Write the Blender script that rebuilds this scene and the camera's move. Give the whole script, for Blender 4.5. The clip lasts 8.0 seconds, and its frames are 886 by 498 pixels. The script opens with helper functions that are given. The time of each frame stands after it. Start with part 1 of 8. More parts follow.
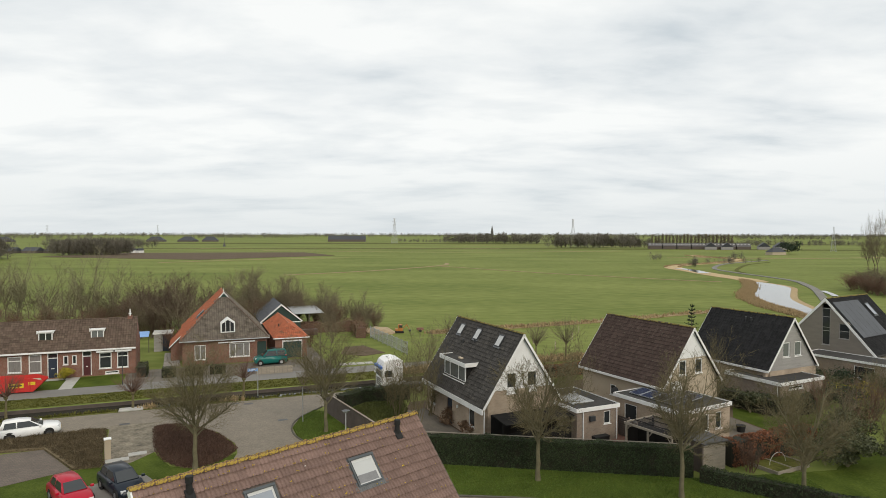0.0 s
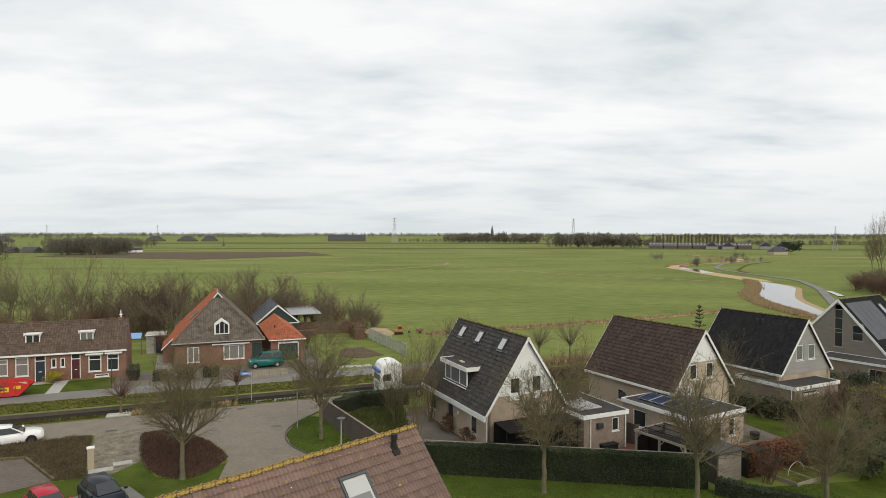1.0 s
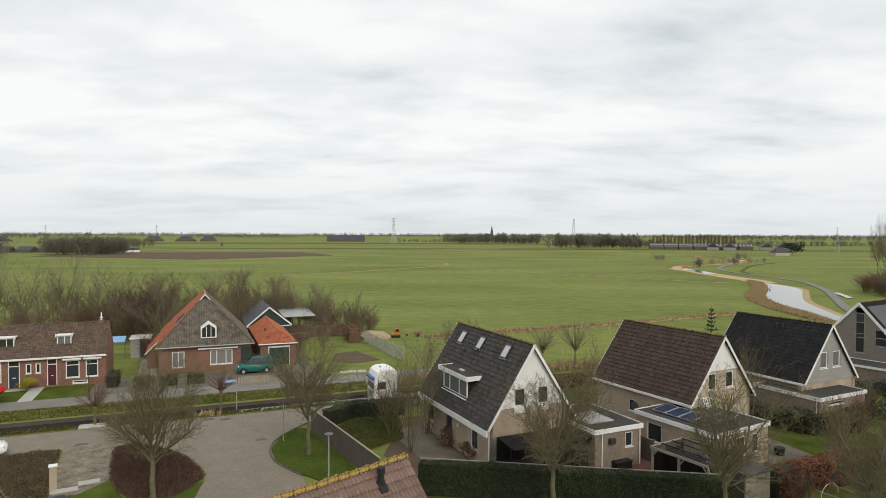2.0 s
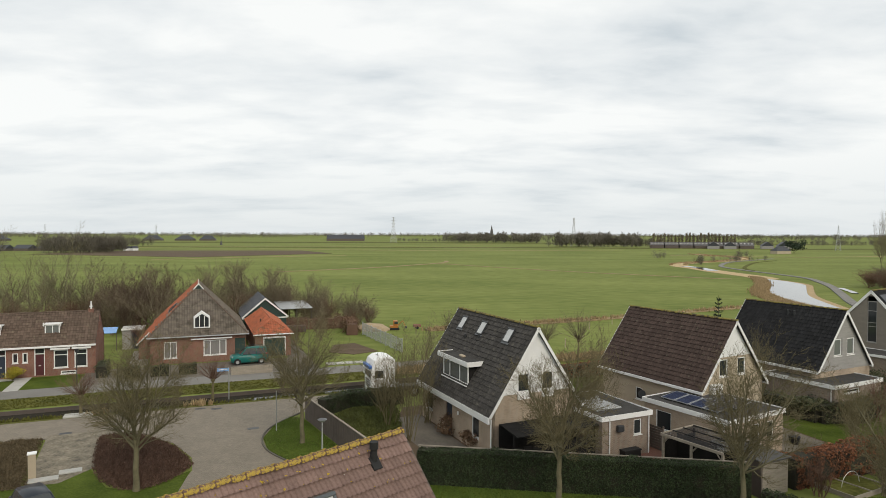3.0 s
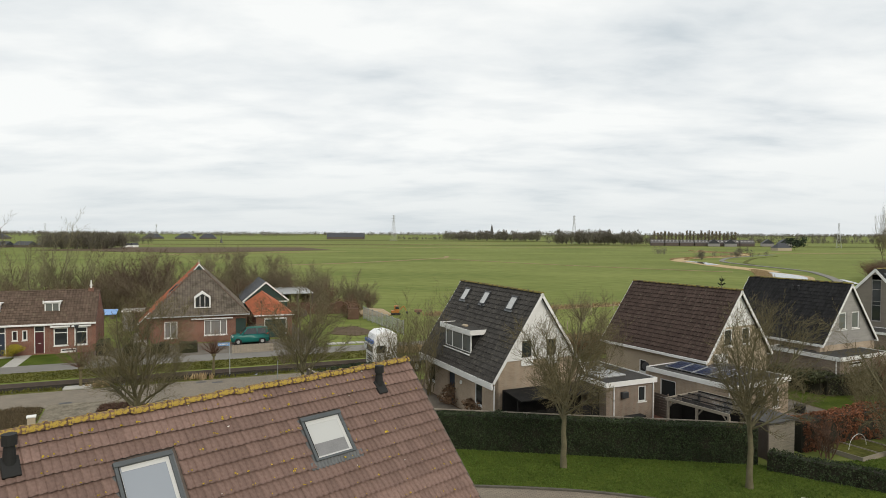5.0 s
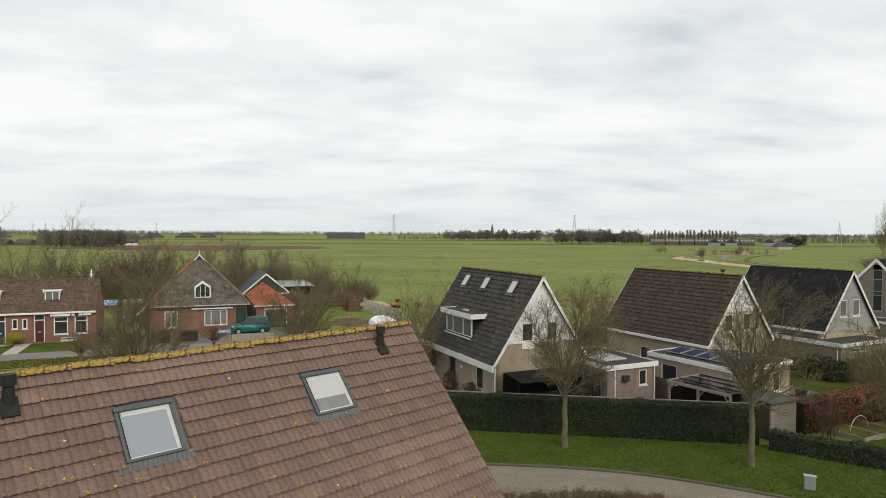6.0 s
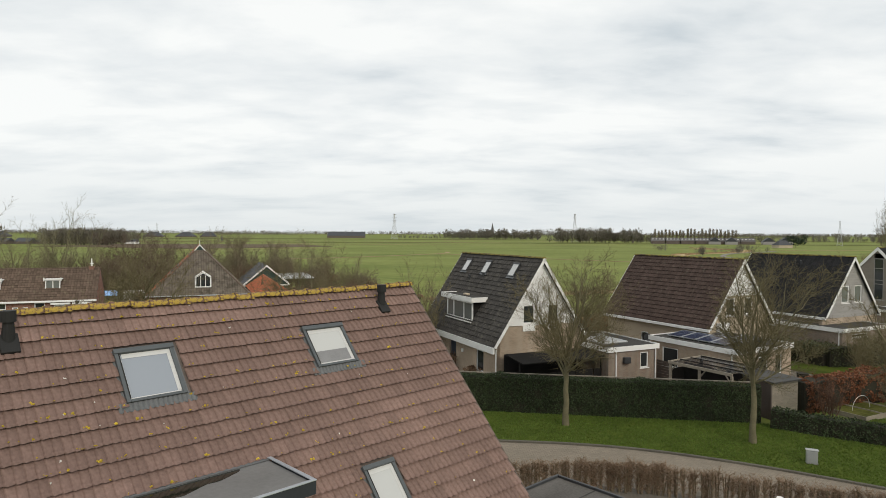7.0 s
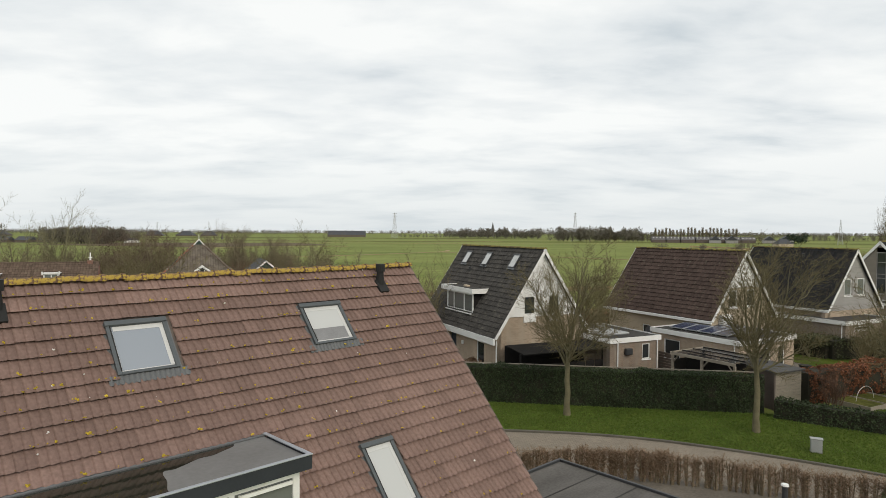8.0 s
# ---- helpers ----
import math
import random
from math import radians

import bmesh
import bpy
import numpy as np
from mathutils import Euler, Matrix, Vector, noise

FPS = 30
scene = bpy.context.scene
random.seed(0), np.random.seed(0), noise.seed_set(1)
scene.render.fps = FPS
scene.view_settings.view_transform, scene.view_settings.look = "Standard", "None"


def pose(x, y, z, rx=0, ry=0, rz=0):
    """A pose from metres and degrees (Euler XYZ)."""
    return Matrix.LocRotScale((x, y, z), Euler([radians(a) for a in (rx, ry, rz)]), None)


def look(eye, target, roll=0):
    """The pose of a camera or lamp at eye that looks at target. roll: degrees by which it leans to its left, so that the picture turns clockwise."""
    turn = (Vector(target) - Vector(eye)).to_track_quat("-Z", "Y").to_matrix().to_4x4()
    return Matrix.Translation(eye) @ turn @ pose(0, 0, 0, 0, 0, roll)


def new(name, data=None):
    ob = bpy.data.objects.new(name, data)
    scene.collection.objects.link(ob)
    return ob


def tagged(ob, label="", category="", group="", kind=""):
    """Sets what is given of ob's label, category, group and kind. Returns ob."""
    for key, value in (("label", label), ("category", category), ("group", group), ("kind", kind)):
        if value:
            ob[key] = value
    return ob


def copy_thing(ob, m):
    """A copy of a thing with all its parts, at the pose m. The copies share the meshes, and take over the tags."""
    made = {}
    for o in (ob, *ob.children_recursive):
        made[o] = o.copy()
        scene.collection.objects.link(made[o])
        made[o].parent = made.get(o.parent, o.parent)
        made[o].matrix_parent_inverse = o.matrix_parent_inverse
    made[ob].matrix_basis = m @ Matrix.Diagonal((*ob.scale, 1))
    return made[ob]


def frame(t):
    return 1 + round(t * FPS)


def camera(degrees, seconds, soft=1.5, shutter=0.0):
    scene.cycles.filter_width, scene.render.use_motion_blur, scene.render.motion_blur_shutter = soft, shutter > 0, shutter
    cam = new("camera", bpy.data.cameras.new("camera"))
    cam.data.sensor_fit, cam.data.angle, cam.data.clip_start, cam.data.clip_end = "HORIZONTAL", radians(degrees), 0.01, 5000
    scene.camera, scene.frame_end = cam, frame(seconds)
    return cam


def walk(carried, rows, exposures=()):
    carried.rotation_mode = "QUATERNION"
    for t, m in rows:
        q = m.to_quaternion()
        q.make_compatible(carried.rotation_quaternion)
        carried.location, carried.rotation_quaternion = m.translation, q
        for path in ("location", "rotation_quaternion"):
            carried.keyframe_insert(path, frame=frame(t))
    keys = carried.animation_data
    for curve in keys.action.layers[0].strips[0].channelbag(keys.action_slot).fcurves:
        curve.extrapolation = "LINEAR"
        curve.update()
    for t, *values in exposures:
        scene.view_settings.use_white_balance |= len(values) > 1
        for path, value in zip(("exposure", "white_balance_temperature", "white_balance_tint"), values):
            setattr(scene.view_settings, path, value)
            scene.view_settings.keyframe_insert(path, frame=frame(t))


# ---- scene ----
cam = camera(70.0, 8.0, soft=0.85)
PATH = [
    (0, (0.092, -3.573, 16.051), (0.092, -1.573, 16.0), 0.1),
    (0.5, (0.058, -2.715, 15.976), (0.059, -0.716, 15.925), 0.2),
    (1, (0.052, -1.353, 15.944), (0.052, 0.647, 15.892), 0.1),
    (1.5, (0.098, 0.704, 16.018), (0.099, 2.704, 15.967), 0.2),
    (3, (0.146, 4.399, 14.298), (0.148, 6.398, 14.248), 0.2),
    (3.5, (0.094, 4.573, 13.628), (0.096, 6.572, 13.577), 0.2),
    (4, (0.038, 4.614, 13.098), (0.039, 6.613, 13.047), 0.3),
    (4.5, (-0.003, 4.649, 12.603), (-0.001, 6.649, 12.552), 0.2),
    (6, (-0.06, 4.736, 11.012), (-0.059, 6.736, 10.961), 0.3),
    (6.5, (-0.081, 4.757, 10.411), (-0.08, 6.757, 10.36), 0.3),
    (7, (-0.084, 4.767, 9.871), (-0.084, 6.766, 9.82), 0.3),
    (7.5, (-0.081, 4.842, 9.59), (-0.081, 6.842, 9.539), 0.3),
    (8, (-0.068, 5.073, 9.306), (-0.069, 7.072, 9.253), 0.3),
]
walk(cam, [(t, look(eye, target, roll)) for t, eye, target, roll in PATH], [(0, 0.0)])

# ---- light: overcast day ----
SUN_ELEV, SUN_AZ = radians(36), radians(150)
world = bpy.data.worlds.new("overcast")
scene.world = world
world.use_nodes = True
wn, wl = world.node_tree.nodes, world.node_tree.links
wn.clear()


def wnode(kind, **vals):
    n = wn.new(kind)
    for k, v in vals.items():
        n.inputs[k].default_value = v
    return n


def wmath(op, a, b=None):
    n = wn.new("ShaderNodeMath")
    n.operation = op
    for i, v in enumerate((a, b)):
        if v is None:
            continue
        if isinstance(v, (int, float)):
            n.inputs[i].default_value = v
        else:
            wl.new(v, n.inputs[i])
    return n.outputs[0]


sky = wn.new("ShaderNodeTexSky")
sky.sky_type = "NISHITA"
sky.sun_disc = False
sky.sun_elevation, sky.sun_rotation = SUN_ELEV, SUN_AZ
tc = wn.new("ShaderNodeTexCoord")
sep = wn.new("ShaderNodeSeparateXYZ")
wl.new(tc.outputs["Generated"], sep.inputs[0])
up = wmath("MAXIMUM", sep.outputs["Z"], 0.0)
den = wmath("ADD", up, 0.16)
comb = wn.new("ShaderNodeCombineXYZ")
wl.new(wmath("MULTIPLY", wmath("DIVIDE", sep.outputs["X"], den), 0.62), comb.inputs[0])
wl.new(wmath("DIVIDE", sep.outputs["Y"], den), comb.inputs[1])
cloud_big = wnode("ShaderNodeTexNoise", Scale=0.95, Detail=6.0, Roughness=0.5, Distortion=0.3)
cloud_fine = wnode("ShaderNodeTexNoise", Scale=3.2, Detail=7.0, Roughness=0.55, Distortion=0.2)
for n in (cloud_big, cloud_fine):
    wl.new(comb.outputs[0], n.inputs["Vector"])
cl = wmath("ADD", wmath("MULTIPLY", cloud_big.outputs[0], 0.68), wmath("MULTIPLY", cloud_fine.outputs[0], 0.32))
ramp = wn.new("ShaderNodeValToRGB")
ramp.color_ramp.elements[0].position, ramp.color_ramp.elements[0].color = 0.34, (0.605, 0.67, 0.712, 1)
ramp.color_ramp.elements[1].position, ramp.color_ramp.elements[1].color = 0.55, (1.01, 1.025, 1.01, 1)
mid = ramp.color_ramp.elements.new(0.44)
mid.color = (0.838, 0.875, 0.888, 1)
wl.new(cl, ramp.inputs[0])
# paler veil towards the horizon
veil = wn.new("ShaderNodeMix")
veil.data_type = "RGBA"
fade = wn.new("ShaderNodeMapRange")
fade.inputs["From Min"].default_value, fade.inputs["From Max"].default_value = 0.0, 0.13
fade.inputs["To Min"].default_value, fade.inputs["To Max"].default_value = 0.8, 0.0
wl.new(up, fade.inputs["Value"])
wl.new(fade.outputs[0], veil.inputs["Factor"])
wl.new(ramp.outputs[0], veil.inputs["A"])
veil.inputs["B"].default_value = (0.765, 0.812, 0.832, 1)
b_cloud = wn.new("ShaderNodeBackground")
b_cloud.inputs["Strength"].default_value = 0.97
wl.new(veil.outputs["Result"], b_cloud.inputs["Color"])
b_sky = wn.new("ShaderNodeBackground")
b_sky.inputs["Strength"].default_value = 0.08
wl.new(sky.outputs[0], b_sky.inputs["Color"])
mixw = wn.new("ShaderNodeMixShader")
mixw.inputs[0].default_value = 0.96
wl.new(b_sky.outputs[0], mixw.inputs[1])
wl.new(b_cloud.outputs[0], mixw.inputs[2])
wo = wn.new("ShaderNodeOutputWorld")
wl.new(mixw.outputs[0], wo.inputs[0])

sun = new("sun", bpy.data.lights.new("sun", "SUN"))
sun.data.energy, sun.data.angle, sun.data.color = 1.45, radians(30), (1.0, 0.9, 0.75)
sun.matrix_world = look((60 * math.sin(SUN_AZ), 60 * math.cos(SUN_AZ), 60 * math.tan(SUN_ELEV)), (0, 0, 0))


# ---- materials ----
def material(name, base, rough=0.8, var=0.25, scale=2.0, fine=30.0, bump=0.2, tint=None, metal=0.0, island=0.0, per_object=0.0, spec=0.4, stretch=(1, 1, 1), bump_dist=0.02):
    m = bpy.data.materials.new(name)
    m.use_nodes = True
    nt = m.node_tree
    n, l = nt.nodes, nt.links
    bsdf = n["Principled BSDF"]
    bsdf.inputs["Roughness"].default_value = rough
    bsdf.inputs["Metallic"].default_value = metal
    bsdf.inputs["Specular IOR Level"].default_value = spec
    tc = n.new("ShaderNodeTexCoord")
    mp = n.new("ShaderNodeMapping")
    mp.inputs["Scale"].default_value = stretch
    l.new(tc.outputs["Object"], mp.inputs["Vector"])
    big = n.new("ShaderNodeTexNoise")
    big.inputs["Scale"].default_value, big.inputs["Detail"].default_value = scale, 5.0
    sm = n.new("ShaderNodeTexNoise")
    sm.inputs["Scale"].default_value, sm.inputs["Detail"].default_value = fine, 4.0
    for t in (big, sm):
        l.new(mp.outputs[0], t.inputs["Vector"])
    dark = [c * (1 - var) for c in base]
    lite = tint if tint else [min(1, c * (1 + var)) for c in base]
    r = n.new("ShaderNodeValToRGB")
    r.color_ramp.elements[0].position, r.color_ramp.elements[0].color = 0.3, (*dark, 1)
    r.color_ramp.elements[1].position, r.color_ramp.elements[1].color = 0.7, (*lite, 1)
    add = n.new("ShaderNodeMix")
    add.inputs["Factor"].default_value = 0.45
    l.new(big.outputs[0], add.inputs["A"])
    l.new(sm.outputs[0], add.inputs["B"])
    l.new(add.outputs["Result"], r.inputs[0])
    col = r.outputs[0]
    for amount, kind, sock in ((island, "ShaderNodeNewGeometry", "Random Per Island"), (per_object, "ShaderNodeObjectInfo", "Random")):
        if amount:
            g = n.new(kind)
            mr = n.new("ShaderNodeMapRange")
            mr.inputs["To Min"].default_value, mr.inputs["To Max"].default_value = 1 - amount, 1 + amount
            l.new(g.outputs[sock], mr.inputs["Value"])
            hs = n.new("ShaderNodeHueSaturation")
            l.new(mr.outputs[0], hs.inputs["Value"])
            l.new(col, hs.inputs["Color"])
            col = hs.outputs[0]
    l.new(col, bsdf.inputs["Base Color"])
    if bump:
        b = n.new("ShaderNodeBump")
        b.inputs["Strength"].default_value, b.inputs["Distance"].default_value = bump, bump_dist
        l.new(sm.outputs[0], b.inputs["Height"])
        l.new(b.outputs[0], bsdf.inputs["Normal"])
    return m


def glass_material(name, base=(0.02, 0.025, 0.03), rough=0.05):
    m = bpy.data.materials.new(name)
    m.use_nodes = True
    b = m.node_tree.nodes["Principled BSDF"]
    b.inputs["Base Color"].default_value = (*base, 1)
    b.inputs["Roughness"].default_value = rough
    b.inputs["Specular IOR Level"].default_value = 0.7
    return m


def brick_material(name, c1, c2, mortar, width=0.21, height=0.0625, gap=0.012, rough=0.9, flat=False):
    m = material(name, c1, rough, 0.2, 0.8, 25, 0.0)
    n, l = m.node_tree.nodes, m.node_tree.links
    bsdf = n["Principled BSDF"]
    tc = n.new("ShaderNodeTexCoord")
    src = tc.outputs["Object"]
    if not flat:
        sp = n.new("ShaderNodeSeparateXYZ")
        l.new(src, sp.inputs[0])
        ad = n.new("ShaderNodeMath")
        l.new(sp.outputs["X"], ad.inputs[0])
        l.new(sp.outputs["Y"], ad.inputs[1])
        cb = n.new("ShaderNodeCombineXYZ")
        l.new(ad.outputs[0], cb.inputs[0])
        l.new(sp.outputs["Z"], cb.inputs[1])
        src = cb.outputs[0]
    b = n.new("ShaderNodeTexBrick")
    b.inputs["Scale"].default_value = 1.0
    b.inputs["Brick Width"].default_value, b.inputs["Row Height"].default_value = width, height
    b.inputs["Mortar Size"].default_value = gap
    b.inputs["Color1"].default_value, b.inputs["Color2"].default_value, b.inputs["Mortar"].default_value = (*c1, 1), (*c2, 1), (*mortar, 1)
    l.new(src, b.inputs["Vector"])
    stain = n.new("ShaderNodeTexNoise")
    stain.inputs["Scale"].default_value, stain.inputs["Detail"].default_value = 0.7, 6
    l.new(tc.outputs["Object"], stain.inputs["Vector"])
    mr = n.new("ShaderNodeMapRange")
    mr.inputs["From Min"].default_value, mr.inputs["From Max"].default_value = 0.3, 0.7
    mr.inputs["To Min"].default_value, mr.inputs["To Max"].default_value = (0.9, 1.07) if flat else (0.8, 1.15)
    l.new(stain.outputs[0], mr.inputs["Value"])
    hs = n.new("ShaderNodeHueSaturation")
    l.new(b.outputs["Color"], hs.inputs["Color"])
    l.new(mr.outputs[0], hs.inputs["Value"])
    l.new(hs.outputs[0], bsdf.inputs["Base Color"])
    bp = n.new("ShaderNodeBump")
    bp.inputs["Strength"].default_value, bp.inputs["Distance"].default_value = 0.5, 0.01
    bp.invert = True
    l.new(b.outputs["Fac"], bp.inputs["Height"])
    l.new(bp.outputs[0], bsdf.inputs["Normal"])
    return m


def spotted(name, base, spot, amount=0.55, scale=6.0, rough=0.85, island=0.15, soft=0.06, var=0.25, per_object=0.0):
    """A surface with growth in patches on it."""
    m = material(name, base, rough, var, 1.2, 40, 0.3, island=island, per_object=per_object)
    n, l = m.node_tree.nodes, m.node_tree.links
    bsdf = n["Principled BSDF"]
    under = bsdf.inputs["Base Color"].links[0].from_socket
    tc = n.new("ShaderNodeTexCoord")
    no = n.new("ShaderNodeTexNoise")
    no.inputs["Scale"].default_value, no.inputs["Detail"].default_value, no.inputs["Roughness"].default_value = scale, 6, 0.65
    l.new(tc.outputs["Object"], no.inputs["Vector"])
    mr = n.new("ShaderNodeMapRange")
    bsdf.inputs["Specular IOR Level"].default_value = 0.2
    mr.inputs["From Min"].default_value, mr.inputs["From Max"].default_value = amount, amount + soft
    l.new(no.outputs[0], mr.inputs["Value"])
    mx = n.new("ShaderNodeMix")
    mx.data_type = "RGBA"
    l.new(mr.outputs[0], mx.inputs["Factor"])
    l.new(under, mx.inputs["A"])
    mx.inputs["B"].default_value = (*spot, 1)
    l.new(mx.outputs["Result"], bsdf.inputs["Base Color"])
    return m


FIELD = material("meadow_grass", (0.132, 0.176, 0.036), 0.95, 0.3, 0.03, 0.5, 0.6, tint=(0.225, 0.25, 0.072), spec=0.1, bump_dist=0.1, stretch=(0.5, 1, 1))
LAWN = material("lawn_grass", (0.05, 0.084, 0.008), 0.95, 0.45, 0.5, 9, 0.7, tint=(0.1, 0.13, 0.02), spec=0.1, bump_dist=0.06)
VERGE = material("rough_verge_grass", (0.075, 0.095, 0.014), 0.95, 0.65, 0.6, 4, 0.8, tint=(0.16, 0.155, 0.04), spec=0.1, bump_dist=0.06)
BLADE = material("grass_blades", (0.1, 0.15, 0.03), 0.8, 0.3, 0.6, 9, 0, island=0.3, spec=0.15)
YARD = material("dark_gravel_yard", (0.135, 0.118, 0.096), 0.95, 0.4, 0.5, 12, 0.3)
EARTH = material("ploughed_soil", (0.115, 0.085, 0.058), 0.95, 0.25, 0.1, 2.0, 0.6, spec=0.1, stretch=(1, 4, 1), bump_dist=0.1)
REED = material("dry_reed", (0.35, 0.262, 0.146), 0.9, 0.25, 0.8, 8, 0.3, island=0.3, spec=0.15)
SAND = material("heaped_sand", (0.36, 0.28, 0.18), 0.95, 0.2, 0.8, 10, 0.5)
SAND_GREY = material("pale_grey_gravel", (0.27, 0.25, 0.22), 0.95, 0.35, 1.0, 10, 0.4)
PAVE = brick_material("clinker_paving", (0.25, 0.213, 0.165), (0.198, 0.172, 0.134), (0.14, 0.12, 0.094), 0.21, 0.105, 0.008, flat=True)
PAVE2 = brick_material("buff_clinker_paving", (0.25, 0.21, 0.162), (0.2, 0.17, 0.132), (0.14, 0.12, 0.092), 0.21, 0.105, 0.01, flat=True)
PAVE3 = brick_material("brown_grey_clinker", (0.165, 0.13, 0.105), (0.125, 0.1, 0.083), (0.09, 0.08, 0.062), 0.21, 0.105, 0.01, flat=True)
KERB_OLD = material("dirty_kerb_concrete", (0.1, 0.092, 0.075), 0.95, 0.35, 1.0, 20, 0.3)
FELT = material("brown_weathered_felt", (0.08, 0.071, 0.06), 0.75, 0.4, 0.6, 9, 0.2, tint=(0.13, 0.12, 0.11), stretch=(1, 3, 1))
ASPHALT = material("worn_asphalt", (0.185, 0.176, 0.16), 0.9, 0.22, 0.3, 30, 0.2)
COBBLE = material("rounded_cobbles", (0.125, 0.105, 0.074), 0.9, 0.55, 1.2, 6, 1.0, tint=(0.3, 0.26, 0.19), bump_dist=0.06)
CONCRETE = material("weathered_concrete", (0.4, 0.39, 0.36), 0.9, 0.2, 2, 25, 0.3)
KERB = material("kerb_concrete", (0.26, 0.25, 0.235), 0.9, 0.25, 1.2, 25, 0.3)
WATER = material("still_canal_water", (0.02, 0.022, 0.016), 0.06, 0.2, 0.5, 6, 0.05, spec=0.5)
TILE_N = material("brown_concrete_tile", (0.19, 0.126, 0.106), 0.9, 0.36, 0.3, 16, 0.25, island=0.1, per_object=0.1, spec=0.2)
RIDGE_N = spotted("lichen_covered_ridge", (0.14, 0.085, 0.06), (0.36, 0.25, 0.05), 0.46, 10, island=0.12, soft=0.1, per_object=0.25)
LICHEN = material("yellow_lichen", (0.42, 0.3, 0.03), 0.95, 0.3, 8, 60, 0.3, island=0.3)
DROPPING = material("white_dropping", (0.75, 0.74, 0.7), 0.9, 0.1, 8, 60, 0.1)
TILE_A = spotted("black_tile_with_wear", (0.056, 0.052, 0.048), (0.115, 0.106, 0.088), 0.53, 3.4, rough=0.92, island=0.2, soft=0.2)
TILE_B = spotted("dark_brown_tile", (0.064, 0.044, 0.037), (0.13, 0.115, 0.085), 0.58, 5.0, rough=0.92, island=0.18, soft=0.15)
TILE_C = spotted("black_tile", (0.02, 0.02, 0.021), (0.035, 0.035, 0.03), 0.58, 3.0, rough=0.92, island=0.25, soft=0.15)
TILE_R = spotted("grey_brown_clay_tile", (0.115, 0.082, 0.062), (0.16, 0.13, 0.09), 0.56, 2.0, island=0.22, soft=0.15)
TILE_F = spotted("weathered_grey_tile", (0.145, 0.122, 0.098), (0.075, 0.064, 0.05), 0.5, 1.1, island=0.15, soft=0.15)
TILE_O = spotted("orange_clay_tile", (0.32, 0.105, 0.055), (0.16, 0.085, 0.055), 0.5, 1.6, island=0.2, soft=0.15)
TILE_G = spotted("bright_orange_clay_tile", (0.4, 0.125, 0.065), (0.2, 0.1, 0.06), 0.5, 2.0, island=0.15, soft=0.12)
MOSS = spotted("mossy_ridge_tile", (0.07, 0.055, 0.04), (0.21, 0.175, 0.045), 0.42, 5, island=0.2, soft=0.1)
SLATE = material("dark_roof_sheet", (0.075, 0.08, 0.09), 0.6, 0.2, 0.8, 20, 0.1)
BUFF = brick_material("buff_brick", (0.44, 0.33, 0.24), (0.35, 0.265, 0.19), (0.42, 0.36, 0.28))
BUFF2 = brick_material("brown_buff_brick", (0.28, 0.2, 0.145), (0.2, 0.145, 0.105), (0.3, 0.27, 0.23))
REDBRICK = brick_material("red_brick", (0.235, 0.075, 0.042), (0.165, 0.055, 0.034), (0.27, 0.2, 0.16))
CREAM = material("cream_render", (0.43, 0.36, 0.265), 0.9, 0.1, 0.6, 20, 0.15)
WHITE = material("white_paint", (0.78, 0.78, 0.76), 0.5, 0.07, 1.5, 20, 0.05)
BOARD = material("white_weatherboard", (0.76, 0.76, 0.745), 0.6, 0.08, 0.8, 15, 0.05)
GREYBOARD = material("grey_weatherboard", (0.28, 0.27, 0.255), 0.8, 0.2, 1.0, 12, 0.2, stretch=(1, 1, 4), island=0.15)
GREYSTUCCO = material("grey_slate_cladding", (0.205, 0.182, 0.152), 0.8, 0.15, 0.8, 14, 0.25, stretch=(1, 1, 4))
GREEN = material("dark_green_boards", (0.025, 0.05, 0.042), 0.6, 0.2, 1, 12, 0.15)
BLACKWOOD = material("black_stained_timber", (0.022, 0.021, 0.02), 0.95, 0.3, 1.5, 20, 0.2, spec=0.08)
WOOD = material("grey_weathered_planks", (0.26, 0.228, 0.182), 0.85, 0.25, 1.2, 18, 0.3, island=0.2, stretch=(1, 1, 5))
BROWNWOOD = material("brown_stained_boards", (0.1, 0.08, 0.068), 0.8, 0.25, 1.2, 18, 0.3, island=0.2)
BITUMEN = material("grey_roofing_felt", (0.17, 0.168, 0.165), 0.42, 0.2, 0.9, 12, 0.15)
BITUMEN3 = material("matt_roofing_felt", (0.085, 0.083, 0.08), 0.85, 0.3, 0.9, 10, 0.2, spec=0.25)
BITUMEN2 = material("dark_roofing_felt", (0.055, 0.053, 0.05), 0.9, 0.35, 0.8, 10, 0.15, spec=0.15)
NAVY = material("navy_fascia", (0.03, 0.034, 0.042), 0.5, 0.15, 2, 20, 0.05)
ALU = material("grey_aluminium_trim", (0.46, 0.49, 0.53), 0.4, 0.1, 2, 30, 0.05, metal=0.5)
LEAD = material("lead_flashing", (0.115, 0.12, 0.125), 0.6, 0.2, 4, 30, 0.2)
DARKMETAL = material("dark_metal", (0.04, 0.042, 0.045), 0.45, 0.2, 4, 40, 0.05)
GALV = material("galvanised_steel", (0.42, 0.43, 0.43), 0.5, 0.15, 2, 30, 0.05, metal=0.5)
RUBBER = material("black_rubber", (0.015, 0.015, 0.015), 0.8, 0.2, 4, 40, 0.1)
RIM = material("alloy_rim", (0.3, 0.3, 0.31), 0.35, 0.1, 4, 40, 0, metal=0.7)
GLASS = glass_material("window_glass", (0.03, 0.034, 0.036))
GLASS_L = glass_material("window_with_pale_curtain", (0.15, 0.16, 0.155), 0.1)
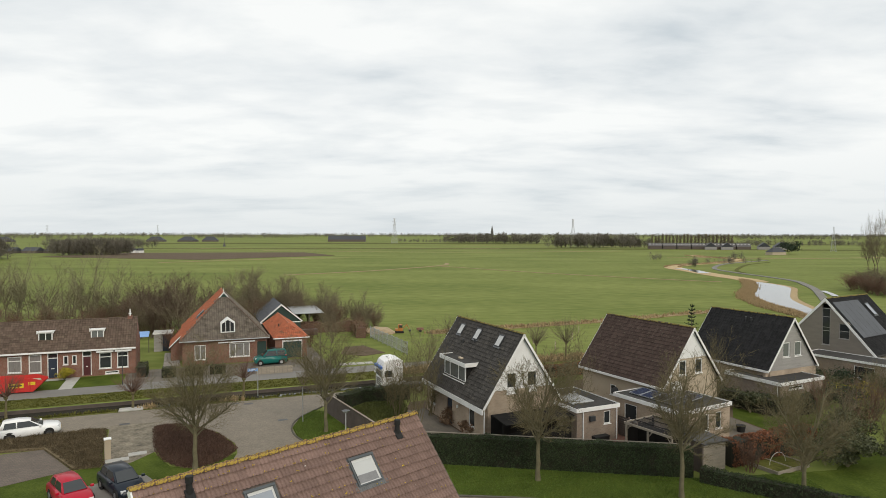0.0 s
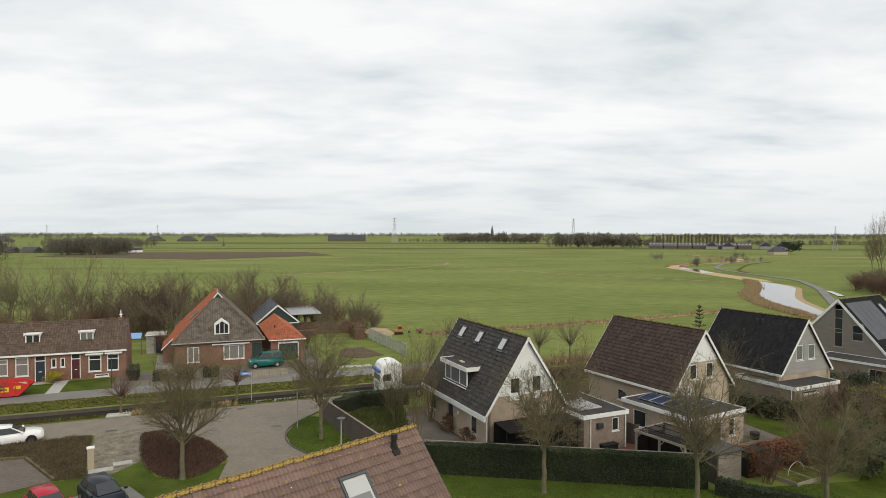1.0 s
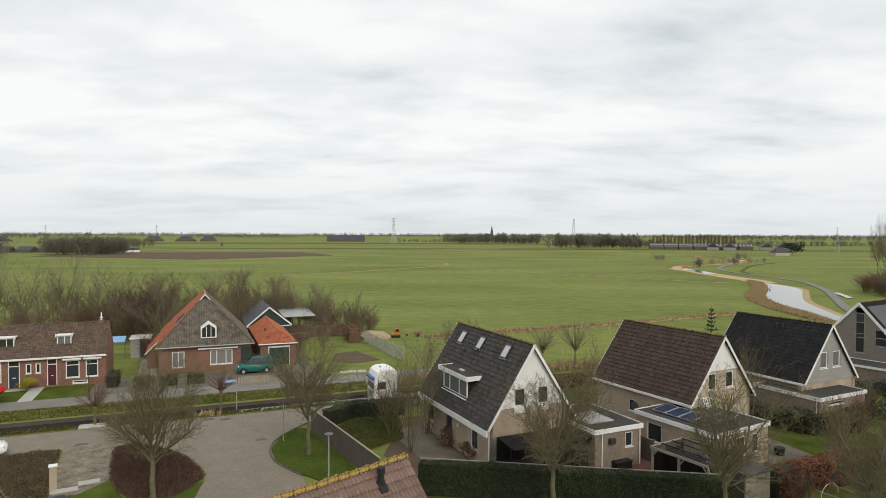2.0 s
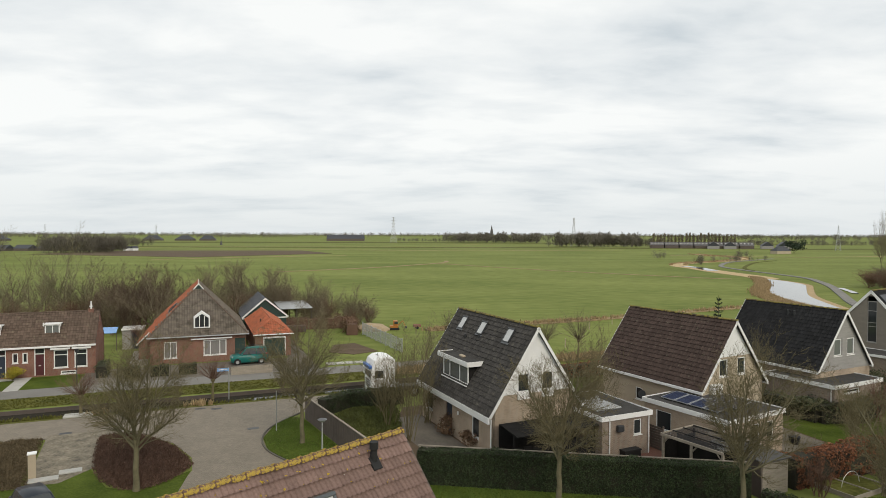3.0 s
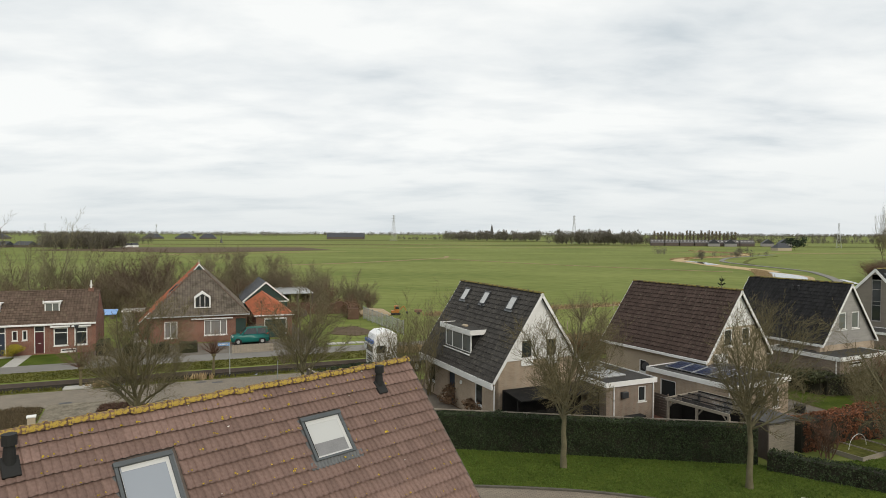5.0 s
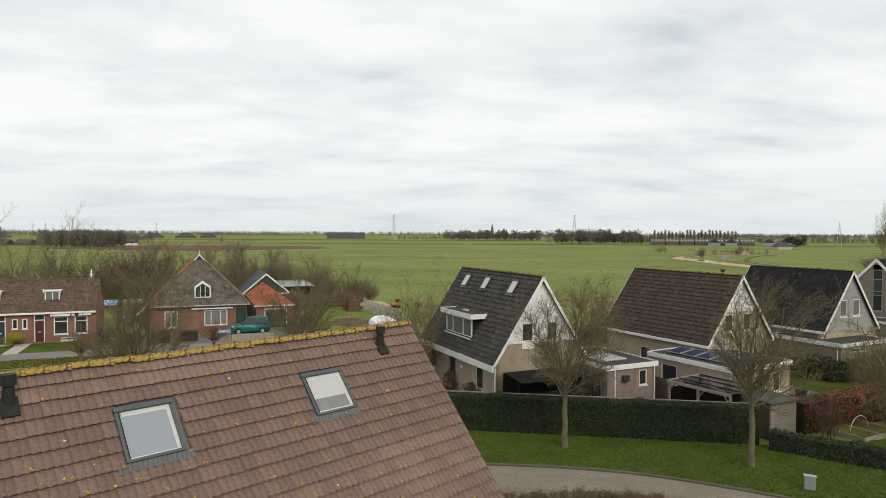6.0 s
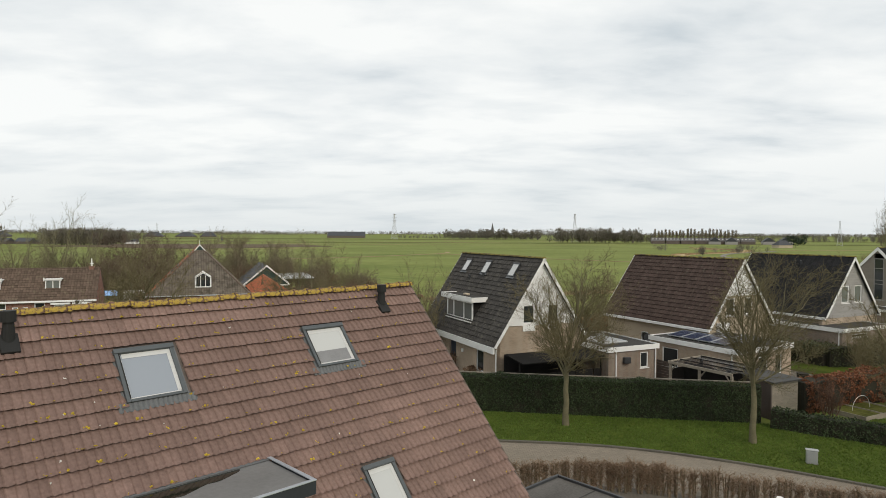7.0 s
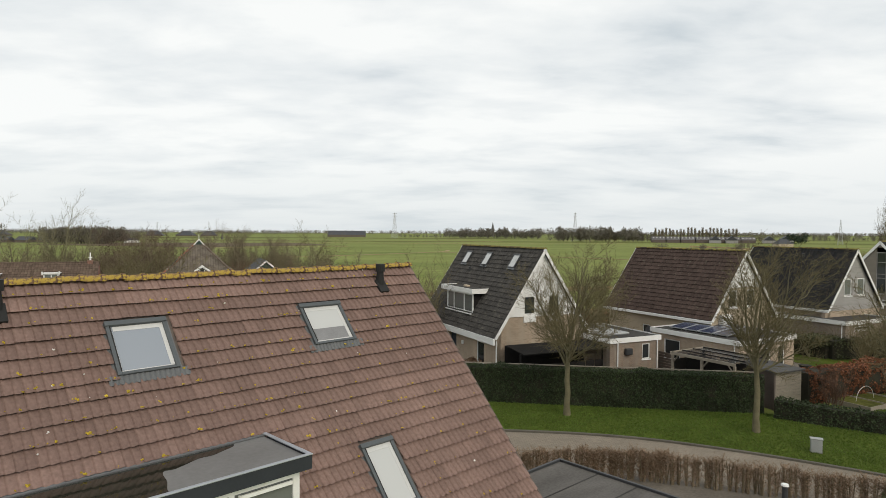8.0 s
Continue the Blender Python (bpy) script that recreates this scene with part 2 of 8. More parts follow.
GLASS_B = glass_material("rooflight_pane", (0.21, 0.235, 0.27), 0.03)
GLASS_B.node_tree.nodes["Principled BSDF"].inputs["IOR"].default_value = 2.0
GLASS_W = glass_material("rooflight_pane_over_white_lining", (0.47, 0.475, 0.465), 0.05)
LINING_GLARE = material("white_lining_and_pane_glare", (0.52, 0.52, 0.51), 0.6, 0.06, 2, 20, 0.0)
BLIND = material("grey_roller_blind", (0.2, 0.2, 0.205), 0.7, 0.15, 3, 30, 0.0)
CLEAR = bpy.data.materials.new("clear_roof_sheet")
CLEAR.use_nodes = True
cn, cl_ = CLEAR.node_tree.nodes, CLEAR.node_tree.links
cn["Principled BSDF"].inputs["Base Color"].default_value = (0.05, 0.05, 0.05, 1)
cn["Principled BSDF"].inputs["Roughness"].default_value = 0.12
see = cn.new("ShaderNodeBsdfTransparent")
half = cn.new("ShaderNodeMixShader")
half.inputs[0].default_value = 0.4
cl_.new(see.outputs[0], half.inputs[1])
cl_.new(cn["Principled BSDF"].outputs[0], half.inputs[2])
cl_.new(half.outputs[0], cn["Material Output"].inputs["Surface"])
HOOD = material("dark_grey_hood", (0.075, 0.084, 0.09), 0.5, 0.15, 3, 30, 0.05)
CURTAIN = material("net_curtain_behind_glass", (0.22, 0.21, 0.2), 0.15, 0.2, 3, 12, 0.0, spec=0.6, stretch=(6, 6, 0.4))
SOLAR = glass_material("solar_cells", (0.022, 0.034, 0.075), 0.25)
BARK = material("grey_green_bark", (0.15, 0.135, 0.082), 0.95, 0.3, 2.5, 25, 0.5, spec=0.15)
TWIG = material("brown_twigs", (0.15, 0.128, 0.072), 0.95, 0.25, 1, 10, 0.0, spec=0.1)
TWIG2 = material("grey_brown_twigs", (0.17, 0.142, 0.094), 0.95, 0.25, 0.3, 5, 0.0, spec=0.1, island=0.25)
TWIG3 = material("reddish_twigs", (0.16, 0.1, 0.072), 0.95, 0.25, 0.6, 8, 0.0, spec=0.1, island=0.3)
TWIG6 = material("pale_brown_hornbeam_twigs", (0.235, 0.168, 0.115), 0.95, 0.25, 0.6, 8, 0.0, spec=0.1, island=0.3)
TWIG4 = material("olive_sapling_twigs", (0.19, 0.175, 0.105), 0.95, 0.25, 0.3, 5, 0.0, spec=0.1, island=0.25)
TWIG5 = material("dark_purple_brown_twigs", (0.12, 0.088, 0.066), 0.95, 0.25, 0.4, 5, 0.0, spec=0.1, island=0.3)
IVY = material("dark_ivy_leaves", (0.036, 0.054, 0.022), 0.6, 0.5, 0.35, 2.5, 0.0, tint=(0.055, 0.076, 0.034), island=0.55, spec=0.2)
# near-black brown: the shade inside the hedges is put into this colour
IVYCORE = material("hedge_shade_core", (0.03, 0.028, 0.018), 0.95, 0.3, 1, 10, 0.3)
BEECH = material("dry_beech_leaves", (0.2, 0.085, 0.045), 0.85, 0.35, 0.8, 8, 0.0, island=0.45, spec=0.2)
DRYLEAF = material("dry_brown_leaves", (0.17, 0.11, 0.07), 0.9, 0.35, 0.8, 8, 0.0, island=0.4, spec=0.15)
HEATH = material("dark_red_brown_ground_cover", (0.11, 0.068, 0.05), 0.95, 0.3, 1.0, 12, 0.4, island=0.4, spec=0.15)
BEDCOVER = material("brown_winter_shrub_bed", (0.115, 0.09, 0.054), 0.95, 0.35, 1.0, 12, 0.4, island=0.4, spec=0.15)
EVERGREEN = material("evergreen_leaves", (0.065, 0.072, 0.032), 0.6, 0.4, 1.0, 8, 0.0, island=0.45, spec=0.3)
NEEDLE = material("conifer_needles", (0.035, 0.05, 0.03), 0.8, 0.4, 1.0, 8, 0.0, island=0.35, spec=0.2)
YELLOWLEAF = material("yellow_green_leaves", (0.32, 0.27, 0.03), 0.7, 0.3, 1.0, 8, 0.0, island=0.35, spec=0.2)
FARDARK = material("far_dark_roof", (0.05, 0.053, 0.06), 0.7, 0.2, 0.1, 2, 0.0)
# far twigs in brown pulled towards grey, distance haze put into the colour
FARWOOD_HAZED = material("far_bare_woods_haze_greyed", (0.15, 0.138, 0.11), 0.95, 0.25, 0.05, 1.0, 0.0, island=0.25, spec=0.05)
FARROOF = material("far_grey_roof", (0.105, 0.1, 0.098), 0.8, 0.15, 0.1, 2, 0.0)


def paint(name, base):
    m = material(name, base, 0.3, 0.05, 1, 10, 0.0, spec=0.25)
    m.node_tree.nodes["Principled BSDF"].inputs["Coat Weight"].default_value = 0.08
    return m


CAR_WHITE, CAR_RED, CAR_BLUE = paint("white_car_paint", (0.8, 0.8, 0.79)), paint("red_car_paint", (0.42, 0.008, 0.028)), paint("dark_blue_car_paint", (0.012, 0.018, 0.028))
CAR_TEAL, SKIP_RED, ORANGE = paint("teal_van_paint", (0.012, 0.13, 0.115)), material("red_skip_paint", (0.5, 0.03, 0.025), 0.5, 0.15, 1, 12, 0.05), material("orange_machine_paint", (0.4, 0.16, 0.035), 0.5, 0.15, 1, 12, 0.05)
YELLOW, BLUEPAINT = material("yellow_sign_paint", (0.7, 0.5, 0.03), 0.5, 0.05, 2, 12, 0), material("blue_paint", (0.05, 0.13, 0.36), 0.5, 0.1, 2, 12, 0)
LAMP_CLEAR, LAMP_RED = glass_material("headlight_glass", (0.55, 0.56, 0.57), 0.1), glass_material("tail_light_glass", (0.3, 0.01, 0.01), 0.15)
PLATE, PALEBLUE = material("yellow_plate", (0.65, 0.45, 0.03), 0.5, 0.05, 2, 12, 0), material("pale_blue_sheet", (0.2, 0.37, 0.66), 0.5, 0.15, 1, 12, 0.05)
DOORBLUE, DOORRED = material("dark_blue_door", (0.025, 0.035, 0.055), 0.5, 0.1, 2, 12, 0), material("dark_red_door", (0.075, 0.018, 0.02), 0.5, 0.1, 2, 12, 0)


# ---- building helpers ----
def obj(name, bm, mat=None, parent=None, label=""):
    me = bpy.data.meshes.new(name)
    bm.to_mesh(me)
    bm.free()
    ob = new(name, me)
    if mat:
        me.materials.append(mat)
    if parent:
        ob.parent = parent
    if label:
        ob["label"] = label
    return ob


def part(name, bm, mat, parent, label=""):
    return obj(name, bm, mat, parent, label)


def raw(name, verts, faces, mat=None, parent=None, label="", smooth=False):
    me = bpy.data.meshes.new(name)
    me.from_pydata([tuple(v) for v in verts], [], faces)
    if mat:
        me.materials.append(mat)
    if smooth:
        me.polygons.foreach_set("use_smooth", [True] * len(me.polygons))
    me.update()
    ob = new(name, me)
    if parent:
        ob.parent = parent
    if label:
        ob["label"] = label
    return ob


def thing(name, m, label, category, group="", kind=""):
    e = new(name)
    e.empty_display_size = 0.3
    e.matrix_world = m
    return tagged(e, label, category, group, kind)


def add_box(bm, x0, x1, y0, y1, z0, z1, bevel=0.0, m=None):
    r = bmesh.ops.create_cube(bm, size=1.0)
    vs = r["verts"]
    for v in vs:
        v.co = Vector((x0 + (v.co.x + 0.5) * (x1 - x0), y0 + (v.co.y + 0.5) * (y1 - y0), z0 + (v.co.z + 0.5) * (z1 - z0)))
    if bevel:
        es = list({e for v in vs for e in v.link_edges})
        r = bmesh.ops.bevel(bm, geom=es, offset=bevel, segments=2, affect="EDGES", profile=0.5)
        vs = r["verts"]
    if m is not None:
        bmesh.ops.transform(bm, matrix=m, verts=list(set(vs)))
    return bm


def box(x0, x1, y0, y1, z0, z1, bevel=0.0, m=None):
    return add_box(bmesh.new(), x0, x1, y0, y1, z0, z1, bevel, m)


def add_prism(bm, poly, z0, z1, m=None):
    """A polygon in x, y drawn up from z0 to z1."""
    lo = [bm.verts.new((p[0], p[1], z0)) for p in poly]
    hi = [bm.verts.new((p[0], p[1], z1)) for p in poly]
    n = len(poly)
    bm.faces.new(hi)
    bm.faces.new(lo[::-1])
    for i in range(n):
        bm.faces.new((lo[i], lo[(i + 1) % n], hi[(i + 1) % n], hi[i]))
    if m is not None:
        bmesh.ops.transform(bm, matrix=m, verts=lo + hi)
    bmesh.ops.recalc_face_normals(bm, faces=bm.faces)
    return bm


def prism(poly, z0, z1, m=None):
    return add_prism(bmesh.new(), poly, z0, z1, m)


def add_solid(bm, pts, faces):
    vs = [bm.verts.new(p) for p in pts]
    for f in faces:
        bm.faces.new([vs[i] for i in f])
    bmesh.ops.recalc_face_normals(bm, faces=bm.faces)
    return bm


def add_cyl(bm, p, q, r0, r1=None, n=10):
    p, q = Vector(p), Vector(q)
    d = q - p
    m = Matrix.Translation((p + q) / 2) @ d.to_track_quat("Z", "Y").to_matrix().to_4x4()
    bmesh.ops.create_cone(bm, cap_ends=True, segments=n, radius1=r0, radius2=r0 if r1 is None else r1, depth=d.length, matrix=m)
    return bm


def cyl(p, q, r0, r1=None, n=10):
    return add_cyl(bmesh.new(), p, q, r0, r1, n)


LANE = radians(21.5)


def lane(a, s, z=0.0):
    """A place by metres along the canal and across it."""
    return (a * math.cos(LANE) - s * math.sin(LANE), a * math.sin(LANE) + s * math.cos(LANE), z)


def lane_pose(a, s, z=0.0, turn=0.0):
    x, y, z = lane(a, s, z)
    return pose(x, y, z, 0, 0, 21.5 + turn)


# ---- ground, canal, roads ----
def sheet(name, pts, z0, z1, mat, label, category):
    return tagged(obj(name, prism(pts, z0, z1), mat), label, category, "", "structure")


BANKS = [(-500, 0), (59.55, 0), (60.2, -0.1), (60.7, -0.38), (61.2, -1.2), (62.6, -1.2), (63.18, -1.2), (63.2, -0.04), (63.7, 0), (90, 0), (400, 0), (4800, 0)]
gv, gf = [], []
along = [-4500, -400, -150, -80, -60, -40, -20, 0, 20, 40, 80, 150, 400, 4500]
for s, z in BANKS:
    gv += [lane(a, s, z) for a in along]
for i in range(len(BANKS) - 1):
    for j in range(len(along) - 1):
        k = i * len(along) + j
        gf.append((k, k + 1, k + 1 + len(along), k + len(along)))
tagged(raw("ground", gv, gf, FIELD), "flat green winter meadow with a drainage canal cut in it", "ground", "", "structure")
sheet("canal_water", [lane(-400, 60.4)[:2], lane(400, 60.4)[:2], lane(400, 63.19)[:2], lane(-400, 63.19)[:2]], -1.3, -0.3, WATER, "dark still water in the narrow canal", "water")
sheet("canal_boards", [lane(-90, 63.08)[:2], lane(60, 63.08)[:2], lane(60, 63.17)[:2], lane(-90, 63.17)[:2]], -1.2, 0.02, BROWNWOOD, "dark timber boarding along the canal bank", "revetment")
sheet("verge_near", [lane(-90, 59.2)[:2], lane(14, 59.2)[:2], lane(14, 59.62)[:2], lane(-90, 59.62)[:2]], 0, 0.03, VERGE, "rough grass strip between road and canal", "verge")
sheet("verge_far", [lane(-90, 63.8)[:2], lane(60, 63.8)[:2], lane(60, 67.4)[:2], lane(-90, 67.4)[:2]], 0, 0.03, VERGE, "grass bank between canal and lane", "verge")
xy = lambda a, s: lane(a, s)[:2]
SQUARE = [xy(-90, 54.3), xy(-5.4, 54.2), (-21.3, 48.9), (-18.0, 46.9), (-15.7, 44.2), (-14.8, 42.0), (-14.6, 38), (-12.5, 33), (-4.5, 33), (-9.0, 43.2), (-11.2, 45.4), (-12.3, 48.0), (-12.3, 50.8), (-10.9, 54.5), (-9.6, 55.4), xy(13, 54.6), xy(13, 59.2), xy(-90, 59.2)]
sheet("road_square", SQUARE, 0.0, 0.025, PAVE, "grey-buff brick paved road widening into a turning square", "road")
sheet("road_lane", [xy(-90, 67.4), xy(30, 67.4), xy(30, 70.7), xy(-90, 70.7)], 0, 0.028, ASPHALT, "narrow worn asphalt lane along the canal", "road")
sheet("lawn_front", [xy(-40, 70.7), xy(-8.5, 70.7), xy(-8.5, 76.0), xy(-40, 76.0)], 0, 0.02, LAWN, "front lawns of the brick terrace", "lawn")
sheet("driveway_farm", [xy(-8.4, 70.7), xy(14, 70.7), xy(14, 90), xy(11.8, 90), xy(11.8, 77.6), xy(-8.4, 77.6)], 0, 0.022, YARD, "grey paved farm yard", "driveway")
sheet("path_terrace", [xy(-14.2, 70.5), xy(-13.0, 70.5), xy(-13.0, 76.2), xy(-16.4, 76.2), xy(-16.4, 75.2), xy(-14.2, 75.2)], 0, 0.035, CONCRETE, "concrete slab garden path to the front doors", "path")
sheet("path_gravel", [(-33.0, 70.9), (-31.2, 71.6), (-35.4, 80.6), (-36.8, 80.0)], 0, 0.04, SAND_GREY, "pale gravel path between terrace and farmhouse", "path")
for x, y in ((-19.4, 55.3), (-18.1, 55.3), (-26.5, 48.9), (-13.6, 50.2)):
    tagged(obj("drain_cover", box(-0.4, 0.4, -0.22, 0.22, 0.0, 0.032, 0.004, pose(x, y, 0, 0, 0, 21.5)), DARKMETAL), "dark iron drain cover set in the paving", "drain cover", "drain covers")
# lawn tongue in the square, with its kerb
TONGUE = [(-9.2, 43.4), (-11.2, 45.5), (-12.2, 48.0), (-12.2, 50.6), (-11.6, 53.0), (-10.5, 52.6), (-6.2, 45.3), (-4.2, 41.6), (-6.0, 41.0)]
sheet("lawn_tongue", TONGUE, 0, 0.09, LAWN, "small lawn with a rounded end beside the square", "lawn")


def ribbon(name, pts, width, z0, z1, mat, label, category):
    """A strip of that width along a line of points."""
    bm = bmesh.new()
    le, ri = [], []
    for i, p in enumerate(pts):
        a, b = Vector(pts[max(i - 1, 0)]), Vector(pts[min(i + 1, len(pts) - 1)])
        d = (b - a).normalized()
        n = Vector((-d.y, d.x)) * width / 2
        le.append(Vector(p) + n)
        ri.append(Vector(p) - n)
    add_prism(bm, [tuple(v) for v in le + ri[::-1]], z0, z1)
    bmesh.ops.triangulate(bm, faces=bm.faces)
    return tagged(obj(name, bm, mat), label, category, "", "structure")


def arc(pts, n=8):
    """Points smoothed by Catmull-Rom."""
    out = []
    for i in range(len(pts) - 1):
        p0, p1, p2, p3 = [Vector(pts[min(max(i + k, 0), len(pts) - 1)]) for k in (-1, 0, 1, 2)]
        for k in range(n):
            t = k / n
            out.append(tuple(0.5 * (2 * p1 + (p2 - p0) * t + (2 * p0 - 5 * p1 + 4 * p2 - p3) * t * t + (3 * p1 - p0 - 3 * p2 + p3) * t ** 3)))
    return out + [tuple(pts[-1])]


ribbon("kerb_tongue", arc([(-8.9, 43.0), (-11.2, 45.4), (-12.3, 48.0), (-12.3, 50.7), (-11.0, 54.3)]), 0.1, 0, 0.1, KERB_OLD, "low weathered kerb round the small lawn", "kerb")
# the paved path in front of the ivy fence
KERBLINE = arc([(-12, 33.8), (-4, 34.6), (3.0, 34.4), (8.1, 33.6), (12.4, 31.85), (17.0, 29.1), (22, 25.5), (28, 20)])
MIDLINE = [(x - 0.27, y - 2.75) for x, y in KERBLINE]
ribbon("path_paved", MIDLINE, 5.4, 0, 0.02, PAVE2, "buff brick paved path curving past the lawn", "path")
ribbon("kerb_path", KERBLINE, 0.16, 0, 0.1, KERB_OLD, "low weathered kerb along the lawn", "kerb")
LAWNPOLY = [(x, y) for x, y in KERBLINE] + [(30, 33), (27.5, 39), (17, 37.3), (-0.8, 39.9), (-6, 41), (-8, 40)]
lawn = prism(LAWNPOLY, 0, 0.05)
bmesh.ops.triangulate(lawn, faces=lawn.faces)
tagged(obj("lawn_ivy_fence", lawn, LAWN), "bright green mown lawn in front of the ivy fence", "lawn", "", "structure")
sheet("garden_ground", [(-1, 40.6), (16.5, 38.4), (26, 44), (30, 52), (38, 60), (30, 70), (16, 66), (10, 62), (-3, 56), (-4, 47)], 0, 0.012, EARTH, "bare garden soil between the houses", "garden")
sheet("garden_lawn", [(25.0, 44.2), (34.5, 47), (34, 53), (30, 54.5), (27.2, 55.2), (25.4, 51.2), (26.6, 47.6)], 0, 0.03, LAWN, "green garden lawn behind the brown hedge", "lawn")
sheet("garden_lawn_side", [(12.0, 60), (15.5, 67.5), (13.2, 67), (10.5, 62)], 0, 0.03, LAWN, "strip of garden lawn between two houses", "lawn")
sheet("patio", [(22.6, 45.2), (26.4, 47.3), (25.2, 51.2), (23.2, 50.5)], 0, 0.04, YARD, "grey tiled garden patio", "patio")
sheet("terrace_red", [(10.6, 42.0), (15.5, 44.4), (14.0, 47.8), (13.9, 46.6), (10.4, 44.4)], 0, 0.05, brick_material("red_terrace_brick", (0.2, 0.085, 0.06), (0.16, 0.07, 0.05), (0.12, 0.08, 0.06), 0.21, 0.105, 0.01, flat=True), "red brick terrace behind the ivy fence", "patio")
sheet("garden_lawn_right", [(19.6, 33.4), (30, 27), (44, 34), (40, 45), (30, 42.5), (26, 38.0), (21.5, 36.8)], 0, 0.06, LAWN, "large lawn of the corner garden", "lawn")
sheet("driveway_front", [(0.6, 42.0), (3.4, 42.8), (-1.6, 53.9), (-4.2, 52.4)], 0, 0.03, YARD, "pale gravel strip before the dormer house", "driveway")
# parking side
sheet("lawn_parking", [(-36, 34), (-13.5, 34), (-14.9, 42), (-16.5, 38.9), (-18.6, 39.4), (-21.1, 42.3), (-22.0, 40), (-25, 38.3), (-31.6, 41.2), (-36, 40)], 0, 0.03, LAWN, "lawn round the parking bays", "lawn")
sheet("parking_brick", [(-33, 39.5), (-27.9, 35.6), (-24.9, 38.6), (-29.3, 42.6), (-31.6, 41.6)], 0, 0.045, PAVE3, "brown-grey brick parking bay", "parking")
sheet("parking_cars", [(-26, 31), (-19.5, 25), (-13, 31.5), (-19.5, 37.8), (-21.0, 37.6)], 0, 0.045, ASPHALT, "dark paved parking bay under the two cars", "parking")
sheet("cobble_patch", [(-27.4, 48.3), (-23.9, 49.6), (-20.9, 42.4), (-21.6, 40.0), (-23.2, 39.4)], 0, 0.04, COBBLE, "patch of rounded cobbles beside the square", "paving")
for x, y, w in ((-22.75, 40.45, 0.75), (-21.95, 41.75, 0.6)):
    tagged(obj("concrete_slab", box(-w, w, -0.34, 0.34, 0.02, 0.1, 0.015, pose(x, y, 0, 0, 0, 28)), CONCRETE), "pale concrete cover slab lying on the cobbles", "slab", "cover slabs")

# ---- fields, river and distance ----
sheet("ploughed_field", [(-262, 405), (-245, 490), (-112, 508), (-76, 440), (-142, 366)], 0, 0.15, EARTH, "dark brown ploughed field", "field")
RIVER = arc([(104, 206), (105.5, 217), (104.9, 234), (105.1, 250), (106.1, 268), (106, 284), (112, 303), (126.8, 321), (146, 336.5), (175, 371), (181.7, 406), (176.6, 423), (179, 455)], 6)
REEDS_WEST = [(102.9, 213.8), (97, 200), (88.1, 180.4), (75.4, 157.7), (69.8, 137.3), (68.7, 125.2), (68, 108)]
SHORE_WEST = [(102.0, 203), (97, 192), (91.6, 180.5), (79.9, 157.7), (75.2, 142.8), (73.4, 132.8), (72.2, 124.1), (70.5, 106)]
SHORE_EAST = [(74.5, 106), (76, 122), (78.8, 132.3), (84.7, 149.6), (94, 167), (101.6, 181), (103.8, 192), (103.6, 202)]
ribbon("river_reed", RIVER, 8, 0, 0.1, REED, "belt of dry reed along the winding stream", "reeds")
sheet("river_reed_bank", arc(REEDS_WEST) + arc([(x + 1.6, y - 0.5) for x, y in SHORE_EAST]), 0, 0.1, REED, "broad bank of dry reed along the river", "reeds")
sheet("river_water", arc(SHORE_WEST) + arc(SHORE_EAST), 0, 0.16, WATER, "pale reflecting water of the winding river", "water")
ribbon("river_water_far", arc([(105, 249), (106.6, 260), (108.2, 272), (107, 282)]), 4.5, 0, 0.16, WATER, "pale reflecting water of the winding river", "water")
ribbon("pond_water", [(100, 157), (101.8, 161), (105.8, 172)], 1.5, 0, 0.16, WATER, "strip of pale water beside the field road", "water")
ribbon("field_road", arc([(70, 96), (83, 130), (95.2, 154.6), (106, 176), (112.9, 192.8), (118.4, 209.5), (119.4, 231), (119.2, 250.5), (120.8, 273.8), (127.5, 292.9), (146.8, 325.5), (178.5, 357.7), (192.3, 371.5)], 6), 2.0, 0, 0.2, ASPHALT, "narrow grey road winding through the fields", "road")
ribbon("road_ditch", arc([(122, 252), (126.7, 269), (143.2, 299.2), (160, 325), (179.9, 345.4)], 5), 1.6, 0, 0.12, VERGE, "dry grass ditch beside the field road", "reeds")
for pts, w in (([(-60, 234), (-30, 262), (-1, 306), (2, 330)], 2.2), ([(-1, 300), (40, 250), (79, 214), (92, 205)], 1.6), ([(-2, 97), (9, 102), (27, 110), (60, 128)], 2.0), ([(-150, 330), (-110, 372), (-60, 400)], 2.0), ([(150, 420), (230, 400), (330, 440)], 3), ([(-160, 560), (0, 520), (160, 560)], 3), ([(-420, 500), (-200, 640), (60, 650)], 4), ([(0, 820), (200, 760), (460, 800)], 4)):
    ribbon("ditch_reed", arc(pts, 5), w, 0, 0.12, REED, "dry tan reed along a field ditch", "reeds")
for pts, w in (([(-300, 620), (100, 640), (420, 600)], 40), ([(-500, 900), (0, 950), (600, 900)], 90)):
    ribbon("field_strip", arc(pts, 4), w, 0, 0.08, VERGE, "duller green far field strip", "field")


# ---- roofs, walls, windows ----
def slope_frame(x0, ridge, half, eave, side, y0=0.0):
    """Roof plane: u along the ridge, v down the slope, w off it. side -1 or +1: towards -y or +y."""
    run, drop = half, ridge - eave
    ln = math.hypot(run, drop)
    v = Vector((0, side * run / ln, -drop / ln))
    w = Vector((0, side * drop / ln, run / ln))
    m = Matrix(((1, v.x, w.x, x0), (0, v.y, w.y, y0), (0, v.z, w.z, ridge), (0, 0, 0, 1)))
    return m, ln


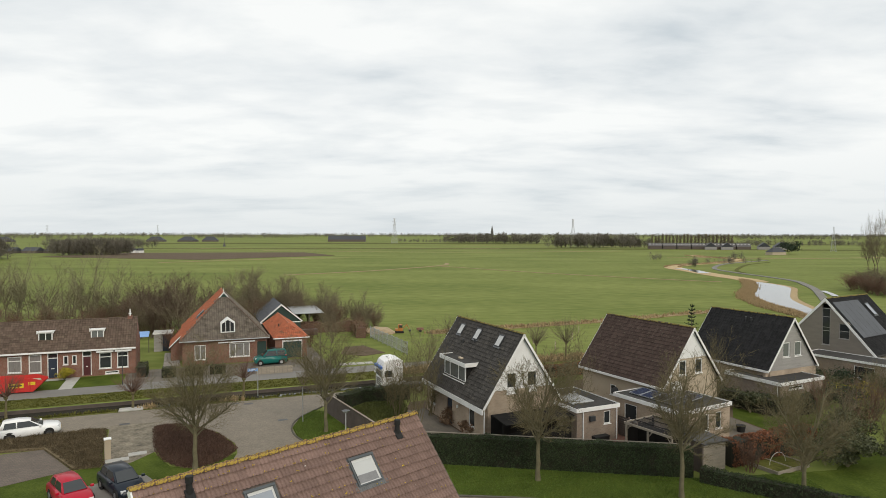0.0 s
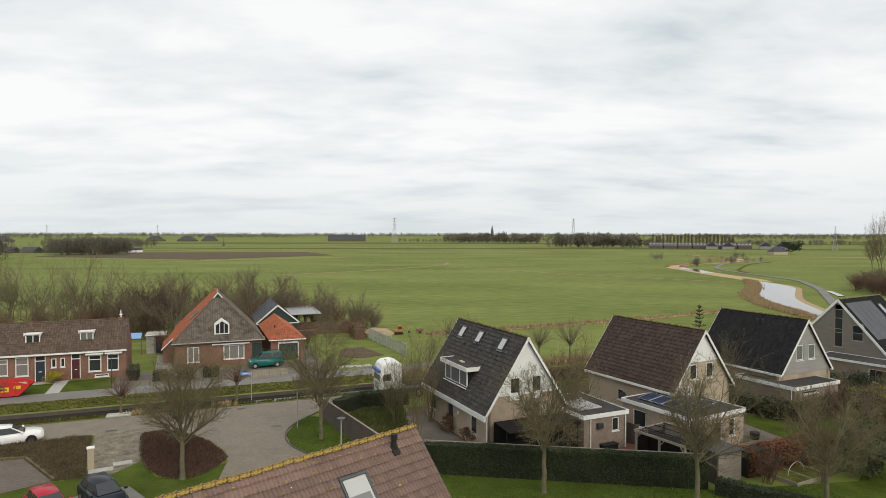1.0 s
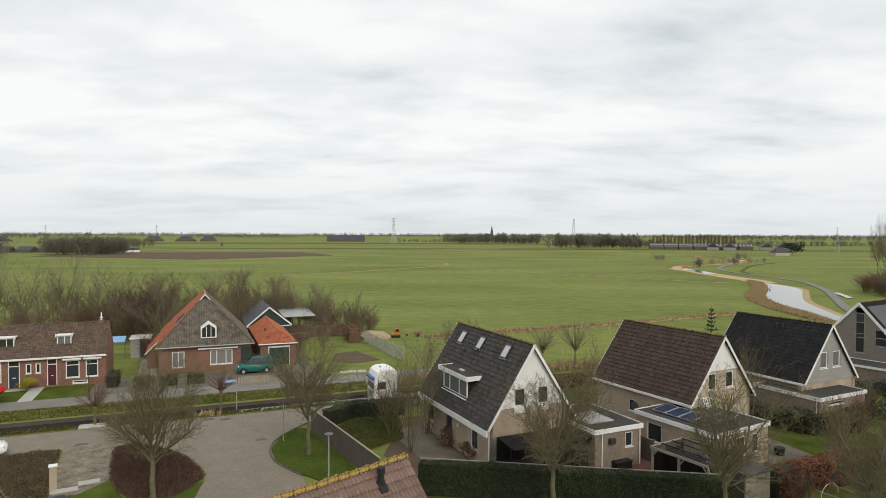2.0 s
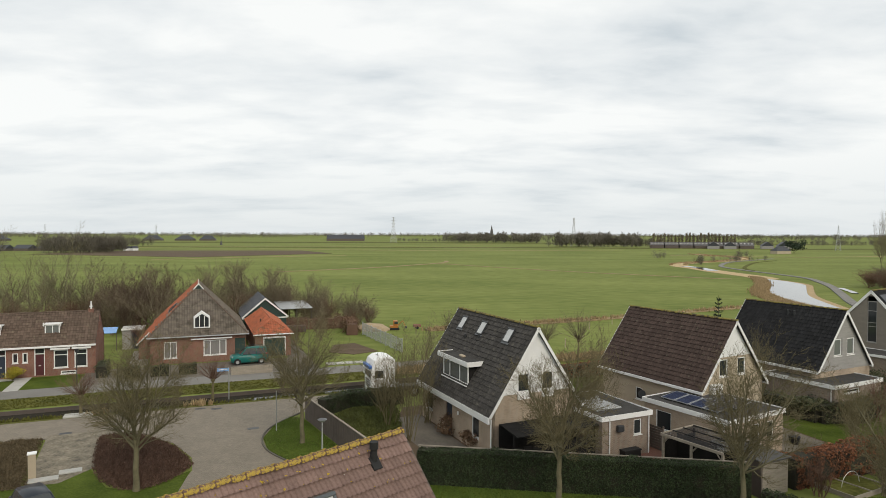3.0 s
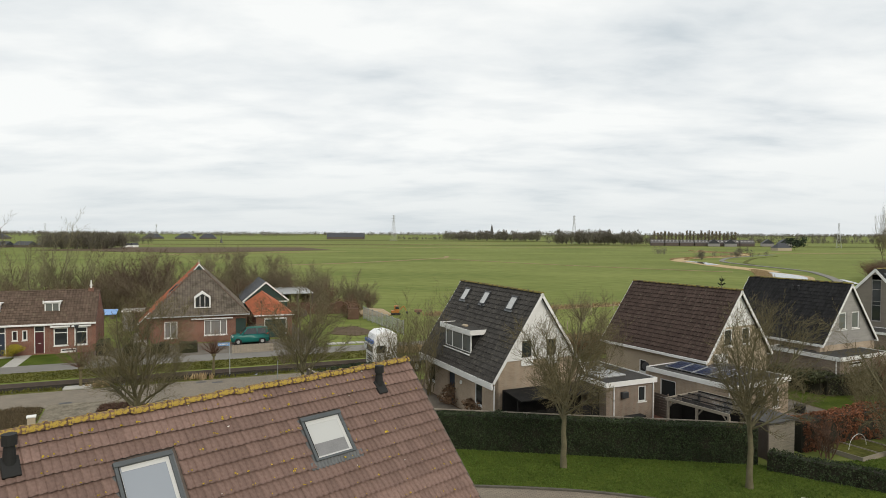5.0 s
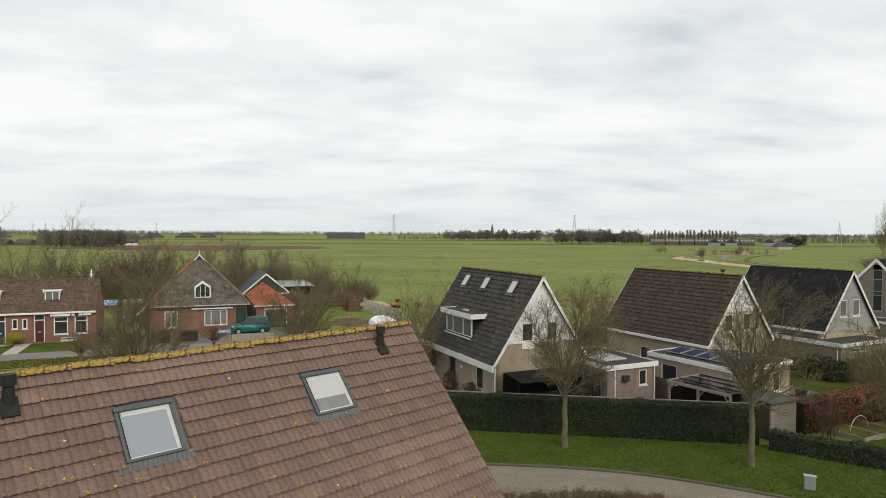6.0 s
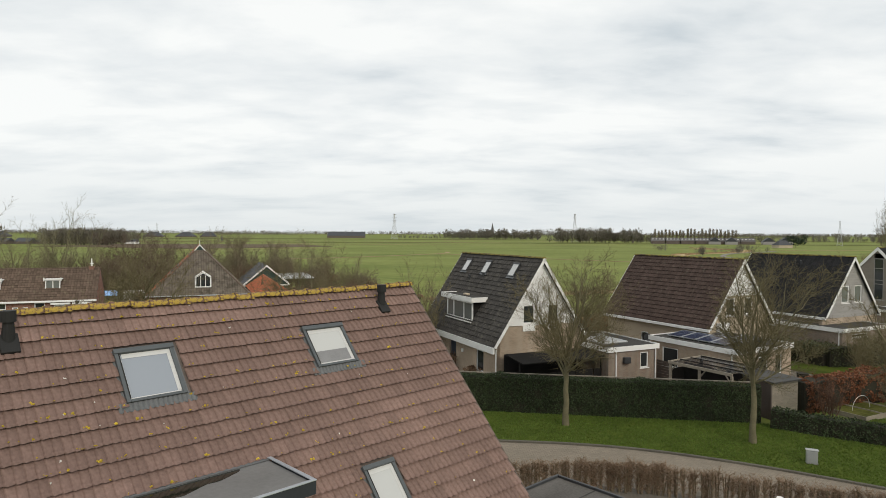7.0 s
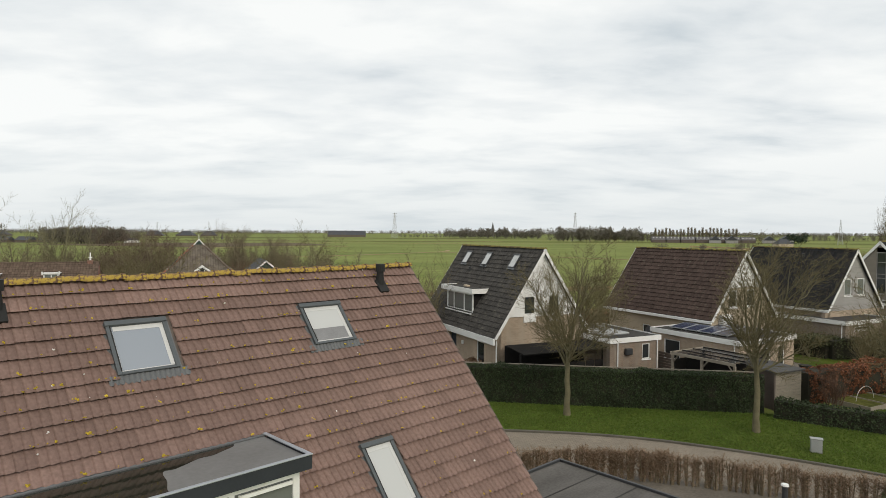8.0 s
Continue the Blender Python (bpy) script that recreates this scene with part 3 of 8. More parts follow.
def frame_uvw(o, u, v):
    u, v = Vector(u).normalized(), Vector(v).normalized()
    w = u.cross(v)
    if w.z < 0:
        w = -w
    m = Matrix(((u.x, v.x, w.x, o[0]), (u.y, v.y, w.y, o[1]), (u.z, v.z, w.z, o[2]), (0, 0, 0, 1)))
    return m


def tile_shape(tw, g):
    xs = [0, 0.1, 0.22, 0.34, 0.5, 1.0]
    hs = [0.010, 0.034, 0.042, 0.032, 0.012, 0.010]
    vs = [(x * tw, -0.06, h * 0.8 - 0.012) for x, h in zip(xs, hs)] + [(x * tw, g + 0.02, h + 0.04) for x, h in zip(xs, hs)] + [(x * tw, g + 0.012, h + 0.02) for x, h in zip(xs, hs)]
    fs = []
    for i in range(5):
        fs += [(i, i + 1, i + 7, i + 6), (i + 6, i + 7, i + 13, i + 12)]
    return vs, fs


def roll_tile(tw, g):
    """A concrete tile with two shallow rolls and a stepped foot."""
    xs = [0, 0.07, 0.16, 0.27, 0.4, 0.5, 0.57, 0.66, 0.77, 0.9, 1.0]
    hs = [0.0, 0.024, 0.03, 0.02, 0.008, 0.0, 0.024, 0.03, 0.02, 0.008, 0.0]
    n = len(xs)
    vs = [(x * tw, -0.06, h * 0.8 - 0.012) for x, h in zip(xs, hs)] + [(x * tw, g + 0.008 + h * 0.9, h * 1.2 + 0.05) for x, h in zip(xs, hs)] + [(x * tw, g - 0.016 + h * 0.9, h + 0.006) for x, h in zip(xs, hs)]
    fs = []
    for i in range(n - 1):
        fs += [(i, i + 1, i + 1 + n, i + n), (i + n, i + n + 1, i + 2 * n + 1, i + 2 * n)]
    return vs, fs


def tile_field(name, mat, parent, m, u0, u1, rows, tw=0.3, g=0.34, inside=None, v0=0.0, seed=1):
    tv, tf = tile_shape(tw, g)
    tv = np.array(tv)
    rng = random.Random(seed)
    vs, fs, n = [], [], 0
    cols = int(round((u1 - u0) / tw))
    step = (u1 - u0) / cols
    for r in range(rows):
        for c in range(cols):
            cu, cv = u0 + (c + 0.5) * step, v0 + (r + 0.5) * g
            if inside and not inside(cu, cv):
                continue
            o = tv * (step / tw, 1, 1) + (u0 + c * step, v0 + r * g + rng.uniform(-0.006, 0.006), rng.uniform(-0.003, 0.004))
            vs.append(o)
            fs += [tuple(k + n for k in f) for f in tf]
            n += len(tv)
    pts = np.concatenate(vs)
    mm = np.array(m)
    pts = pts @ mm[:3, :3].T + mm[:3, 3]
    ob = raw(name, pts, fs, mat, parent)
    ob["kind"] = "stuff"
    return ob


def ridge_caps(name, mat, parent, p, q, r=0.13, step=0.4, sag=0.5):
    """Half-round ridge tiles laid along a line, joined."""
    p, q = Vector(p), Vector(q)
    d = (q - p)
    n = max(1, int(d.length / step))
    x = d.normalized()
    side = Vector((-x.y, x.x, 0)).normalized()
    up = x.cross(side)
    if up.z < 0:
        up = -up
    vs, fs = [], []
    for i in range(n):
        a, b = p + d * (i / n), p + d * ((i + 1.06) / n)
        k = len(vs)
        for j in range(7):
            t = math.pi * j / 6
            for e, rr in ((a, r), (b, r * 1.1)):
                vs.append(e + side * math.cos(t) * rr + up * (math.sin(t) * rr * 0.75 - 0.05))
        for j in range(6):
            fs.append((k + 2 * j, k + 2 * j + 1, k + 2 * j + 3, k + 2 * j + 2))
        fs.append(tuple(k + 2 * j + 1 for j in range(7)))
    return raw(name, vs, fs, mat, parent)


def add_wall(bm, x0, x1, top, holes, thick, m, z0=0.0, peak=None, breaks=()):
    """An upright wall along x, from y = 0 to thick, with openings through it. top: height, or a function of x."""
    f = top if callable(top) else (lambda x: top)
    xs = sorted({x0, x1, *breaks, *([peak] if peak is not None else []), *(v for h in holes for v in h[:2])})
    for a, b in zip(xs, xs[1:]):
        mid = (a + b) / 2
        spans, z = [], z0
        for h in sorted((h for h in holes if h[0] <= mid <= h[1]), key=lambda h: h[2]):
            spans.append((z, h[2]))
            z = h[3]
        spans.append((z, None))
        for lo, hi in spans:
            ha, hb = (f(a), f(b)) if hi is None else (hi, hi)
            if max(ha, hb) <= lo + 1e-4:
                continue
            ha, hb = max(ha, lo + 1e-3), max(hb, lo + 1e-3)
            vs = [bm.verts.new(m @ Vector(p)) for p in ((a, 0, lo), (b, 0, lo), (b, thick, lo), (a, thick, lo), (a, 0, ha), (b, 0, hb), (b, thick, hb), (a, thick, ha))]
            for q in ((0, 1, 5, 4), (1, 2, 6, 5), (2, 3, 7, 6), (3, 0, 4, 7), (4, 5, 6, 7), (3, 2, 1, 0)):
                bm.faces.new([vs[i] for i in q])
    return bm


def window(parent, m, w, h, bars=(), rails=(), frame_mat=None, pane_mat=None, t=0.07, sill=True, name="window", deep=0.1):
    """Frame round an opening w x h whose lower left corner is m's origin; the outside is towards -y."""
    frame_mat, pane_mat = frame_mat or WHITE, pane_mat or GLASS
    bm = bmesh.new()
    for b in ((0, w, 0, t), (0, w, h - t, h), (0, t, t, h - t), (w - t, w, t, h - t)):
        add_box(bm, b[0], b[1], deep - 0.06, deep, b[2], b[3])
    for x in bars:
        add_box(bm, x - t * 0.4, x + t * 0.4, deep - 0.05, deep, t, h - t)
    for z in rails:
        add_box(bm, t, w - t, deep - 0.048, deep, z - t * 0.4, z + t * 0.4)
    bmesh.ops.transform(bm, matrix=m, verts=bm.verts)
    win = part(name, bm, frame_mat, parent)
    xs = [t, *sorted(bars), w - t]
    for a, b in zip(xs, xs[1:]):
        part("pane", box(a, b, deep - 0.025, deep - 0.01, t, h - t, 0, m), pane_mat, win)
    if sill:
        part("sill", box(-0.05, w + 0.05, -0.05, deep, -0.06, 0.0, 0, m), frame_mat, win)
    return win


def rooflight(parent, m, u0, u1, v0, v1, big=True, pane=None, blind=False):
    """A roof window on a roof plane: frame, hood, lining, pane, lead apron."""
    t = 0.075 if big else 0.07
    bm = bmesh.new()
    for b in ((u0, u0 + t, v0, v1), (u1 - t, u1, v0, v1), (u0 + t, u1 - t, v1 - t * 0.8, v1)):
        add_box(bm, b[0], b[1], b[2], b[3], -0.02, 0.1 if big else 0.15, 0.008)
    bmesh.ops.transform(bm, matrix=m, verts=bm.verts)
    win = part("roof_window", bm, DARKMETAL if not big else HOOD, parent, "grey metal framed roof window")
    part("hood", box(u0 - 0.01, u1 + 0.01, v0 - 0.03, v0 + t, -0.02, 0.125 if big else 0.17, 0.012, m), HOOD if big else DARKMETAL, win)
    pz = 0.04 if big else 0.11
    part("pane", box(u0 + t, u1 - t, v0 + t, v1 - t * 0.8, pz, pz + 0.015, 0, m), pane or GLASS_B, win)
    if big:
        a, b, c, d = u0 + t, u1 - t, v0 + t, v1 - t * 0.8
        bm = bmesh.new()
        for q in ((a + 0.05, b, c, c + 0.1), (b - 0.075, b, c + 0.1, d - 0.04), (a, a + 0.03, c, d), (a + 0.03, b, d - 0.035, d)):
            add_box(bm, q[0], q[1], q[2], q[3], 0.05, 0.06)
        bmesh.ops.transform(bm, matrix=m, verts=bm.verts)
        part("inner_frame", bm, LINING_GLARE, win, "white inner lining")
        part("gasket", box(u0 + t - 0.012, u0 + t + 0.012, v0 + t, v1 - t, 0.06, 0.102, 0, m), RUBBER, win)
        if blind:
            part("blind", box(a + 0.05, b - 0.09, d - 0.36, d - 0.05, 0.056, 0.062, 0, m), BLIND, win, "grey roller blind")
        n = 16
        vs, fs = [], []
        for i in range(n * 2 + 1):
            x = u0 - 0.16 + (u1 - u0 + 0.34) * i / (n * 2)
            h = 0.028 + 0.022 * (i % 2)
            vs += [m @ Vector((x, v1 - 0.01, h + 0.02)), m @ Vector((x, v1 + 0.15 + 0.03 * (i % 2), h)), m @ Vector((x, v1 + 0.15 + 0.03 * (i % 2), h - 0.02))]
        for i in range(n * 2):
            for q in (0, 1):
                fs.append((3 * i + q, 3 * i + q + 1, 3 * i + q + 4, 3 * i + q + 3))
        raw("lead_flashing", vs, fs, LEAD, win, "dark ribbed lead flashing")
        for k, (a, b) in enumerate(((u0 - 0.05, u0 - 0.003), (u1 + 0.003, u1 + 0.05))):
            part("side_flashing", box(a, b, v0 - 0.02, v1, 0.012, 0.035, 0, m), LEAD, win)
    else:
        part("lead_flashing", box(u0 - 0.05, u1 + 0.05, v1, v1 + 0.14, 0.07, 0.1, 0, m), LEAD, win)
    return win


def flat_roofed(name, m, L, W, h, wall_mat, label, holes_x=(), holes_y=(), trim=0.28, roof_mat=None, over=0.12, category="garage"):
    """A flat-roofed block: x from 0 to L, y from 0 to W. holes_x on its y = 0 side, holes_y on its x = L side."""
    e = thing(name, m, label, category)
    bm = bmesh.new()
    th = 0.25
    add_wall(bm, 0, L, h - 0.1, holes_x, th, Matrix())
    add_wall(bm, 0, W - 2 * th - 0.004, h - 0.1, [(a - th, b - th, c, d) for a, b, c, d in holes_y], th, pose(L, th + 0.002, 0, 0, 0, 90))
    add_wall(bm, 0, W - 2 * th - 0.004, h - 0.1, [], th, pose(th, th + 0.002, 0, 0, 0, 90))
    add_wall(bm, 0, L, h - 0.1, [], th, pose(0, W - th, 0))
    part("wall", bm, wall_mat, e)
    part("roof", box(-over + 0.03, L + over - 0.03, -over + 0.03, W + over - 0.03, h - 0.09, h - 0.03), roof_mat or BITUMEN2, e, "flat roof of dark roofing felt")
    bm = bmesh.new()
    o = over
    for b in ((-o, L + o, -o, -o + 0.05), (-o, L + o, W + o - 0.05, W + o), (-o, -o + 0.05, -o + 0.052, W + o - 0.052), (L + o - 0.05, L + o, -o + 0.052, W + o - 0.052)):
        add_box(bm, b[0], b[1], b[2], b[3], h - trim, h + 0.03)
    part("fascia", bm, WHITE, e, "white painted fascia board")
    bm = bmesh.new()
    add_box(bm, -o + 0.05, L + o - 0.05, -o + 0.05, W + o - 0.05, h - trim + 0.02, h - trim + 0.05)
    part("soffit", bm, WHITE, e)
    for a, b, c, d in holes_x:
        window(e, pose(a, 0, c), b - a, d - c)
    for a, b, c, d in holes_y:
        window(e, pose(L, a, c, 0, 0, 90), b - a, d - c)
    part("downpipe", cyl((L * 0.96, -0.06, 0), (L * 0.96, -0.06, h - trim), 0.04), WHITE, e)
    return e


def gable_house(name, label, l, r, half, eave, ridge, roof_mat, wall_mat, upper_mat, gable_holes, side_holes, split=4.05, upper_split=None, tw=0.3, boards=True, gutter_mat=None, ridge_mat=None, seed=1, gutter_h=0.22):
    """Gabled house. x runs along the ridge to the front gable, -y is the near slope."""
    d = Vector(r) - Vector(l)
    L = d.length
    e = thing(name, pose(l[0], l[1], 0, 0, 0, math.degrees(math.atan2(d.y, d.x))), label, "house")
    inset, th = 0.28, 0.28
    wy = half - 0.3
    slope = (ridge - eave) / half
    roofz = lambda y: ridge - abs(y) * slope - 0.12
    # long walls
    bm = bmesh.new()
    top = roofz(wy)
    add_wall(bm, inset, L - inset, top, side_holes, th, pose(0, -wy, 0))
    add_wall(bm, inset, L - inset, top, [], th, pose(0, wy - th, 0))
    # gable walls, lower and upper part of the front one apart
    lo = lambda x: min(roofz(x), split)
    yb = (ridge - 0.12 - split) / slope
    add_wall(bm, -wy + 0.004, wy - 0.004, lo, [h for h in gable_holes if h[3] <= split], th, pose(L - inset, 0, 0, 0, 0, 90), breaks=(-yb, yb))
    add_wall(bm, -wy + 0.004, wy - 0.004, roofz, [], th, pose(inset + th, 0, 0, 0, 0, 90), peak=0.0)
    part("wall", bm, wall_mat, e)
    bm = bmesh.new()
    ymax = (ridge - 0.12 - split) / slope
    add_wall(bm, -ymax, ymax, roofz, [h for h in gable_holes if h[3] > split], th, pose(L - inset + 0.03, 0, 0, 0, 0, 90), z0=split, peak=0.0)
    up = part("upper_gable", bm, upper_mat, e, "boarded upper gable")
    # board lines of the upper gable
    if boards:
        n = int((ridge - split) / 0.2)
        for i in range(n):
            z = split + i * 0.2
            w = (ridge - 0.12 - z - 0.02) / slope
            if w < 0.25:
                continue
            spans = [(-w, w)]
            for h in gable_holes:
                if h[2] - 0.05 < z < h[3] + 0.05:
                    spans = [s for a, b in spans for s in ((a, min(b, h[0] - 0.06)), (max(a, h[1] + 0.06), b)) if s[1] - s[0] > 0.05]
            for a, b in spans:
                part("board", box(L - inset + 0.03, L - inset + 0.045, a, b, z + 0.012, z + 0.19), upper_mat, up)
    for h in gable_holes:
        x = L - inset + (0.03 if h[3] > split else 0)
        window(e, pose(x, h[0], h[2], 0, 0, 90), h[1] - h[0], h[3] - h[2], t=0.09, bars=((h[1] - h[0]) / 2,) if h[1] - h[0] > 1.25 else (), pane_mat=GLASS_L if len(h) > 4 else GLASS)
    for h in side_holes:
        if h[2] < 0.2:
            part("door", box(h[0], h[1], -wy + 0.1, -wy + 0.15, h[2], h[3]), DOORBLUE, e, "dark front door")
        else:
            window(e, pose(h[0], -wy, h[2]), h[1] - h[0], h[3] - h[2], bars=((h[1] - h[0]) / 2,) if h[1] - h[0] > 1.4 else ())
    # roof
    sl = []
    for side in (-1, 1):
        m, ln = slope_frame(0, ridge, half, eave, side)
        sl.append((m, ln))
        roof = part("roof", box(0.02, L - 0.02, 0.02, ln, -0.12, -0.005, 0, m), BITUMEN2, e)
        g = 0.34
        tile_field("roof_tiling", roof_mat, roof, m, 0, L, int(ln / g), tw, ln / int(ln / g), seed=seed + side)
    ridge_caps("ridge_capping", ridge_mat or MOSS, e, (0, 0, ridge + 0.03), (L, 0, ridge + 0.03))
    for side, (m, ln) in zip((-1, 1), sl):
        part("bargeboard", box(L - 0.02, L + 0.03, 0.0, ln + 0.02, -0.16, 0.01, 0, m), gutter_mat or WHITE, e, "white bargeboard")
        part("bargeboard", box(-0.03, 0.02, 0.0, ln + 0.02, -0.24, 0.03, 0, m), gutter_mat or WHITE, e, "white bargeboard")
        y0, y1 = (-half - 0.1, -half + 0.04) if side < 0 else (half - 0.04, half + 0.1)
        part("gutter", box(0, L, y0, y1, eave - gutter_h, eave - 0.02, 0.02), gutter_mat or WHITE, e, "white boxed gutter")
    return e, sl[0][0], L


# ---- the three boarded gable houses and their annexes ----
hA, rA, LA = gable_house("house_dormer", "steep black-tiled house with white boarded gable and dormer", (1.52, 55.3), (6.35, 44.85), 3.6, 2.85, 8.3, TILE_A, BUFF, BOARD,
                         [(-1.4, -0.5, 4.1, 5.35), (0.45, 1.35, 4.1, 5.35)], [(4.6, 5.6, 0.05, 2.3), (8.6, 9.6, 0.9, 2.3), (1.2, 2.2, 0.9, 2.2)], seed=3, gutter_h=0.42)
for u in (1.65, 4.75, 8.5):
    rooflight(hA, rA, u, u + 0.85, 0.6, 1.62, False, GLASS_W)
for y in (-1.4, 0.45):
    part("apron_panel", box(LA - 0.28, LA - 0.22, y, y + 0.9, 3.68, 4.04, 0.01), WHITE, hA, "white panel under the gable window")
# flat-roofed dormer on the near slope
dm = part("dormer", box(3.3, 7.25, -2.88, -1.5, 3.72, 5.2), BLACKWOOD, hA, "white flat-roofed dormer with three lights")
part("roof", box(2.8, 7.63, -3.12, -1.3, 5.44, 5.48), BITUMEN2, dm)
bm = bmesh.new()
for b in ((2.78, 7.65, -3.17, -3.12), (2.78, 2.83, -3.116, -1.8), (7.6, 7.65, -3.116, -1.8)):
    add_box(bm, b[0], b[1], b[2], b[3], 5.2, 5.53)
part("fascia", bm, WHITE, dm, "deep white fascia")
part("soffit", box(2.83, 7.6, -3.116, -1.8, 5.22, 5.25), WHITE, dm)
win = window(dm, pose(3.27, -3.02, 3.84), 4.02, 1.36, bars=(1.1, 2.7), t=0.13, pane_mat=GLASS_L, deep=0.16)
part("blanket", box(5.2, 5.75, -2.6, -2.3, 5.482, 5.64, 0.06), CREAM, dm, "crumpled pale cloth left on the roof")
for u, y, z, r in ((5.4, -1.03, 6.6, 0.07), (3.6, -1.2, 6.35, 0.09)):
    part("vent_pipe", cyl((u, y, z), (u, y - 0.07, z + 0.45), r), DARKMETAL, hA)
part("downpipe", cyl((11.3, -3.36, 0), (11.3, -3.36, 2.65), 0.045), WHITE, hA)
part("wall_lamp", box(6.6, 6.75, -3.42, -3.3, 1.75, 1.98, 0.02), WHITE, hA)

hB, rB, LB = gable_house("house_brown_roof", "house with dark brown tiled roof and cream brick walls", (16.35, 58.75), (21.35, 49.65), 3.6, 3.35, 8.1, TILE_B, CREAM, BOARD,
                         [(-1.5, -0.6, 4.1, 5.35), (0.45, 1.35, 4.1, 5.35)], [(3.9, 4.6, 1.4, 2.35), (5.9, 6.9, 0.05, 2.3), (7.2, 8.6, 1.0, 2.2)], split=5.5, seed=9)
bm = bmesh.new()
add_cyl(bm, (7.1, -2.6, 3.95), (7.1, -2.66, 4.4), 0.08)
part("vent_pipe", bm, DARKMETAL, hB)
part("satellite_dish", cyl((4.9, -3.6, 2.0), (4.93, -3.68, 2.02), 0.28, 0.3, 16), DARKMETAL, hB)
part("air_unit", box(10.12, 10.5, -2.6, -1.6, 3.0, 3.7, 0.04), WHITE, hB, "white air conditioning unit on the gable")

hC, rC, LC = gable_house("house_grey_gable", "black-tiled house with grey boarded gable and white trim", (29.2, 64.7), (33.4, 56.1), 3.6, 3.35, 8.1, TILE_C, BUFF, GREYBOARD,
                         [(-1.3, -0.3, 4.35, 5.75, 1), (0.4, 1.4, 4.35, 5.75, 1)], [], split=3.2, seed=15)
for u in (4.8, 5.4):
    part("vent_pipe", cyl((u, -0.62, 7.1), (u, -0.7, 7.65), 0.09), DARKMETAL, hC)

gA = flat_roofed("garage_brick", pose(10.2, 43.75, 0, 0, 0, 25), 3.9, 5.6, 2.8, BUFF2, "brown brick flat-roofed garage with white fascia", [(2.55, 3.2, 1.35, 2.35)], [], category="garage")
for x, y in ((1.3, 2.6), (1.9, 2.9)):
    part("roof_vent", cyl((x, y, 2.78), (x, y, 3.25), 0.1, 0.13, 10), GALV, gA)
# pale slab in place of a puddle, its whitish reflection put into the colour
part("puddle_slab", box(0.5, 2.6, 1.2, 3.6, 2.76, 2.9, 0.06), GALV, gA, "pale slab standing in for a whitish puddle")
part("wall_unit", box(1.1, 1.6, -0.25, 0.0, 1.75, 2.15, 0.05), DARKMETAL, gA)
part("downpipe", cyl((0.55, -0.06, 0), (0.55, -0.06, 2.5), 0.045), WHITE, gA)

gB = flat_roofed("annex_solar", pose(14.45, 48.75, 0, 0, 0, -59.5), 6.6, 5.7, 2.8, BUFF, "buff brick flat-roofed annex carrying dark solar panels", [(1.0, 2.3, 0.9, 2.2)], [(2.2, 3.2, 0.9, 2.2), (4.0, 4.7, 0.9, 2.2)], category="annex")
for i in range(4):
    for j in range(2):
        p = thing("solar_panel", pose(14.45, 48.75, 0, 0, 0, -59.5) @ pose(1.3 + i * 1.15, 1.6 + j * 1.9, 2.8, 0, 0, 0), "dark blue solar panel tilted on the flat roof", "solar panel", "solar panels on the annex")
        t = pose(0, 0, 0.18, 7, 0, 0)
        part("panel", box(-0.5, 0.5, -0.8, 0.8, -0.015, 0.02, 0, t), SOLAR, p)
        bm = bmesh.new()
        for b in ((-0.53, 0.53, -0.83, -0.8), (-0.53, 0.53, 0.8, 0.83), (-0.53, -0.5, -0.8, 0.8), (0.5, 0.53, -0.8, 0.8)):
            add_box(bm, b[0], b[1], b[2], b[3], -0.02, 0.03, 0, t)
        part("rim", bm, GALV, p)
        bm = bmesh.new()
        for x in (-0.4, 0.4):
            add_box(bm, x - 0.02, x + 0.02, -0.72, -0.68, -0.03, 0.08)
            add_box(bm, x - 0.02, x + 0.02, 0.68, 0.72, -0.03, 0.25)
        part("support", bm, GALV, p)
gC = flat_roofed("garage_grey_house", pose(27.5, 57.4, 0, 0, 0, -63), 5.7, 6.1, 2.75, BUFF2, "flat-roofed brick garage with wide white fascia", [], [(1.2, 3.2, 2.0, 2.3)], category="garage")

# dark timber carport between the dormer house and its garage
cp = thing("carport", pose(3.55, 43.55, 0, 0, 0, 25), "black timber lean-to beside the dormer house", "carport")
part("roof", box(0.1, 6.4, -2.1, -0.06, 2.42, 2.48, 0, pose(0, 0, 0, 6, 0, 0)), BLACKWOOD, cp)
part("back_panel", box(0.15, 6.3, -0.12, -0.06, 0, 2.4), BLACKWOOD, cp)
bm = bmesh.new()
for i in range(9):
    add_box(bm, 0.05 + i * 0.68, 0.65 + i * 0.68, -2.0, -1.96, 0.0, 1.45 + 0.02 * (i % 2))
part("slat_panel", bm, BLACKWOOD, cp)
for x in (0.1, 3.1, 6.1):
    part("post", box(x, x + 0.1, -1.95, -1.85, 0, 2.18), BLACKWOOD, cp)

# glazed pergola behind the ivy fence
pg = thing("pergola", pose(13.35, 42.06, 0, 0, 0, -58), "black timber pergola with pale frame and clear roof", "pergola")
part("roof_sheet", box(0.05, 4.0, 0.05, 3.0, 2.32, 2.34), CLEAR, pg, "clear roof sheet")
for i in range(4):
    part("rafter", box(0, 4.05, i * 0.98, i * 0.98 + 0.06, 2.341, 2.39), BLACKWOOD, pg)
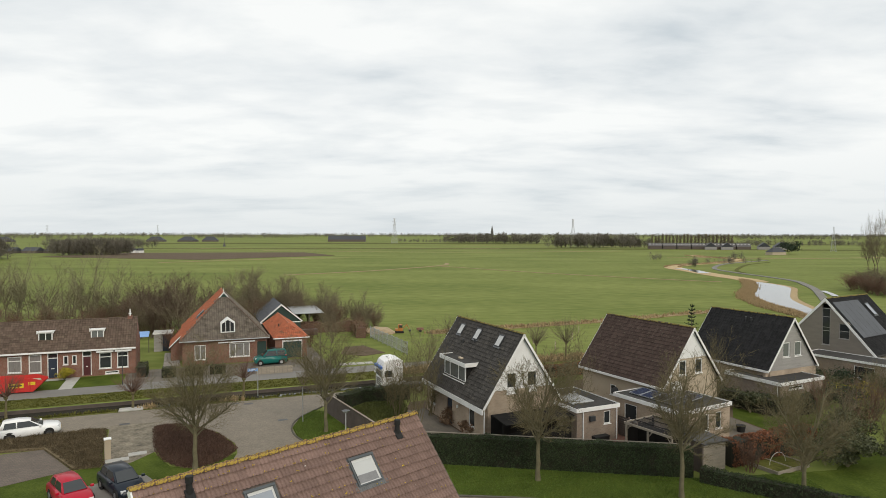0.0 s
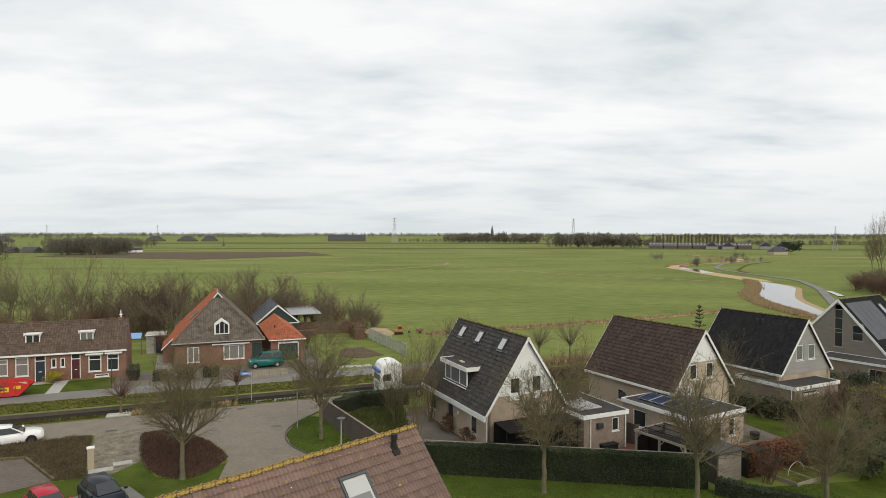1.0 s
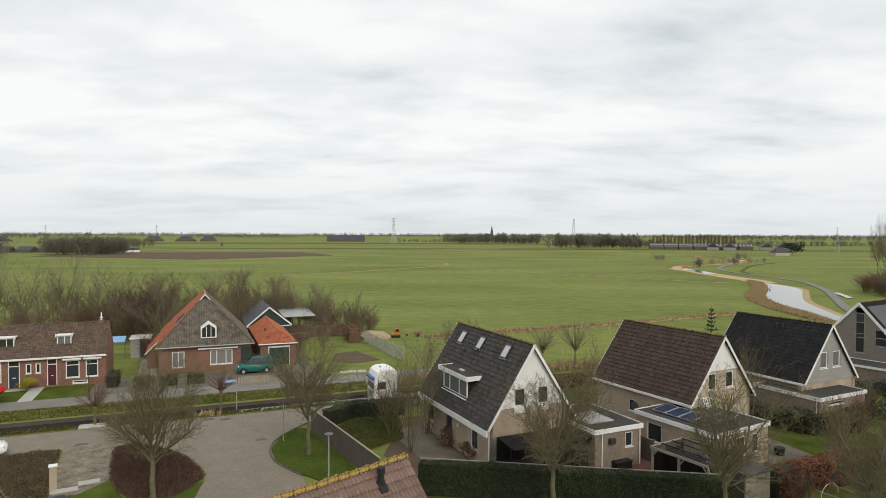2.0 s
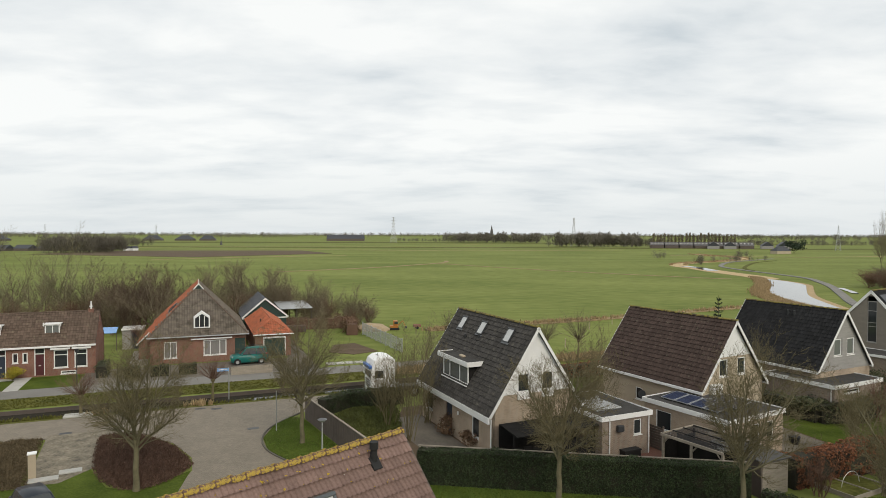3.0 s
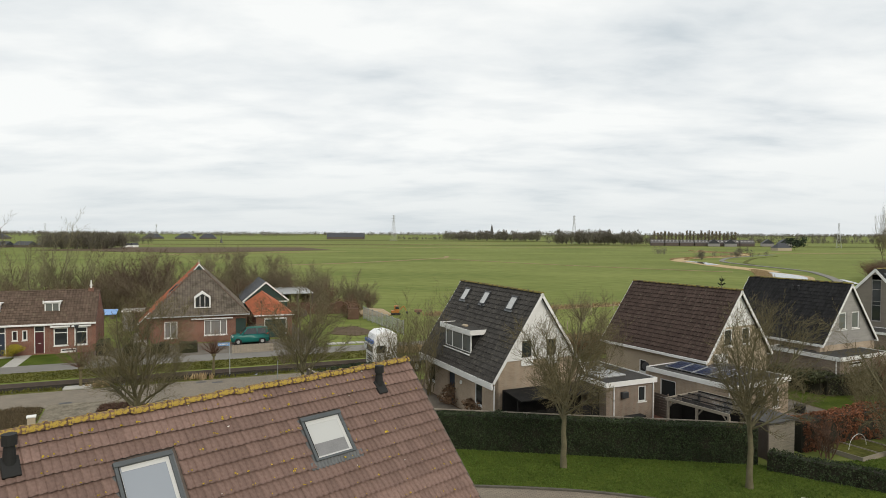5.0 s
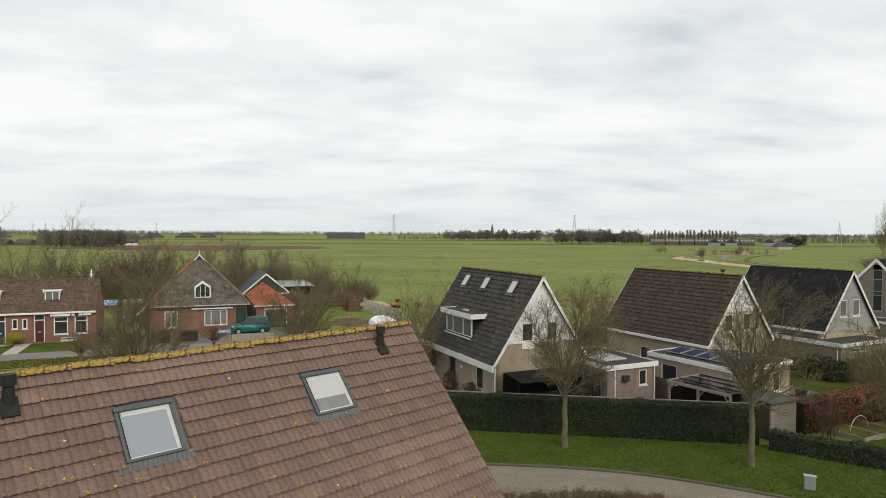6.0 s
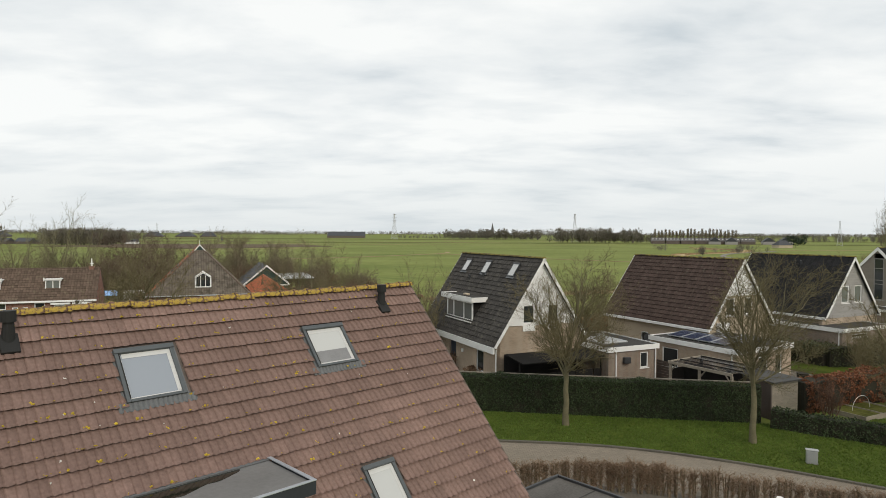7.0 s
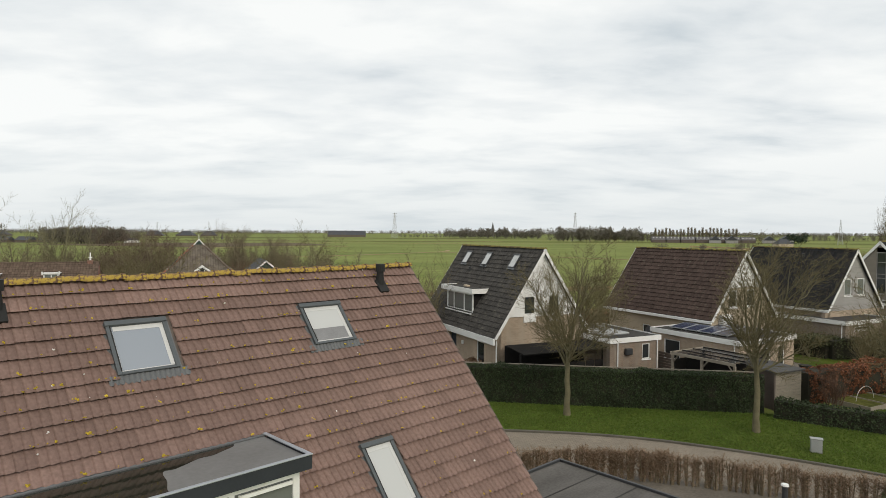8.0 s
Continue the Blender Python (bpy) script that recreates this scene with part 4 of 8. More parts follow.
for x in (0.0, 1.95, 3.95):
    part("post", box(x, x + 0.12, 0, 0.12, 0, 2.2), WOOD, pg)
    part("post", box(x, x + 0.12, 2.9, 3.02, 0, 2.2), BLACKWOOD, pg)
    part("brace", cyl((x + 0.06, 0.06, 1.75), (x + (0.45 if x < 3 else -0.33), 0.06, 2.22), 0.045, 0.045, 4), WOOD, pg)
part("beam", box(-0.05, 4.1, -0.06, -0.002, 2.22, 2.38), WOOD, pg)
part("beam", box(-0.06, -0.002, 0, 3.05, 2.22, 2.38), WOOD, pg)
part("beam", box(-0.05, 4.1, 3.03, 3.1, 2.22, 2.38), WOOD, pg)
part("back_panel", box(0.15, 3.9, 1.2, 1.26, 0, 2.2), BLACKWOOD, pg)
part("side_panel", box(-0.02, 0.04, 0.3, 2.9, 0, 1.9), BLACKWOOD, pg)

sh = thing("garden_shed", pose(17.45, 38.2, 0, 0, 0, 26), "grey weathered plank garden shed", "shed")
for i in range(13):
    part("plank", box(0, 2.1, 0.0, 0.03, 0.05 + i * 0.15, 0.182 + i * 0.15), WOOD, sh)
part("wall", box(0.0, 2.1, 0.034, 3.4, 0, 1.95), BROWNWOOD, sh)
for i in range(13):
    part("plank", box(2.103, 2.13, 0.04, 3.4, 0.05 + i * 0.15, 0.185 + i * 0.15), WOOD, sh)
part("roof", box(-0.1, 2.2, -0.1, 3.5, 1.97, 2.05, 0.01, pose(0, 0, 0, 2, 0, 0)), BITUMEN3, sh)
part("corner_post", box(-0.1, -0.004, -0.02, 0.09, 0, 2.05), BROWNWOOD, sh)
bx = thing("storage_box", pose(11.7, 43.9, 0, 0, 0, 25), "black lidded garden storage box on the terrace", "box")
part("body", box(0, 1.3, 0, 0.6, 0.05, 0.5, 0.03), RUBBER, bx)
part("lid", box(-0.04, 1.34, -0.04, 0.64, 0.5, 0.6, 0.03), RUBBER, bx)
bn = thing("wheelie_bin", pose(14.0, 46.6, 0, 0, 0, 20), "dark green wheeled rubbish bin beside the annex", "bin")
part("body", box(0, 0.6, 0, 0.6, 0.05, 0.95, 0.04), GREEN, bn)
part("lid", box(-0.03, 0.63, -0.05, 0.63, 0.95, 1.05, 0.03), GREEN, bn)
for x in (0.08, 0.5):
    part("wheel", cyl((x, 0.62, 0.1), (x + 0.04, 0.62, 0.1), 0.1), RUBBER, bn)
fn = thing("plank_fence", pose(13.3, 47.6, 0, 0, 0, -60), "dark plank fence between garage and annex", "fence")
for i in range(9):
    part("plank", box(0, 2.6, 0, 0.03, 0.1 + i * 0.17, 0.25 + i * 0.17), BROWNWOOD, fn)
for x in (0, 1.25, 2.5):
    part("post", box(x, x + 0.09, 0.032, 0.12, 0, 1.7), BROWNWOOD, fn)

# ---- grey house with a tall window strip ----
dD = pose(44.0, 68.9, 0, 0, 0, 33)
hD = thing("house_grey", dD, "large grey-clad house with tall window strip and rooflights", "house")
D_H, D_E, D_R, D_L = 5.4, 2.7, 8.6, 10.0
sl = (D_R - D_E) / D_H
rz = lambda y: D_R - 0.15 - abs(y) * sl
dh = [(-0.55, 0.35, 3.3, 8.0), (-2.6, -1.5, 4.2, 5.9)]
for x, hs in ((0.35, dh), (D_L, [])):
    bm = add_wall(bmesh.new(), -D_H + 0.2, D_H - 0.2, rz, hs, 0.3, pose(x, 0, 0, 0, 0, 90), peak=0.0)
    bmesh.ops.remove_doubles(bm, verts=bm.verts, dist=0.002)
    part("gable_wall", bm, GREYSTUCCO, hD)
for y in (-D_H + 0.2, D_H - 0.5):
    part("wall", add_wall(bmesh.new(), 0.36, D_L - 0.31, D_E - 0.2, [], 0.3, pose(0, y, 0)), GREYSTUCCO, hD)
window(hD, pose(0.05, 0.35, 3.3, 0, 0, -90), 0.9, 4.2, rails=(1.6, 2.0, 3.2), frame_mat=GREYBOARD, deep=0.12)
window(hD, pose(0.05, -1.5, 4.2, 0, 0, -90), 1.1, 1.7, rails=(0.85,), frame_mat=GREYBOARD, deep=0.12)
for side in (-1, 1):
    m, ln = slope_frame(0, D_R, D_H, D_E, side)
    rf = part("roof", box(0, D_L, 0.02, ln, -0.14, -0.005, 0, m), BITUMEN2, hD)
    tile_field("roof_tiling", TILE_C, rf, m, 0, D_L, int(ln / 0.34), 0.3, 0.34, seed=31 + side)
    part("bargeboard", box(-0.05, 0.0, 0, ln + 0.1, -0.2, 0.05, 0, m), WHITE, hD, "pale bargeboard")
    if side < 0:
        pn = part("roof_panel", box(0.5, 6.4, 0.7, 5.6, 0.05, 0.13, 0.01, m), SLATE, hD, "large smooth dark panel field")
        for i in range(1, 5):
            part("panel_joint", box(0.5 + i * 1.18, 0.52 + i * 1.18, 0.7, 5.6, 0.131, 0.14, 0, m), DARKMETAL, pn)
        rooflight(hD, m, 7.1, 8.0, 1.3, 3.0, False)
        rooflight(hD, m, 7.3, 8.2, 5.4, 6.6, False)
ridge_caps("ridge_capping", MOSS, hD, (0, 0, D_R + 0.03), (D_L, 0, D_R + 0.03))
gD = flat_roofed("annex_grey_house", pose(40.5, 67.0, 0, 0, 0, -57), 9.5, 3.4, 2.75, BUFF2, "flat-roofed brown brick annex of the grey house", [(5.2, 7.2, 0.9, 2.2)], [], trim=0.2, category="annex")
cf = thing("glass_shelter", pose(45.4, 59.0, 0, 0, 0, -57), "dark glazed garden shelter", "shelter")
part("frame", box(0, 3, 0, 2.5, 2.2, 2.35), BLACKWOOD, cf)
part("side_panel", box(0.1, 2.9, 0.1, 0.15, 0, 2.2), GLASS, cf)
part("side_panel", box(0.1, 2.9, 2.3, 2.35, 0, 2.2), BLACKWOOD, cf)
for x, y in ((0, 0), (2.9, 0), (0, 2.4), (2.9, 2.4)):
    part("post", box(x, x + 0.1, y, y + 0.1, 0, 2.2), BLACKWOOD, cf)

# ---- the near house: brown tiled roof with rooflights and dormer ----
N_ANG, N_R, N_TAN, N_HALF, N_L = 44.7, 8.335, 1.1157, 4.95, 11.55
N_E = N_R - N_HALF * N_TAN
hN = thing("house_brown_tiles", pose(-1.0615, 23.329, 0, 0, 0, N_ANG), "house with brown concrete tile roof and lichen-yellow ridge", "house")
nm, nln = slope_frame(0, N_R, N_HALF, N_E, -1)
nb, _ = slope_frame(0, N_R, N_HALF, N_E, 1)
G, TW = 0.3293, 0.3
ROOMS = [(-4.15, -3.0, 1.1, 2.2), (-8.34, -7.22, 1.12, 2.26), (-4.19, -3.35, 4.74, 6.16)]
wy = N_HALF - 0.4
bm = bmesh.new()
nz = lambda y: N_R - 0.16 - abs(y) * N_TAN
add_wall(bm, -N_L + 0.5, -0.5, nz(wy), [], 0.3, pose(0, -wy, 0))
add_wall(bm, -N_L + 0.5, -0.5, nz(wy), [], 0.3, pose(0, wy - 0.3, 0))
add_wall(bm, -wy + 0.004, wy - 0.004, nz, [], 0.3, pose(-0.15, 0, 0, 0, 0, 90), peak=0.0)
add_wall(bm, -wy + 0.004, wy - 0.004, nz, [], 0.3, pose(-N_L + 0.45, 0, 0, 0, 0, 90), peak=0.0)
part("wall", bm, BUFF, hN)
nroof = part("roof", box(-N_L, 0, 0.02, nln, -0.13, -0.004, 0, nm), BROWNWOOD, hN)
nroof2 = part("roof", box(-N_L, 0, 0.02, nln, -0.13, -0.004, 0, nb), BROWNWOOD, hN)
ROWS = int(nln / G)
tile_field("roof_tiling", TILE_N, nroof2, nb, -N_L, 0, ROWS, TW, G, seed=50)


def clear(u, v):
    for a, b, c, d in ROOMS:
        if a - 0.02 < u < b + 0.02 and c - 0.1 < v < d + 0.05:
            return False
    return not (u < -6.08 and v > 4.05)


part("verge_board", box(-0.005, 0.03, 0.0, nln, -0.2, 0.02, 0, nm), BROWNWOOD, hN)
part("verge_board", box(-N_L - 0.05, -N_L + 0.0, 0.0, nln, -0.2, 0.06, 0, nm), WHITE, hN, "white verge board")
for side, y in ((-1, -N_HALF - 0.06), (1, N_HALF + 0.06)):
    part("gutter", box(-N_L, 0, y - 0.07, y + 0.07, N_E - 0.16, N_E - 0.02, 0.03), GALV, hN)
for u0, u1, v0, v1 in ROOMS:
    rooflight(hN, nm, u0, u1, v0, v1, True, GLASS_B if u0 < -5 else GLASS_W, blind=-5 < u0 and v0 < 2)
for u in (-1.42, -9.96):
    bm = bmesh.new()
    a = nm @ Vector((u, 0.62, 0.02))
    add_box(bm, u - 0.15, u + 0.15, 0.5, 0.9, 0.03, 0.105, 0.015, nm)
    add_cyl(bm, a, a + Vector((0, -0.02, 0.4)), 0.12, 0.085, 14)
    add_cyl(bm, a + Vector((0, -0.02, 0.36)), a + Vector((0, -0.02, 0.56)), 0.125, 0.125, 14)
    part("vent_pipe", bm, RUBBER, hN, "black plastic roof vent")
# flat-roofed dormer
du0, du1, dy0, dy1, dz = -11.0, -6.05, -2.66, -4.3, 5.38
dn = part("dormer", box(du0 + 0.12, du1 - 0.13, dy1 + 0.2, dy0, 3.4, dz - 0.03), WHITE, hN, "wide flat-roofed dormer with navy fascia")
part("roof_felt", box(du0, du1 - 0.06, dy1 + 0.06, dy0 + 0.02, dz - 0.029, dz + 0.0), BITUMEN, dn, "grey felt dormer roof with standing water")
bm = bmesh.new()
add_box(bm, du0, du1, dy1, dy1 + 0.04, dz - 0.21, dz + 0.035)
add_box(bm, du1 - 0.04, du1, dy1 + 0.041, dy0 - 0.15, dz - 0.21, dz + 0.035)
part("fascia", bm, NAVY, dn, "navy blue fascia")
bm = bmesh.new()
add_box(bm, du0, du1 + 0.012, dy1 - 0.012, dy1 + 0.07, dz + 0.036, dz + 0.058, 0.006)
add_box(bm, du1 - 0.07, du1 + 0.012, dy1 + 0.071, dy0 - 0.02, dz + 0.036, dz + 0.058, 0.006)
part("edge_trim", bm, ALU, dn, "pale aluminium roof edge")
part("soffit", box(du0, du1 - 0.045, dy1 + 0.045, dy1 + 0.3, dz - 0.205, dz - 0.18), WHITE, dn)
part("lead_flashing", box(du0, du1, dy0 - 0.08, dy0 + 0.06, dz + 0.001, dz + 0.04, 0.01), LEAD, dn)
# standing water, with a wavy shore
wob = [(-10.9, dy1 + 0.1)]
shore = [(-8.44, dy1 + 0.12), (-8.42, dy1 + 0.3), (-8.3, dy1 + 0.62), (-8.25, dy1 + 0.9), (-8.17, dy1 + 1.08), (-8.0, dy1 + 1.06), (-7.75, dy1 + 1.16), (-7.5, dy1 + 1.26), (-7.27, dy1 + 1.25), (-6.98, dy1 + 1.36), (-6.8, dy1 + 1.44), (-6.74, dy0 - 0.1)]
part("standing_water", prism(wob + arc(shore, 4) + [(-10.9, dy0 - 0.1)], dz + 0.001, dz + 0.006), WATER, dn, "still rain water")
fz = dz - 0.21
win = window(dn, pose(du0 + 0.15, dy1 + 0.12, 3.9), du1 - du0 - 0.32, fz - 3.92, bars=(1.2, 2.3, 3.4), t=0.11, pane_mat=GLASS_L, deep=0.1)
for x in (0.1, 1.26, 2.36, 3.46):
    part("sash", box(x + 0.03, x + 0.07, -0.01, 0.03, 0.12, fz - 4.05, 0, pose(du0 + 0.15, dy1 + 0.12, 3.9)), WHITE, win)
    part("sash", box(x + 0.03, x + 1.02, -0.01, 0.03, fz - 4.12, fz - 4.06, 0, pose(du0 + 0.15, dy1 + 0.12, 3.9)), WHITE, win)

gN = thing("garage_flat_roof", pose(-1.135, 23.18, 0, 0, 0, 42.8), "garage with grey felt flat roof beside the brown house", "garage")
part("wall", box(0.25, 3.2, -8.4, -3.1, 0, 2.6), BUFF, gN)
part("roof_felt", box(0.2, 3.36, -8.6, -2.96, 2.6, 2.68), FELT, gN)
bm = bmesh.new()
for b in ((0.2, 3.4, -3.0, -2.92), (3.32, 3.4, -8.6, -3.002), (0.2, 0.26, -8.6, -3.002)):
    add_box(bm, b[0], b[1], b[2], b[3], 2.45, 2.75, 0.01)
part("edge_trim", bm, DARKMETAL, gN)
for i in range(3):
    part("felt_seam", box(0.28, 3.3, -4.3 - i * 1.2, -4.26 - i * 1.2, 2.681, 2.69), BITUMEN2, gN)
part("vent_pipe", cyl((0.7, -3.4, 2.68), (0.7, -3.4, 2.95), 0.06), DARKMETAL, gN)


# ---- brick terrace along the lane ----
tR = thing("brick_terrace", lane_pose(-42, 76.4), "low red brick terrace with brown tiled roof and white dormers", "house")
RL, RD, RE, RR = 34.5, 6.4, 3.05, 6.0
X = lambda a: a + 42
holes = [(X(-19.9), X(-18.6), 0.9, 2.65), (X(-17.95), X(-16.75), 0.75, 2.75), (X(-16.2), X(-15.2), 0.08, 2.85), (X(-14.7), X(-14.2), 1.45, 2.45), (X(-13.85), X(-13.4), 1.45, 2.45), (X(-12.85), X(-11.95), 0.12, 2.85), (X(-11.2), X(-9.95), 0.75, 2.55), (X(-9.4), X(-8.25), 0.75, 2.55),
         (X(-23.5), X(-22.3), 0.9, 2.65), (X(-26.5), X(-25.5), 0.08, 2.85), (X(-29), X(-27.6), 0.8, 2.6), (X(-10.6), X(-9.2), 0.12, 0.45)]
bm = bmesh.new()
add_wall(bm, 0, RL, RE, holes, 0.3, Matrix())
add_wall(bm, 0, RL, RE, [], 0.3, pose(0, RD - 0.3, 0))
gz = lambda x: RR - 0.12 - abs(x - RD / 2) * (RR - RE) / (RD / 2)
add_wall(bm, 0.304, RD - 0.304, gz, [], 0.3, pose(RL, 0, 0, 0, 0, 90), peak=RD / 2)
add_wall(bm, 0.304, RD - 0.304, gz, [], 0.3, pose(0.3, 0, 0, 0, 0, 90), peak=RD / 2)
part("wall", bm, REDBRICK, tR)
for i, h in enumerate(holes):
    w, hh = h[1] - h[0], h[3] - h[2]
    if h[2] < 0.2 and hh > 1:
        dr = part("door", box(h[0] + 0.08, h[1] - 0.08, 0.08, 0.13, h[2], h[3] - 0.65), DOORBLUE if i in (2, 9) else DOORRED, tR, "painted front door")
        part("letter_box", box(h[0] + 0.35, h[1] - 0.35, 0.06, 0.079, 1.05, 1.13), WHITE, dr)
        bm = bmesh.new()
        for b in ((h[0], h[0] + 0.08, h[2], h[3]), (h[1] - 0.08, h[1], h[2], h[3]), (h[0] + 0.081, h[1] - 0.081, h[3] - 0.1, h[3]), (h[0] + 0.081, h[1] - 0.081, h[3] - 0.64, h[3] - 0.56)):
            add_box(bm, b[0], b[1], 0.03, 0.14, b[2], b[3])
        part("door_frame", bm, WHITE, tR)
        part("fanlight", box(h[0] + 0.08, h[1] - 0.08, 0.09, 0.1, h[3] - 0.55, h[3] - 0.1), GLASS, tR)
    elif i == 1:
        window(tR, pose(h[0], 0, h[2]), w, hh, rails=(hh * 0.62,), t=0.1, pane_mat=CURTAIN)
    else:
        window(tR, pose(h[0], 0, h[2]), w, hh, rails=(hh * 0.72,) if hh > 1.2 else (), t=0.1, pane_mat=CURTAIN if i in (0, 8, 10) else GLASS)
for a, b in ((-11.45, -9.75), (-9.6, -7.9)):
    part("awning_box", box(X(a), X(b), -0.32, -0.002, 2.6, 2.78, 0.03), WHITE, tR, "white awning box")
rslope = []
for side, y0 in ((-1, RD / 2), (1, RD / 2)):
    m, ln = slope_frame(0, RR, RD / 2 + 0.25, RE - 0.12, side, y0)
    rf = part("roof", box(0, RL, 0.02, ln, -0.1, -0.005, 0, m), BITUMEN2, tR)
    tile_field("roof_tiling", TILE_R, rf, m, 0, RL, int(ln / 0.31), 0.27, ln / int(ln / 0.31), seed=60 + side)
ridge_caps("ridge_capping", TILE_R, tR, (0, RD / 2, RR + 0.03), (RL, RD / 2, RR + 0.03), 0.12)
part("gutter", box(-0.1, RL + 0.05, -0.36, -0.2, RE - 0.2, RE - 0.03, 0.02), WHITE, tR, "white gutter")
for a0, a1 in ((-17.25, -15.85), (-12.15, -10.8), (-25.0, -23.6)):
    d = part("dormer", box(X(a0) + 0.06, X(a1) - 0.06, 1.1, 2.6, 3.6, 4.95), WHITE, tR, "small white dormer with curly corner ornaments")
    window(d, pose(X(a0) + 0.02, 1.02, 3.62), a1 - a0 - 0.04, 1.35, bars=((a1 - a0) / 2,), t=0.1, deep=0.08, pane_mat=GLASS_L if a0 > -13 else GLASS)
    part("roof", box(X(a0) - 0.08, X(a1) + 0.08, 0.9, 2.4, 4.97, 5.06, 0.01), WHITE, d)
    for x in (X(a0) - 0.12, X(a1) + 0.0):
        part("ornament", box(x, x + 0.12, 0.86, 1.0, 4.85, 5.2, 0.03), WHITE, d)
ch = part("chimney", box(RL - 1.05, RL - 0.55, RD / 2 - 0.25, RD / 2 + 0.25, 5.6, 6.2), REDBRICK, tR)
part("chimney_pot", cyl((RL - 0.8, RD / 2, 6.2), (RL - 0.8, RD / 2, 7.0), 0.09, 0.05), WHITE, ch)
part("cap", cyl((RL - 0.8, RD / 2, 6.45), (RL - 0.8, RD / 2, 6.5), 0.2, 0.18), WHITE, ch)

# ---- low sheds between terrace and farmhouse ----
sb = thing("lean_to", pose(-40.5, 80.1, 0, 0, 0, 21.5), "small grey shed with pale flat roof and dark door", "shed")
part("roof", box(1.9, 4.4, 0.0, 3.0, 2.4, 2.5), CONCRETE, sb)
part("wall", box(2.0, 2.95, 0.2, 2.8, 0, 2.38), GREYBOARD, sb)
part("wall", box(2.97, 4.3, 0.4, 2.8, 0, 2.38), GREYBOARD, sb)
part("door", box(3.1, 4.15, 0.33, 0.39, 0, 2.15), DOORBLUE, sb)
part("fascia", box(1.88, 4.42, -0.05, -0.002, 2.36, 2.54), WHITE, sb)
cb = thing("blue_canopy", pose(-40.75, 79.7, 0, 0, 0, 21.5), "pale blue corrugated plastic canopy on posts", "canopy")
part("roof_sheet", box(0.0, 1.8, 0.0, 2.4, 2.2, 2.26, 0, pose(0, 0, 0, 9, 0, 0)), PALEBLUE, cb)
for x in (0.05, 1.75):
    part("post", box(x, x + 0.08, 0.1, 0.18, 0, 2.3), BROWNWOOD, cb)

# ---- pyramid-roofed farmhouse ----
FW, FD, FE, FR, FA, FB = 10.3, 14.8, 3.1, 8.2, 5.0, 13.0
hF = thing("farmhouse", lane_pose(-2.85, 78.1), "brick farmhouse with grey and orange tiled pyramid roof", "house")
fh = [(1.6, 2.9, 0.6, 2.4), (5.6, 8.0, 0.7, 2.4), (8.9, 10.0, 0.05, 2.45)]
bm = bmesh.new()
add_wall(bm, 0.25, FW - 0.25, FE - 0.1, fh, 0.3, pose(0, 0.3, 0))
add_wall(bm, 0.25, FW - 0.25, FE - 0.1, [], 0.3, pose(0, FD - 0.6, 0))
add_wall(bm, 0.604, FD - 0.604, FE - 0.1, [(2.0, 3.0, 0.9, 2.2)], 0.3, pose(0.55, 0, 0, 0, 0, 90))
add_wall(bm, 0.604, FD - 0.604, FE - 0.1, [], 0.3, pose(FW - 0.25, 0, 0, 0, 0, 90))
part("wall", bm, REDBRICK, hF)
window(hF, pose(1.6, 0.3, 0.6), 1.3, 1.8, bars=(0.65,), t=0.1, pane_mat=CURTAIN)
window(hF, pose(5.6, 0.3, 0.7), 2.4, 1.7, bars=(0.7, 1.7), t=0.1, pane_mat=CURTAIN)
part("barn_door", box(8.9, 10.0, 0.38, 0.44, 0.05, 2.45), GREEN, hF, "dark green barn door")
c = Vector((FW / 2, FA, FR))
cb_ = Vector((FW / 2, FB, FR))
# planes: front triangle, left and right trapezoids, back triangle
lnf = math.hypot(FA + 0.1, FR - FE + 0.1)
mf = frame_uvw((FW / 2, FA, FR), (1, 0, 0), (0, -(FA + 0.1), -(FR - FE + 0.1)))
part("roof", add_solid(bmesh.new(), [(0, -0.1, FE - 0.1), (FW, -0.1, FE - 0.1), tuple(c), tuple(cb_), (0, FD + 0.1, FE - 0.1), (FW, FD + 0.1, FE - 0.1)], [(0, 1, 2), (0, 2, 3, 4), (1, 5, 3, 2), (4, 3, 5), (0, 4, 5, 1)]), BITUMEN2, hF)
tile_field("front_tiling", TILE_F, hF, mf, -FW / 2 - 0.1, FW / 2 + 0.1, int(lnf / 0.3), 0.27, lnf / int(lnf / 0.3), inside=lambda u, v: abs(u) < (v + 0.15) / lnf * FW / 2 + 0.02, seed=71)
lnl = math.hypot(FW / 2, FR - FE + 0.1)
for side in (-1, 1):
    ml = frame_uvw((FW / 2, FA, FR), (0, 1, 0), (side * FW / 2, 0, -(FR - FE + 0.1)))
    tile_field("side_tiling", TILE_O if side < 0 else TILE_F, hF, ml, -FA - 0.1, FD - FA + 0.1, int(lnl / 0.3), 0.27, lnl / int(lnl / 0.3), inside=lambda u, v: -FA * (v + 0.1) / lnl - 0.05 < u < (FB - FA) + (FD - FB) * (v + 0.1) / lnl, seed=73 + side)
    if side < 0:
        # white pane colour stands in for the bright reflection in the glass
        rooflight(hF, ml, 0.2, 0.85, 3.3, 4.5, False, LINING_GLARE)
        rooflight(hF, ml, 1.5, 2.15, 3.3, 4.5, False, LINING_GLARE)
mbk = frame_uvw((FW / 2, FB, FR), (1, 0, 0), (0, FD - FB + 0.1, -(FR - FE + 0.1)))
tile_field("back_tiling", TILE_F, hF, mbk, -FW / 2, FW / 2, int(lnf / 0.3), 0.27, lnf / int(lnf / 0.3), inside=lambda u, v: abs(u) < v / lnf * FW / 2, seed=75)
ridge_caps("ridge_capping", TILE_O, hF, tuple(c), tuple(cb_), 0.13)
